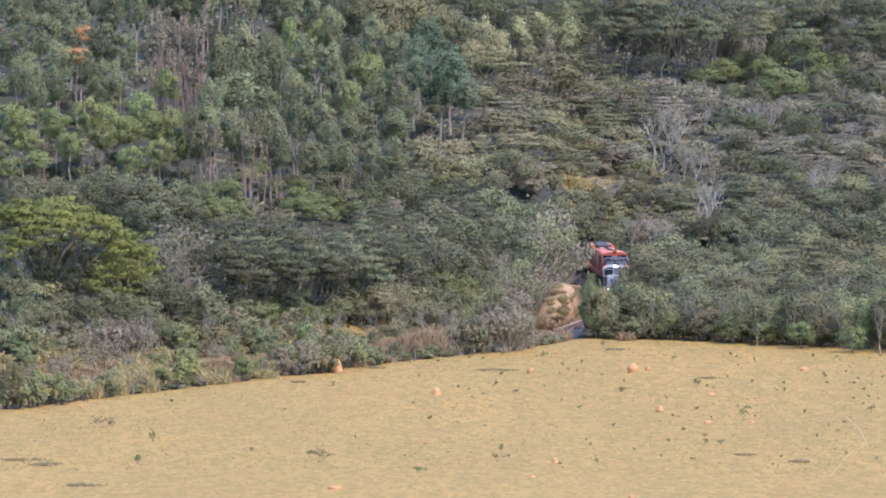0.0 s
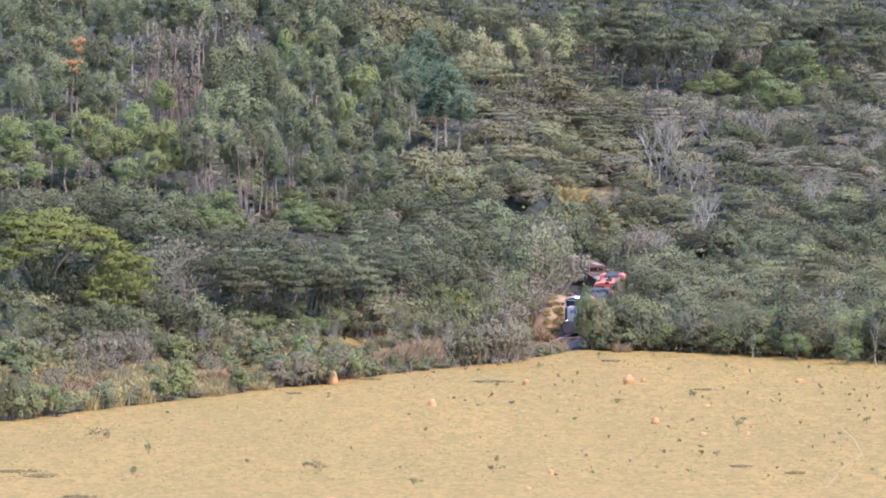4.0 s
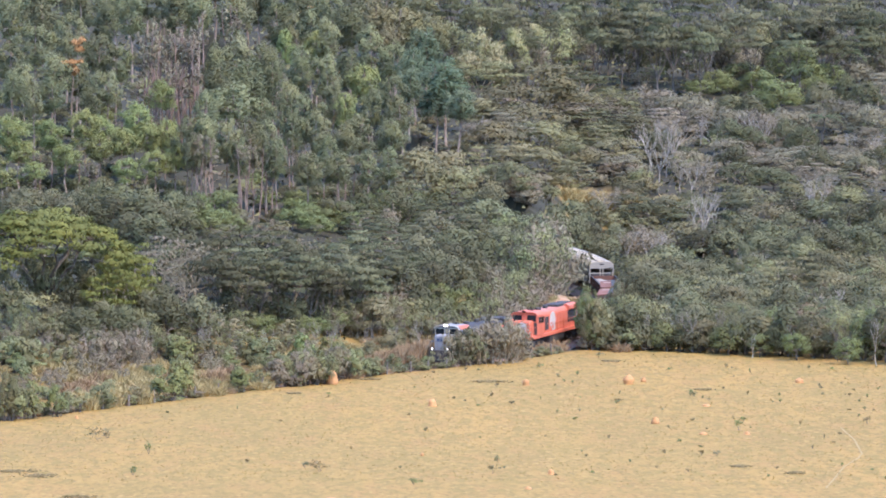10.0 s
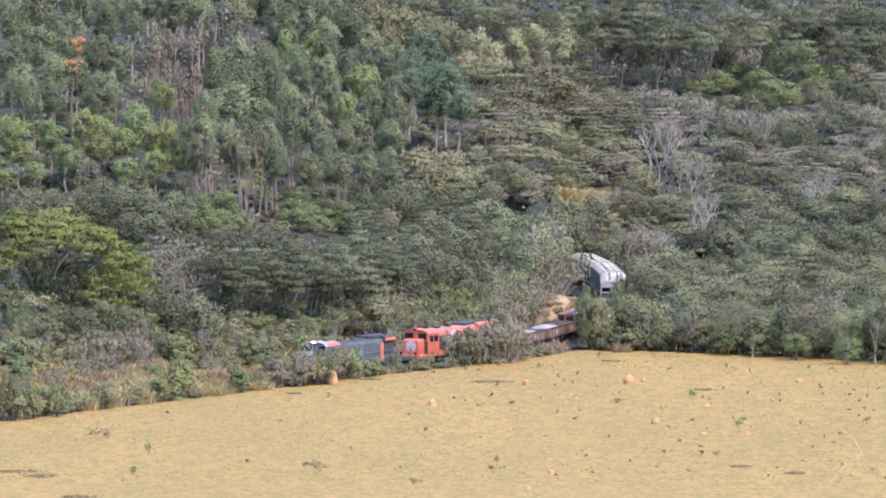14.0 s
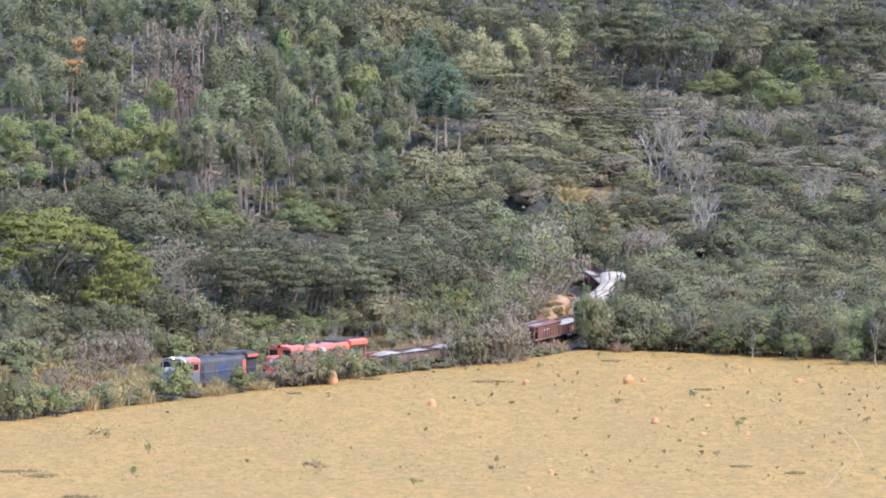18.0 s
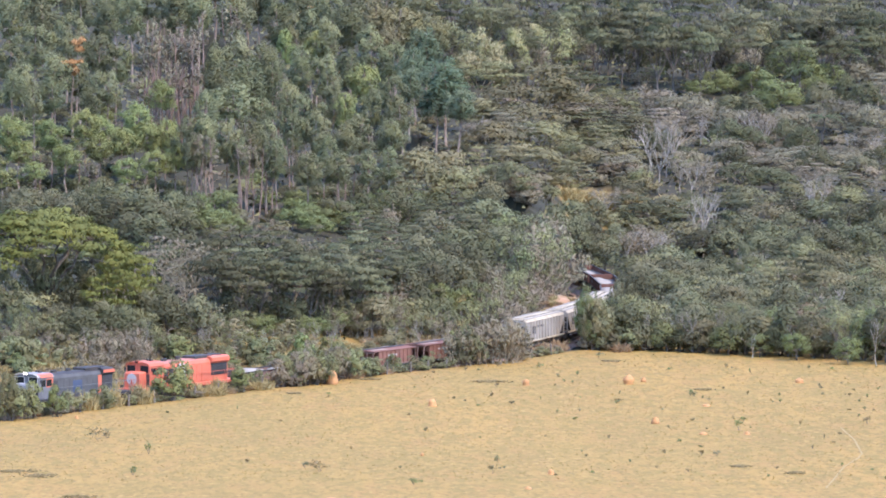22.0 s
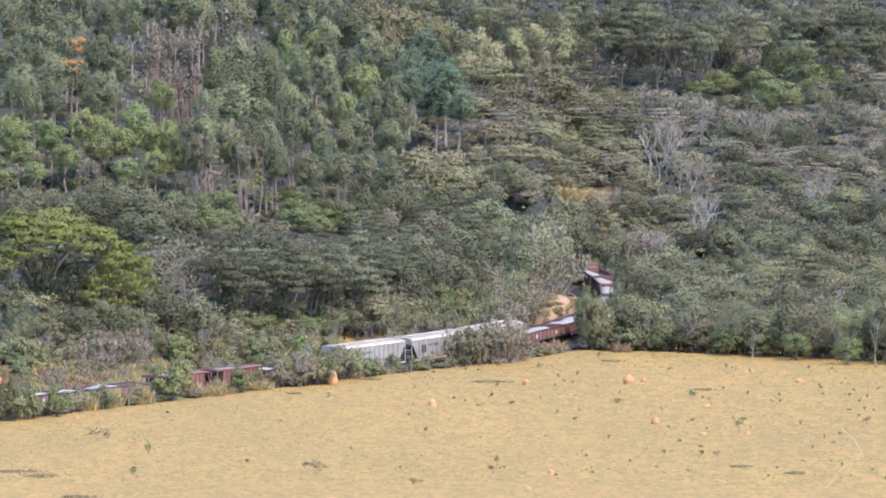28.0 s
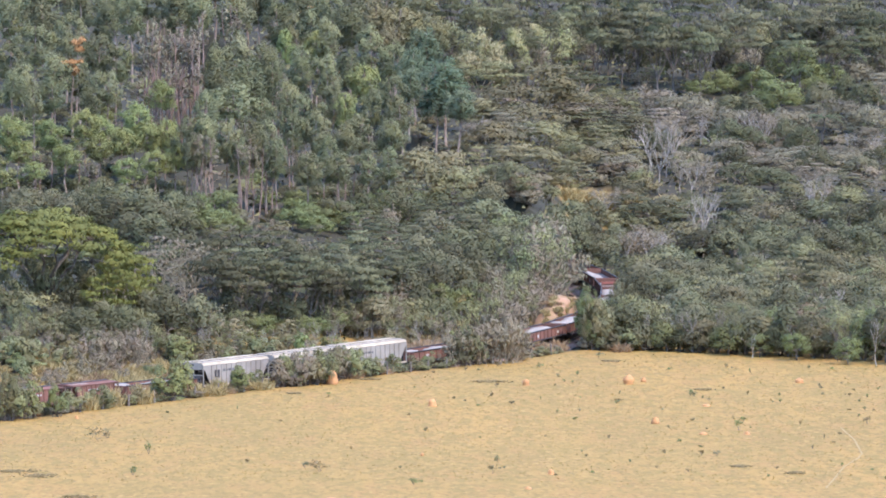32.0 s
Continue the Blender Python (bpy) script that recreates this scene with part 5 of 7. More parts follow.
for spot in ((30.6, 1017.5, 9, 4), (31.9, 1020.5, 7.5, 3), (29.7, 1020.5, 7, 3), (38.1, 1098, 5, 3.6), (39.3, 1095, 6, 4.3), (40.9, 1096, 5.4, 3.9), (32.8, 1100, 4.6, 2.9), (34.4, 1093, 5.2, 3.6), (44.7, 1040.5, 6.6, 4.1), (43.6, 1040, 6, 3.4), (45.8, 1042.5, 6.4, 4.1), (51.4, 1089.5, 5, 3.6), (19.8, 1039.5, 4.4, 4.1), (54.5, 1094, 4.4, 2.9), (5.2, 1039, 4, 2.7), (27.8, 1075, 8.5, 4.2), (27.2, 1021.5, 3, 2.7), (36.4, 1007.5, 3.2, 3.3), (43.4, 952.5, 2, 2.5), (19.1, 1039.5, 3.2, 4.1), (24.9, 1012.5, 2, 2.6), (44, 1039.5, 2.4, 2), (10.7, 956.5, 4, 2.5), (-30, 862, 3.2, 1.7),):
    plant("bare", *spot)
for spot in ((-24.1, 869, 3.4, 1.7), (-38.7, 851.5, 3, 1.3), (-11.4, 878, 3.6, 1.4),):
    plant("bare", *spot)
for spot in ((-42, 990, 10, 1.9), (-42, 979, 9, 1.8), (-18.3, 1003.5, 7, 0.9), (-17, 1088.5, 9, 1.7), (-12.3, 1031.5, 8, 1.1),):
    plant("rusty", *spot)
for spot in ((-27, 941, 3, 3.1), (-27.8, 936.5, 3, 3.1), (-25.3, 935, 2.6, 3.7), (-24.3, 941, 2.8, 3.1), (-23, 938, 2.4, 3.7), (-16.7, 949, 2.8, 3.7), (-14.9, 954, 3.2, 3.7), (-13.1, 955.5, 3, 3.7), (-11.2, 958, 3.4, 3.8), (-9.4, 961, 3.6, 3.8), (-7.5, 965, 3.6, 3.8), (-5.6, 968.5, 3.6, 3.8), (-16.5, 954.5, 3.2, 3.1), (-13.9, 949.5, 2.6, 3.7), (-10.2, 954, 3, 3.7), (43.8, 1133.5, 5, 6.7), (41.5, 1140.5, 4.5, 4.5), (44.5, 1131, 4, 5.2), (35.7, 1141.5, 3.5, 4.5), (33.9, 1136.5, 3, 4.5), (39.5, 1149, 4, 5.3), (27.6, 1146.5, 2.6, 3.7), (48.5, 1148, 5.5, 5.3), (51.7, 1151.5, 5, 4.5),):
    plant("bright", *spot)
for spot in ((46.4, 1152, 7, 6.8), (37, 1141, 3, 3.7), (-14.1, 959.5, 3, 4.4), (-12.4, 954.5, 2.8, 3.7), (-15.2, 953.5, 2.6, 3.7), (-7.2, 967, 4.6, 4.4), (-3.5, 980.5, 3, 3.2), (-2.1, 926.5, 4, 3.6), (-5, 912.5, 4, 3), (-0.2, 911.5, 4, 3), (1.9, 912.5, 4, 3.6), (-27.1, 943, 4, 3.1), (-27.3, 938.5, 3.2, 3.1), (-24.4, 946, 4, 3.7), (-25.1, 937, 3.4, 3.7), (7.9, 959, 4, 3.1), (-22.4, 938, 3, 3.1), (-16, 962.5, 3, 3.1), (15, 899.5, 6.7, 2.6), (14.6, 900.5, 5, 1.5), (15.7, 900.5, 5, 2.1), (16.6, 902.5, 5, 2.1), (-23.6, 879.5, 2.4, 3.4), (-19, 882, 2.4, 3.5),):
    plant("bright", *spot)
for spot in ((-18.2, 884, 2.4, 3.5), (-14.2, 886, 3, 2.9), (-13, 888.5, 2.4, 2.9), (-10.7, 890, 3.2, 2.9), (-16.5, 885.5, 2, 2.9), (-23, 879, 2, 2.9), (34.3, 901, 4.6, 3.5), (23.3, 897.5, 3.4, 2.9), (44, 894, 5.4, 3.5), (30.3, 895, 2.8, 2.6), (19.9, 902, 3.4, 2.4), (36.3, 885, 3.4, 2.9), (41.3, 880, 3.2, 2.9), (32.7, 889.5, 2.8, 2.6),):
    plant("bright", *spot)
for spot in ((-47, 939.5, 2.4, 3.7), (-44.9, 940, 2.2, 3.7), (-42.5, 941.5, 2.2, 3.7), (-40.3, 941.5, 2.2, 3.7), (-37.9, 942.5, 2.4, 3.7), (-35.8, 943.5, 2.2, 3.7), (-33.6, 944, 2.2, 3.7), (-29.3, 943, 2.4, 3.7), (-46.1, 935, 2.4, 4.3), (-43.8, 938, 2.2, 3.7), (-41.4, 938, 2.2, 3.7), (-39, 940, 2.2, 3.7), (-36.5, 939.5, 2.2, 3.7), (19.5, 1039.5, 2.2, 4.1), (20.7, 1033, 2.4, 4.1), (21.9, 1040.5, 2.2, 3.4), (18, 1035, 2.4, 4.1), (22.7, 1032, 2.4, 4), (24.2, 1068.5, 2.2, 4.2), (22, 1065.5, 2, 4.2), (15.6, 1052, 2.2, 4.1), (12.5, 1023, 2.2, 4), (16, 1033.5, 2.2, 4.1), (13.4, 1041, 2.4, 4.1),):
    plant("olive_shrub", *spot)
for spot in ((-36.9, 933, 5, 5.5), (-34.4, 932.5, 5, 4.9), (-39.3, 931.5, 4.4, 4.9), (-42.3, 931, 4, 4.9), (-45.2, 928, 4.6, 4.9), (-27.9, 938, 4.4, 3.7), (-12.1, 955.5, 4, 5), (-9, 959.5, 4.4, 5), (-5.9, 964, 5, 5), (18, 1170, 8, 6.1), (7, 1112, 7, 5.8), (4.1, 1111, 7, 5.1), (38.8, 1174, 9, 6.1), (49.5, 1190, 9, 7), (57.5, 1195.5, 9, 7), (25.6, 1163.5, 9, 6.8), (24.5, 1147.5, 8, 6.8), (28.3, 1153, 8, 6.8), (32.4, 1150, 8, 6.8), (37.1, 1155, 7.5, 6), (47, 1167, 8, 6.9), (51.6, 1166.5, 8, 6.1), (58, 1172.5, 8, 6.1), (15.4, 1143.5, 7, 6),):
    plant("dark", *spot)
for spot in ((9.9, 1111, 7, 5.1), (1.1, 1097.5, 7, 5), (-1.7, 1098, 8, 5), (20.1, 1155, 8, 5.3), (43.6, 1177.5, 8, 6.2), (24.9, 1098.5, 4.6, 5), (26.8, 1088.5, 4.4, 5), (22, 1097.5, 4.4, 4.3), (19.1, 1096, 4, 4.3), (36.2, 1093.5, 4.8, 5), (39.1, 1093.5, 4.6, 4.3), (43.5, 1097.5, 5, 4.3), (45.5, 1092.5, 5, 4.3), (55.2, 1131, 6, 4.4), (53.1, 1134, 6, 3.7), (49.2, 1130, 5.5, 4.4), (39.8, 1115, 5, 5.1), (37, 1118, 4.6, 4.4), (58.8, 1158, 8, 3.8), (36.3, 1074.5, 4.2, 5.6), (36.6, 1063, 3.8, 6.3), (40.7, 1062, 3.6, 5.6), (46.1, 1074, 4.4, 4.9), (51.6, 1072, 3.8, 4.9),):
    plant("dark", *spot)
for spot in ((54.4, 1078.5, 4.2, 3.5), (8.3, 1008.5, 4.4, 4.6), (7, 1009.5, 4.2, 4), (22.5, 1056.5, 2.6, 4.8), (24.8, 1036.5, 3.4, 7.5), (27.6, 1039.5, 3.6, 6.1), (23, 1047.5, 2.6, 5.5), (25.7, 991, 5.6, 8.4), (32, 984.5, 5, 6.4), (34.5, 1021, 5, 7.3), (37.2, 1040, 4.6, 7.5), (45.1, 1035, 4.6, 6.1), (31, 1015.5, 4.8, 6.6), (38.3, 1016.5, 5.5, 6), (41.2, 1020.5, 5.5, 5.3), (43.5, 1012.5, 5.8, 6), (46.9, 1015.5, 6, 6), (49.4, 1012, 6, 5.3), (36.7, 1008, 5.4, 5.3), (39.3, 1006.5, 5, 4.6), (42.6, 1008, 5.2, 5.3), (46, 1009.5, 5.4, 5.3), (51.4, 1017.5, 6, 4), (34.9, 993, 4.8, 4.5),):
    plant("dark", *spot)
for spot in ((48.2, 1029, 5, 4.7), (52.5, 1033.5, 5, 4.1), (33.2, 1013, 4.8, 4.6), (-4, 966.5, 4.5, 6.3), (4.2, 966, 5.6, 8.2), (7.3, 966, 5.4, 7.6), (-1.5, 949, 5, 6.8), (-2.7, 928.5, 5.4, 7.3), (1, 941, 5, 6.8), (5.4, 951, 5, 6.8), (14.3, 1009, 5.2, 6.6), (11.2, 970.5, 5.2, 5.7), (8.5, 956, 5, 5), (15.5, 1003.5, 5.4, 5.9), (16.8, 1004.5, 5.2, 5.3), (18.9, 1007, 5, 4.6), (5.3, 940.5, 4.8, 4.9), (1.6, 931, 5, 6.1), (-0.8, 923.5, 5, 5.4), (20, 1015, 4.6, 4), (17.9, 1030.5, 4.6, 4), (14.7, 996.5, 6, 4.6), (16.2, 1003, 5.6, 3.9), (13.1, 996, 5.4, 3.9),):
    plant("dark", *spot)
for spot in ((3.1, 929.5, 5.2, 3.6), (4, 929, 5, 3), (1, 916.5, 5.4, 5.4), (-1.4, 913, 5.2, 4.8), (-3.8, 906.5, 5.4, 4.7), (4.9, 980, 5, 4.5), (-5.6, 906, 6, 5.3), (-8.5, 904.5, 6, 5.3), (-3.8, 903.5, 5.6, 5.9), (-31.8, 926.5, 6, 6.1), (-29.4, 929, 6.2, 5.5), (-30.2, 925.5, 5.4, 4.8), (-34.8, 926.5, 5, 4.8), (-38.1, 925.5, 4.6, 4.8), (-33.3, 919, 4.8, 5.4), (-31.2, 917, 4.8, 4.8), (-40.2, 925.5, 4.4, 4.8), (-45.6, 918, 5, 4.8), (-43, 920.5, 4.4, 4.2), (-28.1, 926, 4.4, 4.2), (-29.9, 872, 5.5, 4.6), (-27.6, 870.5, 5.4, 5.1), (-24.8, 873.5, 5.2, 5.1), (-34.2, 880.5, 6.4, 5.2),):
    plant("dark", *spot)
for spot in ((-33.3, 878, 5.6, 5.2), (-30.3, 875, 6, 5.1), (-28.9, 875, 5.4, 4.6), (-40.7, 871, 7.4, 5.1), (-37.5, 874.5, 7, 5.1), (-38.6, 875, 7, 5.7), (-35.4, 874, 6, 4.6), (-43.8, 864, 7, 4.5), (20.5, 921.5, 7.2, 3.6), (19.4, 920, 6.8, 3.1), (18.4, 916, 6.1, 2.4), (-32.3, 866.5, 4.4, 4), (-28, 903, 6, 5.3), (-26.2, 901, 6, 4.7), (-24.5, 904.5, 6, 4.7), (-28.4, 895, 5.6, 5.3), (-21.1, 883, 5, 4.6), (-16.5, 887, 4.4, 4.6), (-11.9, 892, 4.4, 4.7), (22.4, 962, 6, 6.9), (26, 966, 6, 6.9), (23.7, 949, 5.4, 5.6), (19.8, 900.5, 2.8, 2.9), (24.5, 898.5, 2.8, 3.2),):
    plant("dark", *spot)
for spot in ((28.6, 897, 2.8, 3.2), (35.1, 891.5, 2.8, 3.1), (39.3, 887.5, 3, 3.1), (44.1, 884.5, 3, 3.1), (-38.8, 860.5, 4.4, 5.1), (-36.8, 859, 4.2, 4.5), (-35.1, 865, 4.8, 5.1), (-33.3, 863.5, 4, 4.5), (-37.6, 865.5, 5.4, 4), (-35.7, 859.5, 4.6, 3.4), (-30.8, 864.5, 3.8, 3.4), (-44, 862.5, 5, 3.4),):
    plant("dark", *spot)
# dark bushes; those among the trunks and under the canopies stand in for shade
for spot in ((-47.4, 948.5, 2, 3.7), (-44.9, 948.5, 2, 3.7), (-42.5, 950, 2, 3.7), (-40.1, 950.5, 2, 3.7), (-37.6, 951.5, 2, 3.7), (-34.9, 953.5, 2, 3.7), (-32.1, 955.5, 2, 3.7), (-29.7, 956, 2, 3.7), (-17.3, 966.5, 2, 3.8), (-14.9, 971.5, 2, 3.8), (-12.4, 975.5, 2, 3.8), (-9.9, 981, 2, 3.8), (-7.3, 985, 2.2, 3.9), (-23.4, 884, 2.6, 3.5), (-21.1, 886, 2.6, 3.5), (-18.8, 887.5, 2.6, 3.5), (-16.6, 890.5, 2.6, 3.5), (-14.3, 892, 2.6, 3.5), (-12, 895, 2.6, 3.5), (-9.6, 897.5, 2.6, 3.5), (-7.3, 899.5, 2.6, 3.5), (21, 901, 1.8, 2.9), (25.9, 898, 1.9, 2.9), (30.3, 896, 1.9, 2.9),):
    plant("dark_shrub", *spot)
for spot in ((37.1, 891, 1.9, 2.9), (40.5, 888.5, 2, 2.9), (45, 885.5, 2, 2.9), (18.2, 901, 2.4, 3.1), (19.9, 900, 2.4, 3.1), (21.6, 899.5, 2.4, 3.1), (23.3, 898.5, 2.4, 3.1), (24.9, 897.5, 2.4, 3.1), (26.6, 896, 2.4, 3), (28.3, 895, 2.4, 3), (29.9, 894, 2.4, 3), (31.6, 893.5, 2.4, 3), (33.2, 891.5, 2.4, 3), (34.9, 891, 2.4, 3), (36.6, 890, 2.4, 3), (38.2, 889, 2.4, 3), (39.9, 888.5, 2.4, 3), (41.5, 887, 2.4, 3), (43.1, 886, 2.4, 3), (44.8, 885.5, 2.4, 3),):
    plant("dark_shrub", *spot)
for spot in ((21.8, 1144.5, 10, 7.1), (25.9, 1143, 11, 8.2), (30.3, 1140, 11, 8.2), (34.8, 1142.5, 10, 8.2), (33.9, 1136, 9, 6.7), (28.3, 1134.5, 9.5, 7.4), (23.5, 1139.5, 8, 6), (20.6, 1139.5, 8, 5.2), (40.6, 1160, 10, 7.6), (45.5, 1168.5, 10, 7.6), (49.9, 1164.5, 10, 7.6), (54.8, 1171, 10, 7.7), (58.7, 1165.5, 10, 6.1), (46.9, 1147, 8.5, 6.7), (52.4, 1151, 8.5, 6), (57.3, 1159, 8.5, 6.8), (41, 1147.5, 8.5, 6), (16.9, 1145.5, 9, 6.7), (12.9, 1122, 9, 5.9), (8.4, 1107, 9, 6.5), (4.8, 1103.5, 9, 5.8), (10.9, 1104.5, 7, 5.1), (18, 1164, 10, 6.8), (26.3, 1163, 11, 7.6),):
    plant("tall", *spot)
for spot in ((34.8, 1167.5, 11, 7.6), (43.8, 1184.5, 11, 7.7), (52.4, 1185, 11, 7.7), (1.2, 1102, 9, 5), (23.4, 1207.5, 12, 8.7), (33.1, 1218.5, 12, 8.8), (42.9, 1225, 12, 8.8), (52.6, 1226, 12, 8.8), (60.5, 1224, 12, 8.8), (13.3, 1155, 11, 8.3), (6.3, 1122, 11, 8.1), (1.2, 1115.5, 11, 7.3), (22.8, 1181, 11, 8.5), (30.6, 1181.5, 12, 8.5), (39.8, 1205, 11, 8.7), (48.9, 1214, 11, 8.7), (56.6, 1209, 11, 8.7), (15.7, 1166, 10, 7.6), (10, 1122, 10, 7.3), (5.5, 1115.5, 10, 7.3), (61, 1202.5, 11, 7.9), (-23.1, 883.5, 7.4, 7.5), (-18.8, 885.5, 8, 8.7), (-13.9, 889.5, 8, 8.1),):
    plant("tall", *spot)
for spot in ((-9.6, 893.5, 7.8, 8.2), (-5.6, 902.5, 7, 6.5), (-16.5, 886, 7.2, 6.9), (-20.4, 882, 7, 6.3), (-11.9, 889.5, 7, 6.4), (-7.9, 894.5, 6.4, 5.8),):
    plant("tall", *spot)
for spot in ((4.4, 1095.5, 7.7, 4.7), (6, 1092.5, 7.2, 4.3), (9.1, 1102, 7.2, 4), (14.2, 1135.5, 6.7, 5.6), (3.3, 1090, 5.2, 4.5), (43.5, 1176, 6.7, 3.8), (18.8, 1191, 6.7, 4.9), (6.2, 1095, 5.2, 3.6), (23.6, 1179, 7.7, 3.9), (11.8, 1116.5, 6.7, 3.6), (52, 1213.5, 6.7, 4),):
    plant("cream", *spot)
for spot in ((16.3, 1152.5, 5, 5.3), (11.4, 1116, 4.5, 4.4), (6.9, 1104, 3.5, 3.6), (19.1, 1164, 4, 3.8), (39, 1155.5, 6.5, 6), (40.4, 1153.5, 5, 4.5), (56.8, 1181, 6, 6.9), (54.1, 1155.5, 5, 6), (57.7, 1159, 5.5, 5.3), (15.5, 1100, 4.4, 8.6), (20.1, 1111.5, 4.2, 7.3), (26.8, 1119, 4.4, 7.3), (31.1, 1116.5, 4.4, 7.3), (33.1, 1109, 4.4, 6.5), (36.6, 1107, 4.6, 6.5), (22.2, 1074, 3.6, 7.7), (4.5, 1040.5, 3.4, 5.4), (40.2, 1106.5, 4.6, 6.5), (43.9, 1108, 5, 6.5), (51.8, 1121, 5, 6.6), (55.3, 1117.5, 5.2, 6.6), (43.6, 1081.5, 3.4, 9.2), (48.5, 1080.5, 3.2, 8.5), (50.8, 1084.5, 3.4, 6.4),):
    plant("dusty_round", *spot)
for spot in ((40.4, 1073, 3.4, 7), (35.2, 1084, 4, 5.7), (37.8, 1077.5, 3.8, 6.3),):
    plant("dusty_round", *spot)
for spot in ((4.7, 1078.5, 6.2, 10.6), (3.8, 1049, 5.4, 8.2), (19.7, 1093, 4.6, 7.9), (3.1, 1019.5, 5.5, 8), (7.7, 1019, 4.4, 7.3), (34.6, 1045, 4.4, 6.8), (38.9, 957.5, 7, 7.5), (35.3, 952, 6, 5.6), (34, 968, 6, 5.1), (41.4, 950, 5.6, 5), (28.8, 944, 5.4, 5.6), (26.9, 933, 4.6, 4.9),):
    plant("pale_acacia", *spot)
for spot in ((11.5, 1096, 6.2, 10.7), (8.1, 1069, 5.6, 9.8), (15.6, 1104, 5.4, 10.1), (10.8, 1061.5, 5.2, 9.7), (5.8, 1027, 5, 7.4), (12.1, 1054.5, 5, 9), (21.6, 1116, 4.8, 8), (-0.9, 993, 6.5, 8.4), (-3.2, 984.5, 6.5, 7.1), (1, 986.5, 5.5, 7.1), (4.3, 993, 4.6, 5.8), (15.2, 1072, 4.2, 8.4), (11.9, 1034.5, 4, 7.4), (21.7, 1084, 4.2, 7.1), (22.3, 984, 5.4, 7.1), (23.8, 968, 4.8, 7), (38.1, 1028, 5, 7.4), (48.8, 1041, 4.6, 6.8), (27.8, 1020.5, 4.2, 6.7), (43.7, 1049.5, 4, 6.9), (41.6, 1000, 5, 5.9), (38.9, 979.5, 5, 5.8), (43.2, 989.5, 5, 5.2), (45.8, 990, 5, 5.8),):
    plant("broad", *spot)
for spot in ((47.9, 980, 5, 5.1), (36.7, 972.5, 4.8, 5.1), (39.5, 962.5, 4.8, 5.7), (43.5, 967.5, 4.8, 5.7), (34.8, 956, 4.6, 5), (45.5, 956, 4.6, 5), (48.3, 963, 4.8, 4.4), (32.4, 959.5, 4.4, 5), (29.4, 943.5, 4.2, 4.9), (3.4, 925.5, 4.8, 4.8), (-7.2, 892.5, 4.6, 5.3), (-4.3, 897, 4.6, 5.3), (-1.4, 901, 4.4, 5.3), (-30.3, 865.5, 4.6, 4), (15.5, 899, 6.4, 2.4), (16.3, 899.5, 5.8, 2.4), (-40.9, 862.5, 5, 6.2), (-39.8, 856, 3.4, 4.5), (20.6, 910.5, 4.6, 3.6), (29.9, 901.5, 4.6, 4.1), (38.9, 891.5, 4.4, 3.5), (26.8, 896, 3.8, 3.5),):
    plant("broad", *spot)
for spot in ((18.5, 1125.5, 6, 9.6), (17.7, 1099.5, 5, 8.6), (24.2, 1099, 4.8, 7.9), (-4.1, 976, 5.5, 5.7), (16.3, 1054, 4.2, 7.6), (28.7, 983.5, 5.4, 7.7), (29.4, 963, 4.8, 6.9), (41.8, 1035.5, 4.8, 7.4), (30.2, 1033, 4.4, 6.1), (51.6, 1036.5, 4.8, 6.1), (48.1, 1056, 4, 6.9), (-0.3, 962, 5.5, 8.2), (2.9, 953.5, 5.2, 7.5), (-5.8, 937, 5.2, 6.7), (-8.3, 941.5, 5, 6.2), (-5, 917, 5.6, 7.2), (-23.2, 899.5, 7.6, 7.6), (-18.6, 903, 8, 8.9), (-13.3, 906, 8, 8.9), (-8.6, 910.5, 7.6, 7.7), (-20.7, 894.5, 7.2, 7.6), (-15.5, 897, 7.4, 8.2), (-10.8, 899.5, 7.4, 8.2), (-6.8, 907, 6.8, 6.5),):
    plant("acacia", *spot)
for spot in ((7.9, 1046.5, 4.2, 8.2), (28.6, 1105.5, 4.4, 7.9), (18.1, 1082, 3.6, 7.8), (26.5, 1137, 3.4, 5.2), (47.8, 1115, 4.8, 5.8), (57.6, 1143, 5, 6), (53.9, 1104, 4, 6.5), (45.8, 1066.5, 3, 7),):
    plant("dusty", *spot)
for spot in ((28.1, 1084, 3, 5), (30.1, 1078.5, 3, 5.6), (32.7, 1073.5, 3, 4.9), (26.1, 1089, 2.6, 4.3), (21.5, 1073.5, 2.6, 5.6), (5.2, 1049, 2.4, 4.1), (39.1, 1093.5, 2.8, 5), (42, 1094.5, 2.8, 4.3), (49.8, 1094, 3, 5.7), (54.6, 1103.5, 3, 5), (48.8, 1072.5, 2.6, 5.6), (52.3, 1070.5, 2.6, 4.9), (10.3, 1007, 2, 3.9), (18.6, 1070, 2.2, 4.2),):
    plant("grey_shrub", *spot)
for spot in ((-28.3, 893, 7.4, 7.6), (-25.7, 893.5, 7, 5.8), (-29.3, 888.5, 6.6, 5.8), (-26.4, 886.5, 6, 5.2), (-14.5, 905.5, 7.2, 4.7), (-11.4, 899.5, 6.4, 4.7), (-27.3, 880, 5.6, 5.2),):
    plant("withered_acacia", *spot)
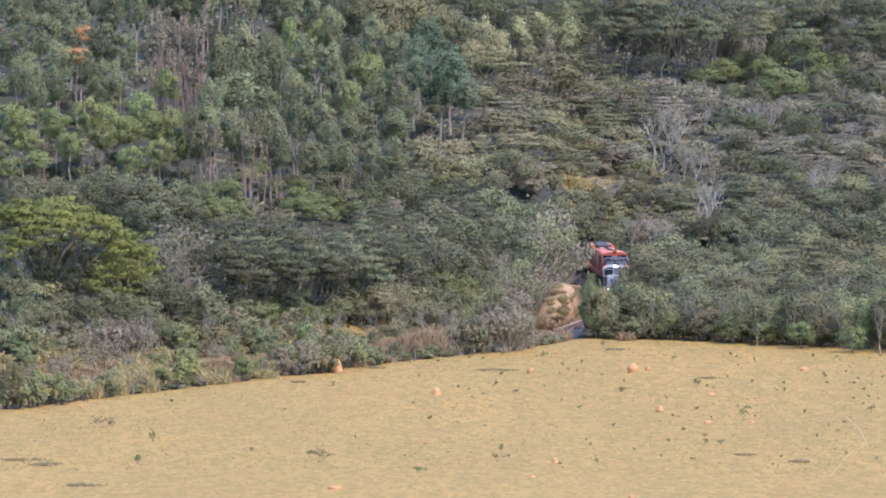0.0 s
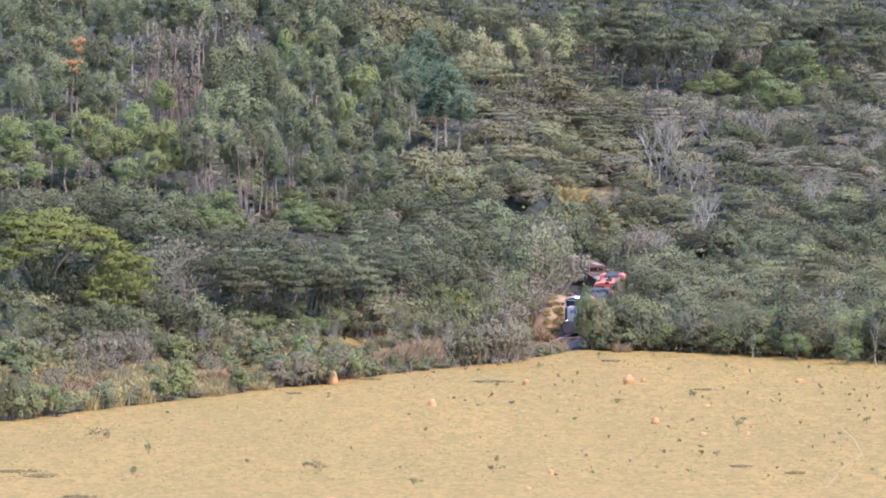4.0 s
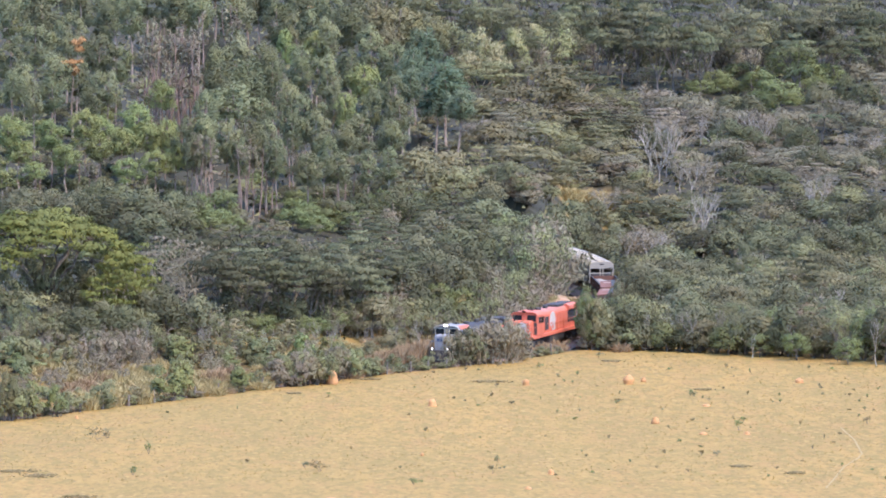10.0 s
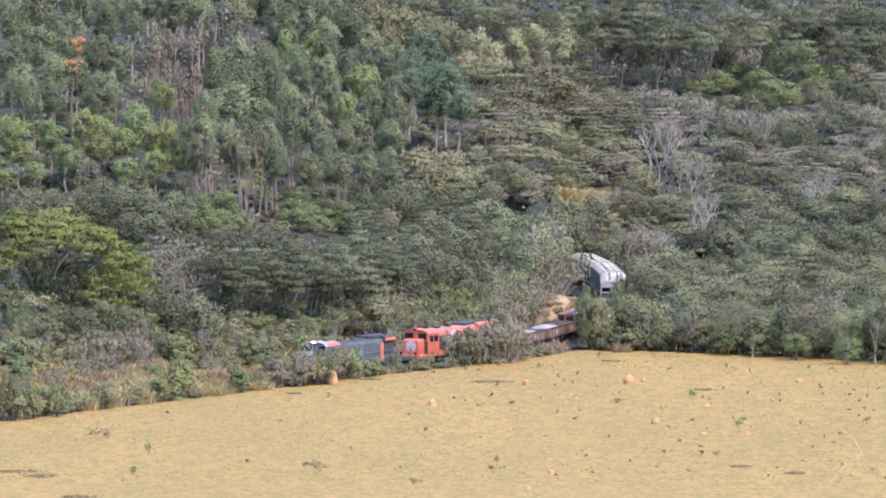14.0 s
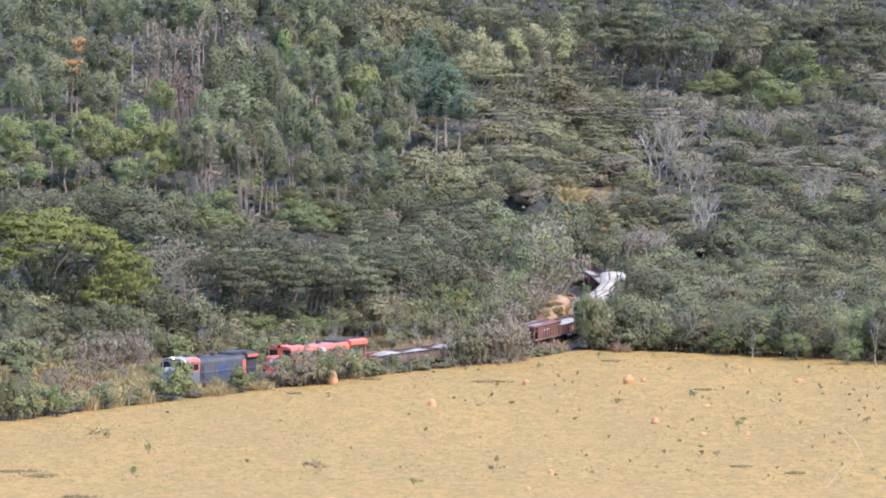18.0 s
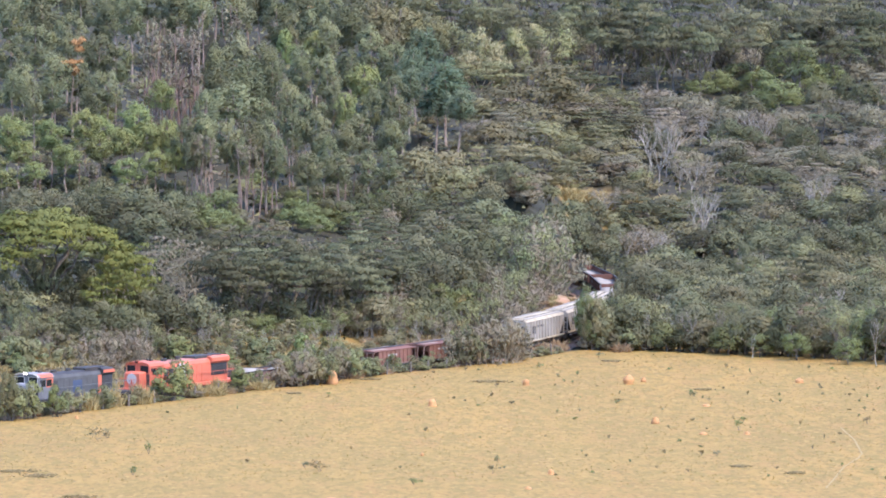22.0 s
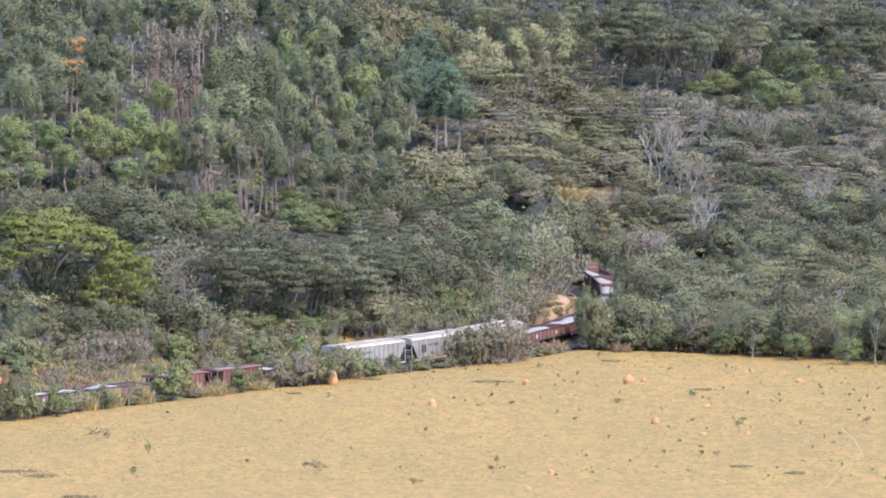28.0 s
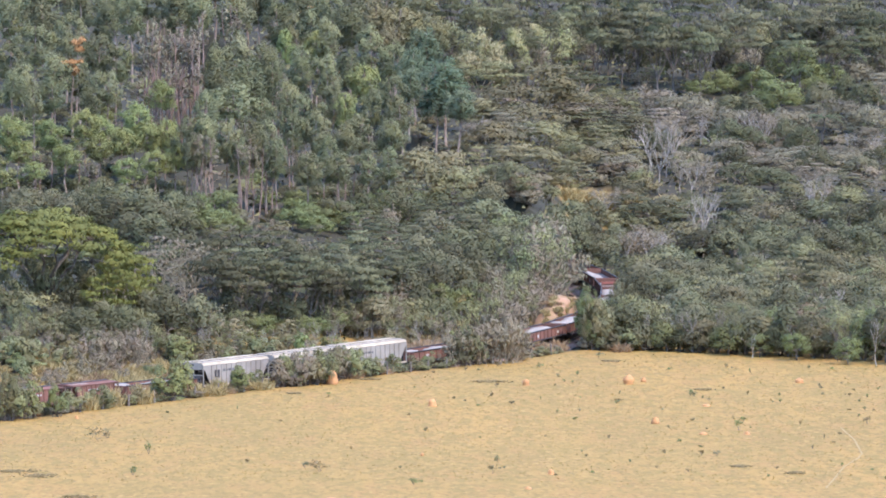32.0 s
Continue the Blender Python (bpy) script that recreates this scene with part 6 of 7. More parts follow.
for spot in ((-5.3, 956.5, 4, 3.1), (-5.9, 954, 3.6, 2.5), (-41.7, 931.5, 3, 3.7), (-44.1, 931.5, 3, 3), (-21.7, 937.5, 3, 3.7), (-9, 949.5, 3, 3.1), (25, 941, 3, 3.7), (26.2, 938.5, 3, 3.1), (24, 938.5, 2.8, 2.5), (23, 1017.5, 3.8, 4.7), (21.7, 1017, 3.6, 4), (24.7, 1017, 3.8, 4.7), (23.7, 1015, 3.4, 5.3), (25.7, 1015.5, 3.4, 4), (28.1, 1097.5, 4.4, 5.7), (29, 1091, 4, 4.3), (29.5, 1069, 3, 4.9), (31.8, 1066.5, 3, 4.2), (19, 1049, 2.4, 4.8), (21.8, 1052.5, 2.2, 4.1), (36.2, 1012.5, 3, 4), (8, 1009, 2.6, 4), (9.7, 1012, 2.8, 4), (40.4, 1109.5, 3, 4.4),):
    plant("drybush", *spot)
for spot in ((45.7, 1049, 3.4, 3.4), (38, 957.5, 2.6, 4.4), (39.7, 953, 2.6, 5), (47.3, 943, 3, 3.7), (-34.8, 850, 2, 2.8), (-34, 852.5, 2.2, 2.8), (-32, 858.5, 2.6, 3.9), (-31.1, 856.5, 2.4, 3.4), (-32.7, 854.5, 2.4, 3.4), (-35.2, 847, 1.6, 2.2), (-34.9, 853, 2.8, 3.3), (-31.2, 860, 2.8, 3.4), (-37, 851.5, 2.4, 2.8),):
    plant("drybush", *spot)
for spot in ((-40.1, 870.5, 12, 18.8),):
    plant("umbrella", *spot)
for spot in ((14.5, 901, 5.8, 1.8), (15.1, 901, 6.8, 2), (-42.4, 857.5, 4.4, 3.9), (-42.7, 854, 3.6, 3.9), (-41.2, 857, 3.8, 3.4), (-38.7, 858.5, 3.4, 3.4), (-43.3, 849, 3, 3.3), (-22.1, 879, 3, 2.9), (-20.4, 880.5, 2.8, 2.9), (-15.3, 885.5, 3, 2.9), (-12.2, 889, 3.4, 2.9), (-9.6, 892, 3.6, 3.5), (-8.4, 893.5, 4, 3.5), (-6.1, 897, 4.2, 3.5), (-24.9, 875.5, 2.4, 2.9), (-26.5, 871, 2.2, 2.8), (-21.5, 878.5, 2, 2.9), (19, 902.5, 3, 2.4), (22.5, 900, 3, 2.4), (26.1, 898, 3, 2.3), (29.6, 895.5, 3, 2.3), (33.1, 894, 3, 2.3), (36.6, 891.5, 3, 2.3), (40, 889, 3, 2.3),):
    plant("thicket", *spot)
for spot in ((43.5, 887.5, 3, 2.3), (-1.4, 895, 4, 4.1), (0.9, 899.5, 4, 4.1), (3, 903.5, 4.4, 4.1), (5.1, 909, 4.6, 4.2), (-4.9, 892, 3.8, 4.1), (7.6, 918.5, 5, 4.2), (9.5, 930.5, 5.2, 3.6), (7, 925, 5, 3.6), (11.5, 943.5, 5.2, 3.7), (9, 940.5, 5, 3.7), (6, 904.5, 4, 3.5), (3.9, 913.5, 4.6, 3.6), (2.1, 895.5, 3.4, 3.5), (20.6, 910.5, 4, 3.6), (23.6, 909, 4.4, 3.6), (27.2, 910.5, 4.6, 3.6), (30.6, 906, 4.6, 3.6), (34.6, 902.5, 4.8, 3.5), (38, 898.5, 4.8, 3.5), (41.8, 891.5, 5, 3.5), (44.5, 887, 5, 2.9), (38.2, 946, 4, 3.7), (41.3, 946, 4, 3.7),):
    plant("thicket", *spot)
for spot in ((34.1, 937, 4, 3.7), (30.3, 932.5, 4, 3.7), (4.2, 907.5, 4.6, 3.6), (7.9, 926, 5, 3.6), (11.2, 949, 5.4, 3.7), (12.7, 954, 4.8, 3.1), (8.5, 919, 4.4, 3.6), (-27.4, 863.5, 2.8, 2.8), (-29.1, 863, 2.8, 2.8), (-20.8, 872.5, 2.6, 2.9), (-18.6, 875, 2.4, 2.9), (-16.3, 877.5, 2.2, 2.9), (-13.8, 880, 2.2, 2.9), (-21.9, 870.5, 2, 2.8),):
    plant("thicket", *spot)
for spot in ((-32.2, 874.5, 9.4, 6.9), (-33, 869.5, 8, 6.3), (-34.8, 865.5, 6.4, 5.1), (-30.9, 875.5, 7.6, 5.2),):
    plant("yellow", *spot)
for spot in ((-7.6, 896, 4, 3.5), (-5.5, 898.5, 4.4, 3.5), (-9, 892, 3.2, 2.9), (-11.3, 889.5, 2.6, 2.9), (-19.6, 882, 2, 2.3), (-5, 901, 4.4, 3.5), (-24, 875.5, 2, 2.3), (-0.2, 894, 3.4, 3.5), (5.8, 915.5, 4.8, 3.6), (9.9, 938, 5.4, 3.7), (12.1, 955, 5.4, 3.7), (10.4, 932.5, 4.8, 3.7), (6.6, 912, 4.2, 3.6), (11.7, 937, 4.4, 3.1), (12.8, 964.5, 5.2, 3.2), (-4.9, 896.5, 4, 3.5), (-3.8, 895, 3.6, 3.5), (-6.7, 893.5, 3.4, 3.5), (22.7, 923.5, 4, 3.6), (26.1, 925, 4.2, 3.6), (44.8, 905.5, 4.6, 3.6), (36.8, 927.5, 4, 3.6), (40.7, 920, 4.2, 3.6), (-32.3, 858.5, 3, 3.9),):
    plant("dry_thicket", *spot)
for spot in ((-35, 855, 2.6, 3.4), (-30.1, 860.5, 2.4, 3.4), (-31.3, 862.5, 3, 3.4), (-34, 859, 3, 3.4), (-27.4, 865.5, 2.4, 3.4),):
    plant("dry_thicket", *spot)
for spot in ((38.9, 905.5, 5, 4.7), (38, 904, 4.4, 3.5), (40.7, 905.5, 4.6, 3.6),):
    plant("brown", *spot)
for spot in ((22.5, 901.5, 1.9, 2.6), (31.8, 897.5, 1.9, 2.6), (42, 888.5, 2, 2.6), (17.8, 902.5, 1.7, 2.4), (27.2, 899, 1.7, 2.6), (33.7, 894, 1.8, 2.6), (38.3, 891, 1.8, 2.6), (43, 886.5, 1.8, 2.3),):
    plant("shrub", *spot)
for spot in ((-40.8, 871, 5, 3.4), (48.7, 1109.5, 4.6, 5.1), (47, 1139, 6, 4.5), (54.5, 1155, 7, 4.5),):
    plant("palm", *spot)
for spot in ((9.3, 1009, 3, 4.6),):
    plant("red_bush", *spot)
for spot in ((14.7, 1043, 1.6, 3.4), (16.2, 1049.5, 1.6, 4.1), (18.4, 1057.5, 1.6, 4.1), (19.8, 1056, 1.6, 4.1), (21.5, 1055.5, 1.6, 4.1), (23.2, 1053.5, 1.6, 3.4), (16.9, 1050.5, 1.5, 4.1), (20.7, 1052.5, 1.5, 4.1), (22.4, 1051, 1.4, 4.1), (15.1, 1042, 1.5, 3.4), (19, 1050, 1.4, 3.4), (27.3, 1054.5, 1.4, 3.4), (28.3, 1052.5, 1.4, 3.4), (15.5, 1049, 1.2, 3.4), (17.8, 1059.5, 1.3, 4.2), (20.5, 1056.5, 1.4, 4.1), (22.5, 1055.5, 1.4, 3.4), (19.1, 1055, 1.2, 4.1), (27.7, 1055, 1, 2.8), (14.4, 1043, 1, 2.7), (-39.3, 852, 1.3, 2.8), (-36.7, 856, 1.3, 2.8), (-33.3, 848, 1.5, 3.3), (-31.5, 845.5, 1.5, 3.3),):
    plant("yellow_grass", *spot)
for spot in ((-32.4, 840.5, 1.3, 3.8), (-30.2, 846, 1.3, 2.8), (-36.7, 844.5, 1.3, 2.8), (-28.4, 841.5, 1, 3.3), (-35.1, 851.5, 1.5, 3.3), (-38.6, 848, 1.3, 2.8), (-24.7, 847.5, 1.1, 2.8), (-23.1, 850.5, 1, 3.3), (-21.5, 852.5, 1, 3.3), (-19.8, 855, 1, 3.4), (-18.2, 857.5, 1, 3.4), (-16, 861.5, 1, 3.4), (-40.1, 846, 1.3, 2.8), (-33.4, 835.5, 1, 3.3), (-30.7, 838, 1.2, 3.3), (-35.2, 833, 1, 2.7), (-30, 856, 1.2, 2.8), (-28, 857.5, 1.2, 2.8),):
    plant("yellow_grass", *spot)
for spot in ((-12.8, 871.5, 1, 2.8), (-11.4, 874, 1, 2.9), (-10, 876, 1, 2.9), (-8.3, 879, 1, 2.9), (-6.9, 880, 1.1, 2.9), (-5.4, 881.5, 1.1, 2.9), (-4, 884, 1.1, 2.9), (-2.6, 886.5, 1.1, 2.9), (-1.1, 889, 1.1, 2.9), (0.4, 892.5, 1, 2.9), (-17.2, 862.5, 1, 2.8), (-15, 866.5, 1, 2.8), (-19.3, 857.5, 1, 2.8), (-22, 852.5, 1, 2.8), (-32.3, 852.5, 1.5, 3.3), (-33.8, 846.5, 1.5, 3.3), (-35, 842.5, 1.4, 3.3), (-36.2, 838.5, 1.4, 3.3), (-32.3, 836, 1, 3.3), (-27.6, 852.5, 1.2, 2.8),):
    plant("grass", *spot)
for spot in ((-10.6, 879.5, 1, 2.9), (-7.5, 884, 1, 2.9), (-4.9, 888, 1, 2.9), (-2.3, 892, 1, 2.9), (-25.2, 848, 1.1, 2.8), (-23.6, 851, 1.1, 2.8), (-26.8, 845, 1.2, 2.8), (-28.3, 848.5, 1.3, 2.8), (-29.5, 843, 1.3, 2.8), (-31.1, 850, 1.5, 3.3), (-36.9, 848, 1.5, 3.3), (-38.7, 850, 1.5, 3.3), (-39.9, 852.5, 1.3, 2.8), (-26.1, 859, 1.2, 2.8), (-20.2, 871, 1.2, 3.4), (-18, 874.5, 1.2, 3.4), (-15.7, 876.5, 1.2, 3.4), (-13.5, 880, 1.2, 3.5), (-21.8, 867.5, 1.2, 3.4), (-23.4, 864, 1.2, 3.4),):
    plant("yellow_grass", *spot)
for spot in ((9.8, 929.5, 5.5, 5), (11.3, 955, 7, 6), (9.4, 920.8, 3.5, 4), (5.5, 875.8, 4.1, 4), (7.4, 877.8, 4, 3.5), (5, 878.8, 2.9, 2.6), (1.9, 872.2, 3.5, 3.4), (3.5, 873.8, 3.8, 3.7), (4, 879.6, 3.8, 3.2),):
    plant("dry_thicket", *spot)
for spot in ((11.4, 950.5, 7, 5.5), (10.8, 939.5, 7.5, 6), (11.7, 954.2, 7.2, 5), (9.9, 939, 8, 7), (11.2, 949.8, 8, 6), (11.8, 962, 7.6, 5), (16, 900.5, 5.3, 3.2), (6, 960, 5.5, 7), (11.7, 951.5, 5.5, 5), (7.3, 921, 5.5, 5), (11.2, 947.5, 6.5, 6), (8.2, 932.2, 7, 6), (16.5, 906, 4.9, 3.6), (41, 885.2, 5.8, 4.6), (18.5, 904.2, 5.3, 5), (17.5, 904.2, 5, 3.8),):
    plant("thicket", *spot)
for spot in ((16.1, 900.2, 5.3, 3.5), (19.1, 901.2, 4.6, 4.7), (25.9, 898, 5.3, 4.7), (31.4, 893, 5.6, 4.7), (35.6, 889.8, 5.4, 4.7), (45.3, 882.2, 6.4, 4.6), (47.6, 879.2, 6.3, 5.2), (16.3, 903.9, 4.6, 3.6), (17.7, 904.2, 5.1, 5.3), (16.3, 903.9, 5.1, 3.7), (16.7, 904, 5.1, 4.4), (18.2, 904.2, 5, 5),):
    plant("dark", *spot)
for spot in ((15.6, 901, 5.2, 2.4), (16.3, 900.5, 5, 3.9), (23.3, 899.5, 4.1, 3.5), (33.1, 891.2, 4.1, 3.5), (18.6, 917.8, 4, 3.6), (19.4, 921.7, 4, 3.6), (19.1, 904.2, 6.3, 5.1), (-41, 806.8, 5.3, 2.1), (21.6, 902.8, 5.7, 4.7), (28.6, 897.8, 4.9, 4.1), (38.2, 888.2, 5.2, 4.4), (16.2, 902.5, 5.1, 3.5), (15.9, 905.6, 4.9, 2.8), (18.2, 904.2, 5.1, 4.4), (-40.3, 807.2, 4.4, 1.9),):
    plant("broad", *spot)
for spot in ((29.6, 892.8, 4, 4), (43.3, 885.2, 5, 4.1),):
    plant("bright", *spot)
for spot in ((-14.6, 846.2, 3.4, 3.3), (8.1, 881, 2.9, 2.3), (-13.3, 847.5, 3.6, 3.3), (-11.7, 851.8, 2.8, 2.8), (-10.4, 854.8, 2.8, 2.8), (-16.3, 845, 3, 2.8), (-10.3, 853, 3.6, 3.1), (14.8, 899.8, 1.5, 2.4),):
    plant("grey_shrub", *spot)
for spot in ((6.7, 877.5, 3.7, 3.5), (10.3, 946, 6, 4.5), (12.4, 962, 6, 4), (8.6, 933.8, 5.5, 3.5), (5.3, 923, 5, 3.5), (6.3, 914.2, 4, 3), (-32.2, 856.8, 3.2, 4.2), (-13.8, 878.2, 3, 3), (-7.3, 896, 4, 4), (-27.2, 895.5, 5, 6), (6.1, 875.8, 4.8, 4), (7.7, 879.2, 4, 3.2), (11.8, 962.2, 6.5, 5), (11.2, 944.2, 6.5, 5), (5.4, 875.5, 4.4, 4.6), (7, 877.5, 4.3, 4), (-23.1, 873.8, 4, 4), (8.9, 934.8, 8, 6), (10.9, 943.8, 8, 6), (11.8, 957.8, 8, 5), (12.4, 962.5, 7, 4), (6.4, 876.8, 4.6, 5.2), (4.6, 875.5, 4.2, 4), (-32.7, 854, 3.8, 4.5),):
    plant("drybush", *spot)
for spot in ((-31.1, 855, 3.8, 4.5), (-30.1, 855.8, 3.4, 4), (-35.2, 848, 2.6, 3.5), (-13.8, 846.2, 3.9, 3.3), (5.2, 925.2, 4.1, 3.2), (6.7, 919.2, 4.3, 3.2), (8.3, 931.8, 3.9, 3.6), (9.8, 925.2, 4.9, 4.2), (11.2, 942.8, 4.7, 3.3), (7.2, 903.2, 4.1, 4.4), (8.6, 903.9, 4.8, 4.2), (5.7, 908.8, 4.7, 4.3), (12.8, 958.5, 4.9, 3.1), (8.5, 920.2, 4.5, 4), (2.9, 874.5, 3.4, 2.9), (1.4, 870.5, 3.5, 2.9),):
    plant("drybush", *spot)
for spot in ((-11.2, 883.2, 3.5, 1.2), (-25, 865, 3, 1), (-23.9, 866.2, 4, 1.2), (-4.9, 886.2, 3, 1), (19.4, 901.2, 3.8, 1.1), (21.3, 899.5, 4.7, 1.2), (23.4, 898, 5, 1.7), (26.3, 896.2, 2.9, 1.8), (28.7, 894.5, 5, 1.6), (32.2, 893, 4, 1.7), (34.3, 891.2, 4.8, 1.1), (36.1, 889.8, 4.5, 1.5), (38.2, 888.2, 4.5, 1.3), (40.4, 886.8, 3.7, 1.2), (42.9, 884.5, 3, 1), (-7.8, 883.8, 3.1, 1.6), (-17.4, 871.5, 3.9, 1.6), (-21.4, 872, 3.4, 1.6), (-30.2, 863.8, 3.8, 1.6), (-35.5, 855.2, 3.7, 1.6), (-12.9, 882.2, 3.5, 1.6), (-2.3, 881.8, 4.5, 1.6),):
    plant("bare", *spot)
for spot in ((-38.5, 810.5, 3.6, 3.7), (-36.3, 811.8, 3.1, 2.9), (-19.5, 840.5, 2.2, 2.3), (-1.9, 869, 1.4, 1.7), (-25.3, 834.5, 3.9, 3.6), (-26.3, 830.2, 3.3, 4.4), (-19.6, 840.2, 2.6, 2.8), (-26.1, 863.5, 3, 4), (-13.9, 872, 3.4, 4),):
    plant("green_shrub", *spot)
for spot in ((-32.8, 820.8, 2.4, 3.4), (-12.7, 849, 3.1, 2.8), (-10, 854.8, 3.4, 3.7), (-7.5, 857, 1.7, 2.8), (-5.3, 864.2, 1.5, 2.3), (-40.7, 807.2, 3.3, 3.7), (-21.9, 839.2, 1.3, 1.7), (15.7, 905.4, 2.4, 2.4), (17.5, 914, 3.2, 3), (-40, 809.2, 3.2, 4.2), (-34.8, 817, 2.4, 3.2), (-4.8, 864, 1.9, 2.3), (-1.1, 868.8, 1.8, 2.3), (-8.1, 857, 1.9, 2.5), (-11.6, 848.8, 3.7, 3.3), (-9.1, 855.8, 2.2, 2.8), (-14.9, 846.2, 3.4, 3.3), (-9.1, 856, 3.3, 2.6), (-7, 859.5, 1.9, 2.6), (-17.9, 844, 2, 2.4), (-39.2, 809.2, 3.2, 3.2), (-42.3, 845.8, 3, 4.5), (-40.2, 847.5, 3, 4.5), (-38.4, 850, 2.6, 4),):
    plant("shrub", *spot)
for spot in ((-22.6, 866.2, 3, 4), (-17.9, 869.2, 3, 4), (16.1, 899.5, 2, 2.9), (19.3, 898.8, 2.4, 3.2),):
    plant("shrub", *spot)
for spot in ((2.7, 873.8, 3.9, 4.1), (2.1, 872.2, 3.8, 4), (16.9, 901.2, 3, 3.5), (20.8, 898.8, 2.9, 3.3),):
    plant("dark_shrub", *spot)
for spot in ((-41.3, 808, 3.2, 4.2), (-20.9, 876.5, 3, 4), (-16.1, 881, 3, 4), (-0.5, 911.2, 3, 4), (-3.1, 865, 1.7, 2.3), (-6.4, 860, 1.7, 2.3), (-12.4, 847.5, 2.8, 2.2), (-10.9, 851.5, 3.3, 2.8), (-5.3, 864.2, 1.7, 2.5), (-29.4, 825.8, 1.9, 2.7), (-41.3, 846.5, 3.5, 5), (-24.6, 865.5, 3, 4.5), (-19.6, 869.5, 3, 4), (17.7, 898.8, 2.1, 3.2),):
    plant("olive_shrub", *spot)
for spot in ((-35.7, 819.8, 2.1, 2.7), (-33.8, 819.8, 2.1, 2.7), (-28.9, 826.5, 2.4, 2.4), (-31.6, 824.2, 2.2, 2.7), (-21.9, 839.2, 1.9, 2.4), (-23.7, 834.8, 1.6, 2.2), (-17.4, 844.5, 1.3, 2), (-18.5, 844.2, 1.3, 2), (-17.9, 842.5, 1.1, 2.8), (-22.1, 836, 1.1, 2.7), (-35.5, 854, 1.6, 3), (-34, 852, 1.6, 3), (-32.5, 848.8, 1.5, 3), (-37, 851.2, 1.5, 3), (-30.1, 845.8, 1.5, 3), (-28.7, 843, 1.5, 3), (-21.2, 852.2, 1.5, 3), (12.2, 929.2, 2, 3), (13, 922, 1.9, 3), (11.5, 922.2, 1.6, 3), (-31, 852.8, 1.6, 3), (-29.5, 850, 1.6, 3), (-24.3, 853.8, 1.4, 3),):
    plant("yellow_grass", *spot)
for spot in ((11, 931.5, 1.4, 2.4), (13, 939.2, 2.7, 2.7), (13.8, 939.8, 1.5, 2.5), (12.1, 939.8, 2.2, 2.5), (12.2, 925.8, 1.1, 3), (13.4, 932.8, 1.3, 3.1), (10.6, 922, 1, 2.8), (-9.2, 855.8, 1.2, 2.8), (-2.4, 882.2, 2, 3), (-1.4, 883.8, 2, 3), (-0.1, 886, 2, 3), (-3.7, 880.5, 2, 3), (0.8, 886.8, 1.6, 2.4), (-5.4, 876.8, 1.8, 3), (-6.8, 875, 1.6, 3), (-8.2, 872.2, 1.6, 3), (-22.3, 852.2, 1.8, 3), (-23.1, 851.5, 1.5, 3), (10.7, 924.5, 1.2, 3), (13.5, 935, 1.4, 3), (10.3, 890.8, 1.5, 2.3), (11.8, 896.7, 1.5, 2.4), (12.9, 915.9, 1, 2.2), (9.9, 910.2, 1.6, 3),):
    plant("grass", *spot)
for spot in ((11.8, 912.9, 1, 3), (-21, 858, 1.6, 3), (18.6, 897.2, 1.1, 2.4), (-4.1, 877.2, 2.5, 3.6), (-3, 881, 2.5, 3.6), (-1.8, 882.2, 2.5, 3.6), (-0.7, 884.5, 2.5, 3.6), (0.5, 885.8, 2.5, 3.6), (-2.4, 880.2, 2.5, 3.6), (-1.2, 881.6, 2.5, 3.6),):
    plant("grass", *spot)


def rail_gap(x, y):
    return float(np.sqrt(np.min((x - LINE_X[::20]) ** 2 + (y - LINE_Y[::20]) ** 2)))


def room(x, y, r, deep=1.0):
    """Whether a plant of half width r has room; rows stand further apart up the slope."""
    return not any(((x - a) / (r + q)) ** 2 + ((y - b) / ((r + q) * deep)) ** 2 < 1 for a, b, q in TAKEN)


LOW = []


def room_low(x, y, r):
    if any((x - a) ** 2 + (y - b) ** 2 < (r + q) ** 2 for a, b, q in LOW):
        return False
    LOW.append((x, y, r))
    return True


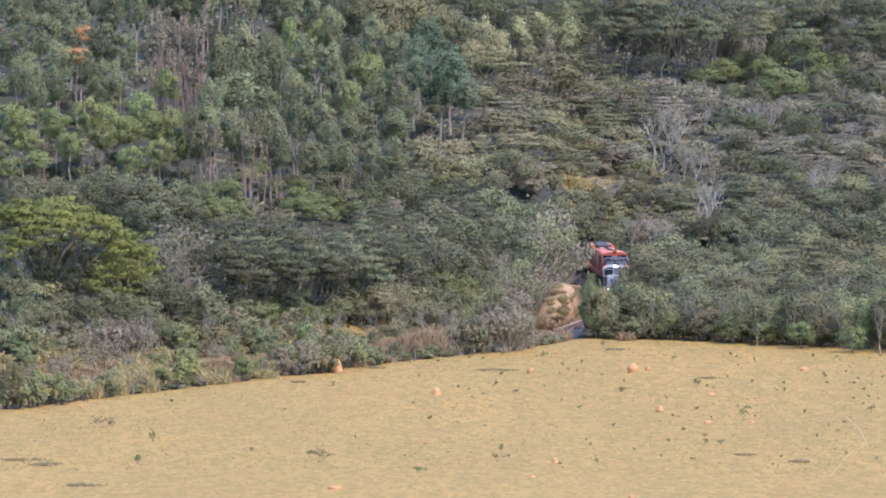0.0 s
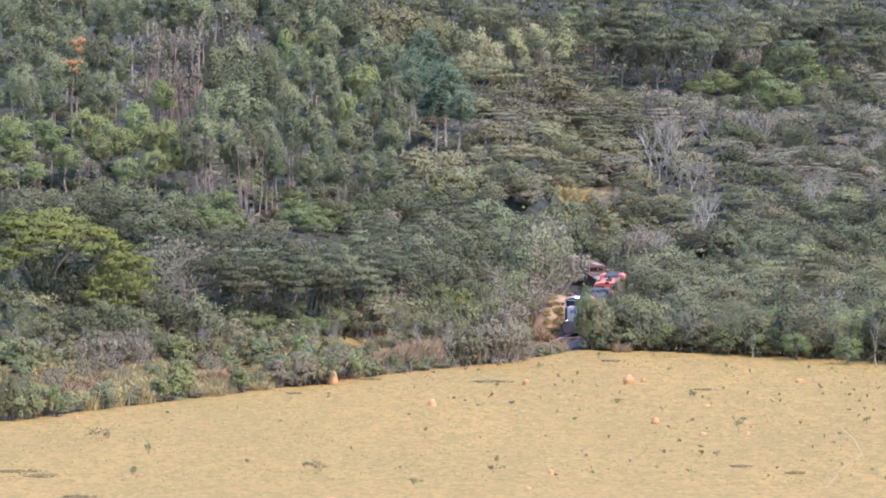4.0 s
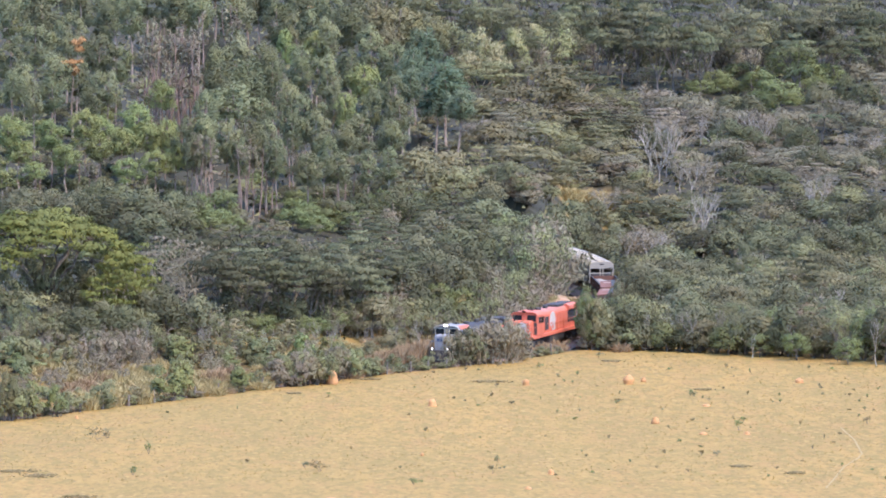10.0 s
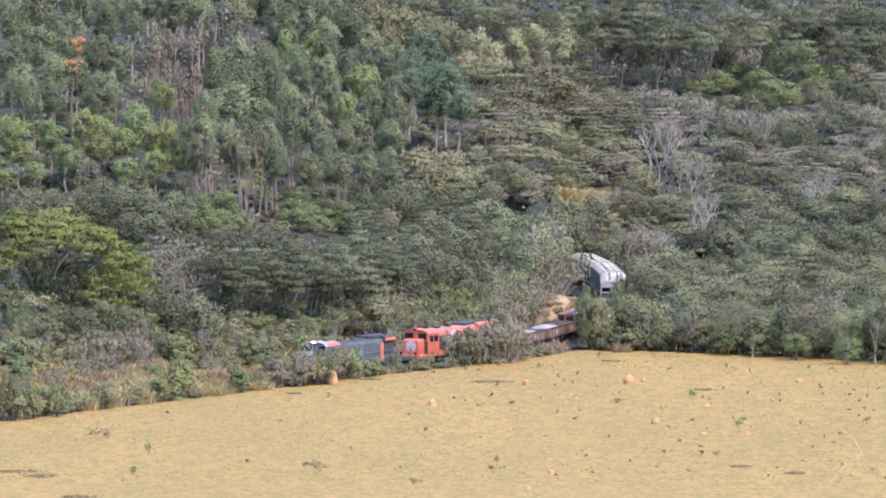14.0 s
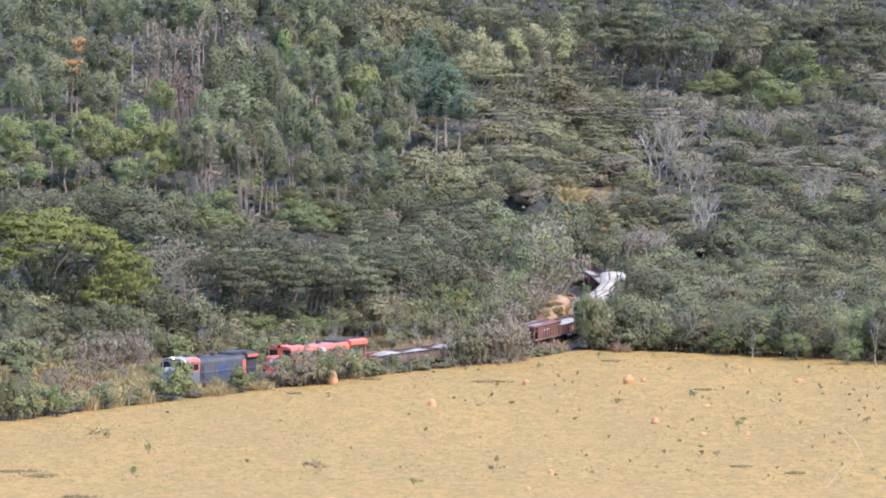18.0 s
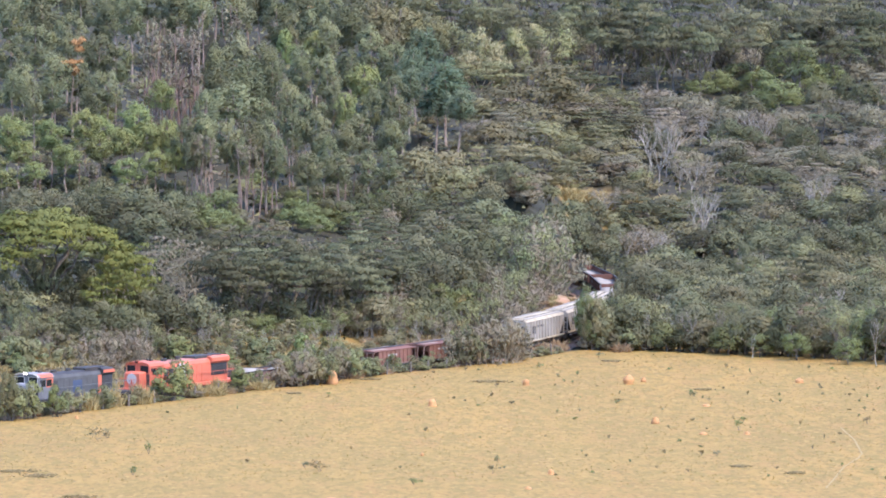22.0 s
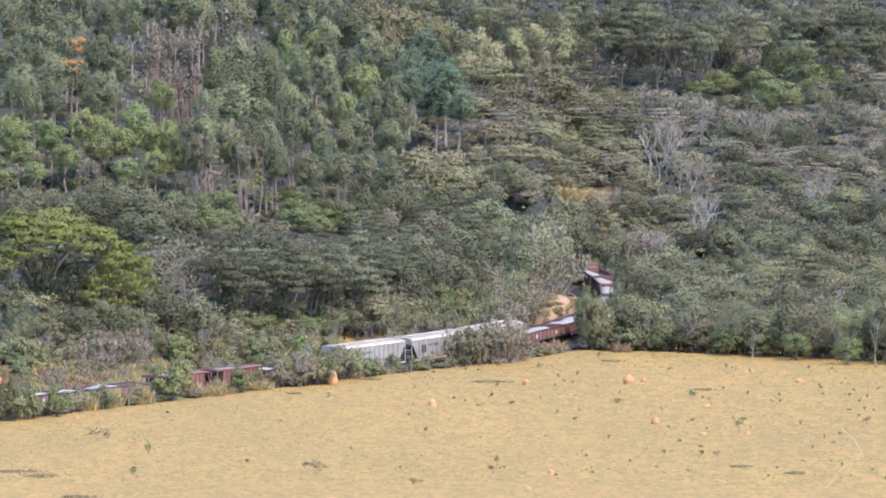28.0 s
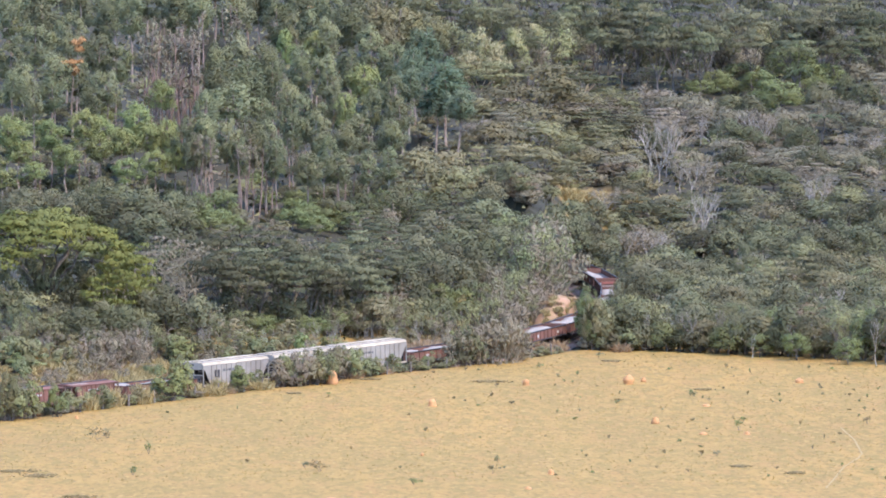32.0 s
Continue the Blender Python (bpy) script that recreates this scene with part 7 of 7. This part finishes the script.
def woods():
    """Low growth that fills the hillside between the trees."""
    rnd = random.Random(5)
    # under and before the eucalyptus
    for k in range(1500):
        y = rnd.uniform(905, 1120)
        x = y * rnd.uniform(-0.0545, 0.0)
        if x > 2 or y < fence_y(x) + 30 or rail_gap(x, y) < 12 or not room_low(x, y, 2.1):
            continue
        if y > 1000 - 0.6 * (x + 30) and rnd.random() < 0.6:
            continue
        plant(rnd.choice(("olive_shrub", "dark_shrub", "dark_shrub", "green_shrub", "shrub", "drybush")), x, y, rnd.uniform(1.0, 2.2), rnd.uniform(2.8, 4.4))
    # scrub over the open slope beyond the railway
    for k in range(2600):
        y = rnd.uniform(925, 1215)
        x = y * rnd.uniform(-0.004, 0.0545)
        if rail_gap(x, y) < (9 if y < 990 else 4.5) or (x < 24 and y < 985) or (x < 4 and y < 1000):
            continue
        if 0.0165 < x / y < 0.0335 and y > 1122 or 0.002 < x / y < 0.0055 and y > 1095:     # shaded hollows below the tall canopies
            continue
        if 0.0130 < x / y < 0.0235 and abs(y - 1044) < 23 or not room_low(x, y, 3.1):       # a dry clearing
            continue
        plant(rnd.choice(("olive_shrub", "grey_shrub", "dark_shrub", "drybush", "shrub", "olive_shrub")), x, y, rnd.uniform(1.3, 2.6), rnd.uniform(3.2, 4.8))
    # thicket on the near right, below the line
    for k in range(700):
        x = rnd.uniform(21, 58)
        y = rnd.uniform(896, 985)
        if x > y * 0.0565 or y < fence_y(x) + 3 or rail_gap(x, y) < 8:
            continue
        high = rnd.uniform(3.8, 5.8)
        if room(x, y, high * 0.27, 1.5):
            plant(rnd.choice(("dark", "dark", "dark", "broad", "thicket", "dark")), x, y, high, high * rnd.uniform(0.95, 1.3))
    for k in range(300):
        x = rnd.uniform(15, 56)
        y = fence_y(x) + rnd.uniform(0.6, 5)
        if room(x, y, 0.8):
            plant(rnd.choice(("thicket", "shrub", "dark_shrub", "dark_shrub", "dark_shrub")), x, y, rnd.uniform(1.4, 3.6), rnd.uniform(2.2, 4.2))
    # low scrub along the line
    for k in range(2200):
        t = rnd.uniform(4, 24)
        p = rail(t)
        a = rail(t + 0.1) - p
        s = Vector((a.y, -a.x, 0)).normalized()          # away from the camera, up the slope
        off = rnd.uniform(4.5, 27 if t > 12 else 12)
        q = p + s * off
        if q.x > 11 or q.y < fence_y(q.x) + 0.5 or (-0.0475 < q.x / q.y < -0.0315 and rnd.random() < 0.65) or not room_low(q.x, q.y, 1.05):
            continue
        kind = rnd.choice(("shrub", "drybush", "grass", "yellow_grass", "yellow_grass", "yellow_grass", "yellow_grass", "olive_shrub", "green_shrub") if off < 18 else ("shrub", "shrub", "drybush", "olive_shrub", "grey_shrub", "green_shrub"))
        high = rnd.uniform(0.7, 1.3) if "grass" in kind else rnd.uniform(1.2, 2.2) + off * 0.035
        plant(kind, q.x, q.y, high, rnd.uniform(1.8, 3.4))
    # low growth along the pasture fence
    for k in range(300):
        x = rnd.uniform(-50, 12)
        y = fence_y(x) + rnd.uniform(0.1, 2.2)
        if rail_gap(x, y) < 2.7 or not room(x, y, 0.35):
            continue
        plant(rnd.choice(("grass", "grey_shrub", "shrub", "olive_shrub")), x, y, rnd.uniform(0.6, 1.15), rnd.uniform(1.5, 2.6))


woods()


def undergrowth(name, label, count, size, mat, seed):
    """Ferns, seedlings and fallen brush over the floor of the woods, one sheet."""
    rng = np.random.default_rng(seed)
    y = 880 + 380 * rng.random(count * 2) ** 0.8
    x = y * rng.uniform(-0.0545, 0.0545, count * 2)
    lump = np.sin(x * 0.7 + seed) * np.sin(y * 0.33) + 0.7 * np.sin(x * 1.9 + y * 0.8) + rng.normal(size=count * 2) * 0.8
    far = np.sqrt(np.min((x[:, None] - LINE_X[::40]) ** 2 + (y[:, None] - LINE_Y[::40]) ** 2, 1))
    keep = (y > fence_y(x) + 4) & (far > 3.8) & (lump > -0.5) & ~((x / y > 0.0130) & (x / y < 0.0235) & (abs(y - 1046) < 22))
    x, y = x[keep][:count], y[keep][:count]
    n = len(x)
    z = np.concatenate([ground_z(x[i:i + 4000], y[i:i + 4000]) for i in range(0, n, 4000)])
    c = np.stack([x, y, z + 0.05 + 0.9 * rng.random(n) ** 1.6], 1)
    a = rng.normal(size=(n, 3)) * np.array([1, 1, 0.45])
    b = rng.normal(size=(n, 3)) * np.array([1, 1, 0.8])
    s = size * (0.5 + rng.random((n, 1)))
    a, b = a / np.linalg.norm(a, axis=1, keepdims=True) * s, b / np.linalg.norm(b, axis=1, keepdims=True) * s
    v = np.stack([c - a * 0.5 - b * 0.3, c + a * 0.5 - b * 0.2, c + b * 0.6], 1).reshape(-1, 3)
    me = bpy.data.meshes.new(name)
    me.from_pydata(v.tolist(), [], np.arange(n * 3).reshape(-1, 3).tolist())
    up = np.array([0.25, -0.5, 0.8]) + rng.normal(size=(n, 3)) * 0.35
    up /= np.linalg.norm(up, axis=1, keepdims=True)
    me.normals_split_custom_set(np.repeat(up, 3, 0).tolist())
    me.materials.append(mat)
    tagged(new(name, me), label, "undergrowth", kind="stuff")


undergrowth("undergrowth", "low green undergrowth on the floor of the woods", 26000, 0.55, LEAF_OLIVE, 31)
undergrowth("dry_undergrowth", "dry brownish brush on the floor of the woods", 8000, 0.5, LEAF_GREY, 32)


# ---- the pasture and its fence ----
def make_fence():
    fence = thing("fence", "old wire fence with weathered wooden posts along the pasture", "fence")
    rnd = random.Random(3)
    tops = []
    x = -47.0
    while x < 13:
        y = float(fence_y(x)) - 0.2
        z = float(ground_z(x, y))
        h = rnd.uniform(0.95, 1.35)
        s = Shape()
        lean = rnd.uniform(-0.06, 0.06)
        s.tube([(x, y, z - 0.3), (x + lean * 0.5, y, z + h * 0.5), (x + lean, y, z + h)], [0.085, 0.08, 0.07], 7)
        part("post", s, PALE_PAINT if rnd.random() < 0.12 else POST_WOOD, fence)
        tops.append((x, y, z))
        x += rnd.uniform(1.7, 2.4)
    for level in (0.35, 0.65, 0.95):
        part("wire", Shape().tube([(a, b - 0.09, c + level) for a, b, c in tops], [0.006] * len(tops), 4), STEEL, fence)


make_fence()


def mound(x, y, w, h, seed):
    rng = np.random.default_rng(seed)
    s = Shape()
    rings = []
    z0 = float(ground_z(x, y))
    for u in np.linspace(0, 1, 9):
        r = w / 2 * math.sqrt(max(0.03, 1 - ((u - 0.3) / 0.72) ** 2)) * (1 + 0.08 * math.sin(u * 9 + seed))
        rings.append([(x + math.cos(6.283 * i / 14) * r * (1 + 0.12 * math.sin(i * 2.1 + seed + u * 4)), y + math.sin(6.283 * i / 14) * r * (1 + 0.1 * math.cos(i * 1.7 + seed)), z0 - 0.1 + (h + 0.1) * u) for i in range(14)])
    s.loft(rings)
    ob = new("termite_mound", s.mesh("termite_mound", MOUND, soft=True))
    tagged(ob, "rounded orange earth termite mound in dry grass", "termite mound", "termite mounds in the pasture")


for number, spot in enumerate(((-10.9, 848.3, 1.2, 1.5), (-1.03, 823.5, 0.92, 0.76), (8.18, 849.0, 0.83, 0.67), (18.43, 855.2, 1.23, 1.01), (19.95, 857.8, 0.62, 0.51), (19.96, 810.2, 0.8, 0.69),
    (28.12, 797.5, 0.58, 0.31), (9.4, 750.8, 0.64, 0.49), (35.41, 856.5, 1.01, 0.51), (-1.86, 768.8, 0.35, 0.3), (24.1, 797.8, 0.84, 0.26), (7.27, 734.8, 0.67, 0.24),
    (-34.43, 809.5, 0.42, 0.32), (25.34, 829.8, 0.98, 0.22), (-9.44, 722.5, 1.42, 0.30), (15.34, 717.5, 0.66, 0.38))):
    mound(spot[0], spot[1], spot[2] * 0.88, spot[3] * 0.92, number)


def weed(x, y, w, h, seed):
    rng = np.random.default_rng(seed)
    w, h = w * 1.25, h * 1.25
    z = float(ground_z(x, y))
    puffs = [(x + rng.normal() * w * 0.22, y + rng.normal() * w * 0.3, z + h * (0.35 + 0.4 * rng.random()), w * 0.24, w * 0.24, h * 0.3) for k in range(6)]
    root = thing("weed", ("small olive weed in the dry pasture", "small fresh green weed in the dry pasture", "small dead brown weed in the dry pasture")[seed % 3], "weed", "weeds in the pasture")
    part("foliage", leaf_mesh("foliage", rng, puffs, 90, min(0.22, 0.09 + w * 0.08), (LEAF_OLIVE, LEAF_BRIGHT, CHAR)[seed % 3], 0.2, 0.45, 0.1), LEAF_OLIVE, root)
    st = Shape()
    for k in range(3):
        st.tube([(x, y, z - 0.05), (x + rng.normal() * w * 0.2, y + rng.normal() * w * 0.2, z + h * 0.7)], [0.015, 0.008], 4)
    part("stem", st, BARK_DARK, root)


for number, spot in enumerate(((-31.49, 785.0, 1.65, 1.13), (-26.31, 770.5, 0.71, 1.01), (-30.64, 787.0, 0.93, 0.62), (4.33, 750.5, 0.64, 0.69), (-2.47, 738.0, 1.06, 0.44), (-10.8, 752.0, 1.28, 0.79),
    (-12.09, 755.8, 0.59, 0.5), (27.49, 802.0, 0.84, 0.89), (39.75, 807.8, 0.74, 0.64), (4.8, 763.5, 0.6, 0.4), (28.33, 812.8, 0.53, 0.32), (23.26, 774.8, 0.51, 0.41),
    (24.41, 841.0, 0.44, 0.44), (24.17, 842.2, 0.33, 0.5), (39.6, 839.5, 0.5, 0.33), (24.54, 773.5, 0.46, 0.41), (32.86, 841.5, 0.28, 0.28), (5.34, 896.0, 0.7, 0.47),
    (16.06, 888.5, 0.58, 0.52), (-26.95, 748.8, 0.59, 0.59), (17.01, 834.8, 0.77, 0.38), (6.56, 827.5, 0.43, 0.27), (9.77, 872.0, 0.57, 0.4))):
    weed(*spot, number)
_rnd = random.Random(9)
for number in range(330):
    _x, _y = _rnd.uniform(-48, 52), _rnd.uniform(748, 880)
    if _y < fence_y(_x) - 4 and _rnd.random() < 0.38 + 0.010 * _x:
        weed(_x, _y, _rnd.uniform(0.14, 0.42) ** 1.15, _rnd.uniform(0.10, 0.34), 100 + number)


def litter(x, y, w, d, seed):
    """A flat patch of dead dark stalks."""
    rng = np.random.default_rng(seed)
    s = Shape()
    for k in range(150):
        px, py = x + rng.normal() * w * 0.27, y + rng.normal() * d * 1.6
        z = float(ground_z(px, py))
        a, l = rng.random() * 6.283, 0.15 + 0.3 * rng.random()
        s.tube([(px, py, z + 0.01), (px + math.cos(a) * l, py + math.sin(a) * l, z + 0.04 + 0.12 * rng.random())], [0.05, 0.02], 4)
    ob = new("dead_weeds", s.mesh("dead_weeds", CHAR))
    tagged(ob, "flat patch of dead brown weeds on the pasture", "dead weeds", kind="stuff")


for number, spot in enumerate(((-37.17, 752.0, 3.45, 0.39), (-35.0, 747.8, 2.45, 0.44), (4.8, 852.0, 3.35, 0.34), (-30.75, 728.2, 2.39, 0.38), (17.14, 883.8, 1.51, 0.29), (30.97, 754.8, 1.29, 0.25),
    (26.28, 762.2, 1.2, 0.2), (-7.22, 853.8, 1.68, 0.17), (25.64, 848.8, 1.34, 0.22), (-14.48, 837.0, 1.1, 0.16))):
    litter(*spot, number + 40)


def trail():
    """A narrow cattle track worn into the grass."""
    way = [Vector((a, b, 0)) for a, b, _, _ in ((37.08, 803.8, 0.0, 0.0), (37.72, 790.5, 0.0, 0.0), (37.69, 775.0, 0.0, 0.0), (37.03, 769.8, 0.0, 0.0), (35.44, 761.5, 0.0, 0.0), (34.12, 750.0, 0.0, 0.0),
    (32.88, 739.8, 0.0, 0.0))]
    rings = []
    for i, p in enumerate(way):
        d = (way[min(i + 1, len(way) - 1)] - way[max(i - 1, 0)]).normalized()
        s = Vector((-d.y, d.x, 0)) * 0.085
        rings.append([(q.x, q.y, float(ground_z(q.x, q.y)) + h) for q, h in ((p - s, -0.03), (p + s, -0.03), (p + s, 0.012), (p - s, 0.012))])
    ob = new("cattle_trail", Shape().loft(rings).mesh("cattle_trail", TRAIL))
    tagged(ob, "narrow pale cattle trail worn through the grass", "trail", kind="structure")


trail()


def grass_cover():
    """Short dry grass over the pasture, one sheet of tufts."""
    rng = np.random.default_rng(21)
    n = 16000
    x = rng.uniform(-52, 52, n)
    y = rng.uniform(742, 902, n)
    keep = (y < fence_y(x) - 0.4)
    x, y = x[keep], y[keep]
    z = np.concatenate([ground_z(x[i:i + 4000], y[i:i + 4000]) for i in range(0, len(x), 4000)])
    n = len(x)
    a = rng.uniform(0, 6.283, n)
    w, h = rng.uniform(0.05, 0.14, n), rng.uniform(0.03, 0.09, n)
    lean = rng.normal(size=(n, 2)) * 0.1
    v = np.stack([np.stack([x - np.cos(a) * w, y - np.sin(a) * w, z - 0.02], 1), np.stack([x + np.cos(a) * w, y + np.sin(a) * w, z - 0.02], 1),
                  np.stack([x + lean[:, 0], y + lean[:, 1], z + h], 1)], 1).reshape(-1, 3)
    me = bpy.data.meshes.new("pasture_grass")
    me.from_pydata(v.tolist(), [], np.arange(n * 3).reshape(-1, 3).tolist())
    me.materials.append(FIELD_GRASS)
    tagged(new("pasture_grass", me), "short dry straw-coloured pasture grass", "grass", kind="stuff")


grass_cover()


def cut_bank():
    """The bare red bank of the cutting beside the curve."""
    ts = np.linspace(0.4, 3.2, 25)
    rng = np.random.default_rng(3)
    rings = []
    for i, t in enumerate(ts):
        p = rail(t)
        d = (rail(t + 0.1) - p)
        s = Vector((d.y, -d.x, 0)).normalized()
        tall = 2.7 * math.sin(math.pi * i / 24) ** 0.7 + 0.1
        wob = 0.3 * math.sin(i * 1.3) + 0.25 * math.sin(i * 2.9)
        rings.append([tuple(p + s * u + Vector(rng.normal(size=3) * 0.13) + Vector((0, 0, w))) for u, w in ((3.0 + wob, -0.9), (3.3 + wob, tall * 0.5), (3.8 + wob * 1.6, tall * 0.95), (4.6 + wob, tall + wob * 0.4), (6.2, tall * 0.7 - 0.3), (6.2, -1.2))])
        for off, up in ((3.55, 0.62), (4.1, 0.84), (4.9, 0.9)):
            if rng.random() < 0.62:
                q = p + s * (off + wob + 0.2 * rng.normal()) + d.normalized() * rng.normal() * 0.3
                plant("yellow_grass" if rng.random() < 0.6 else "grass", q.x, q.y, 0.35 + 0.5 * rng.random(), 0.8 + 0.7 * rng.random(), float(ground_z(q.x, q.y)) - p.z - tall * up)
    ob = new("cut_bank", Shape().loft(rings).mesh("cut_bank", SOIL, soft=True))
    tagged(ob, "bare red earth bank beside the railway curve", "earth bank", kind="structure")


cut_bank()



# ---- what moves ----
def motions():
    for ob, length, offset in TRAIN:
        walk(ob, [(k * 0.5, stand(ob, length, offset, k * 0.5)) for k in range(65)])


motions()
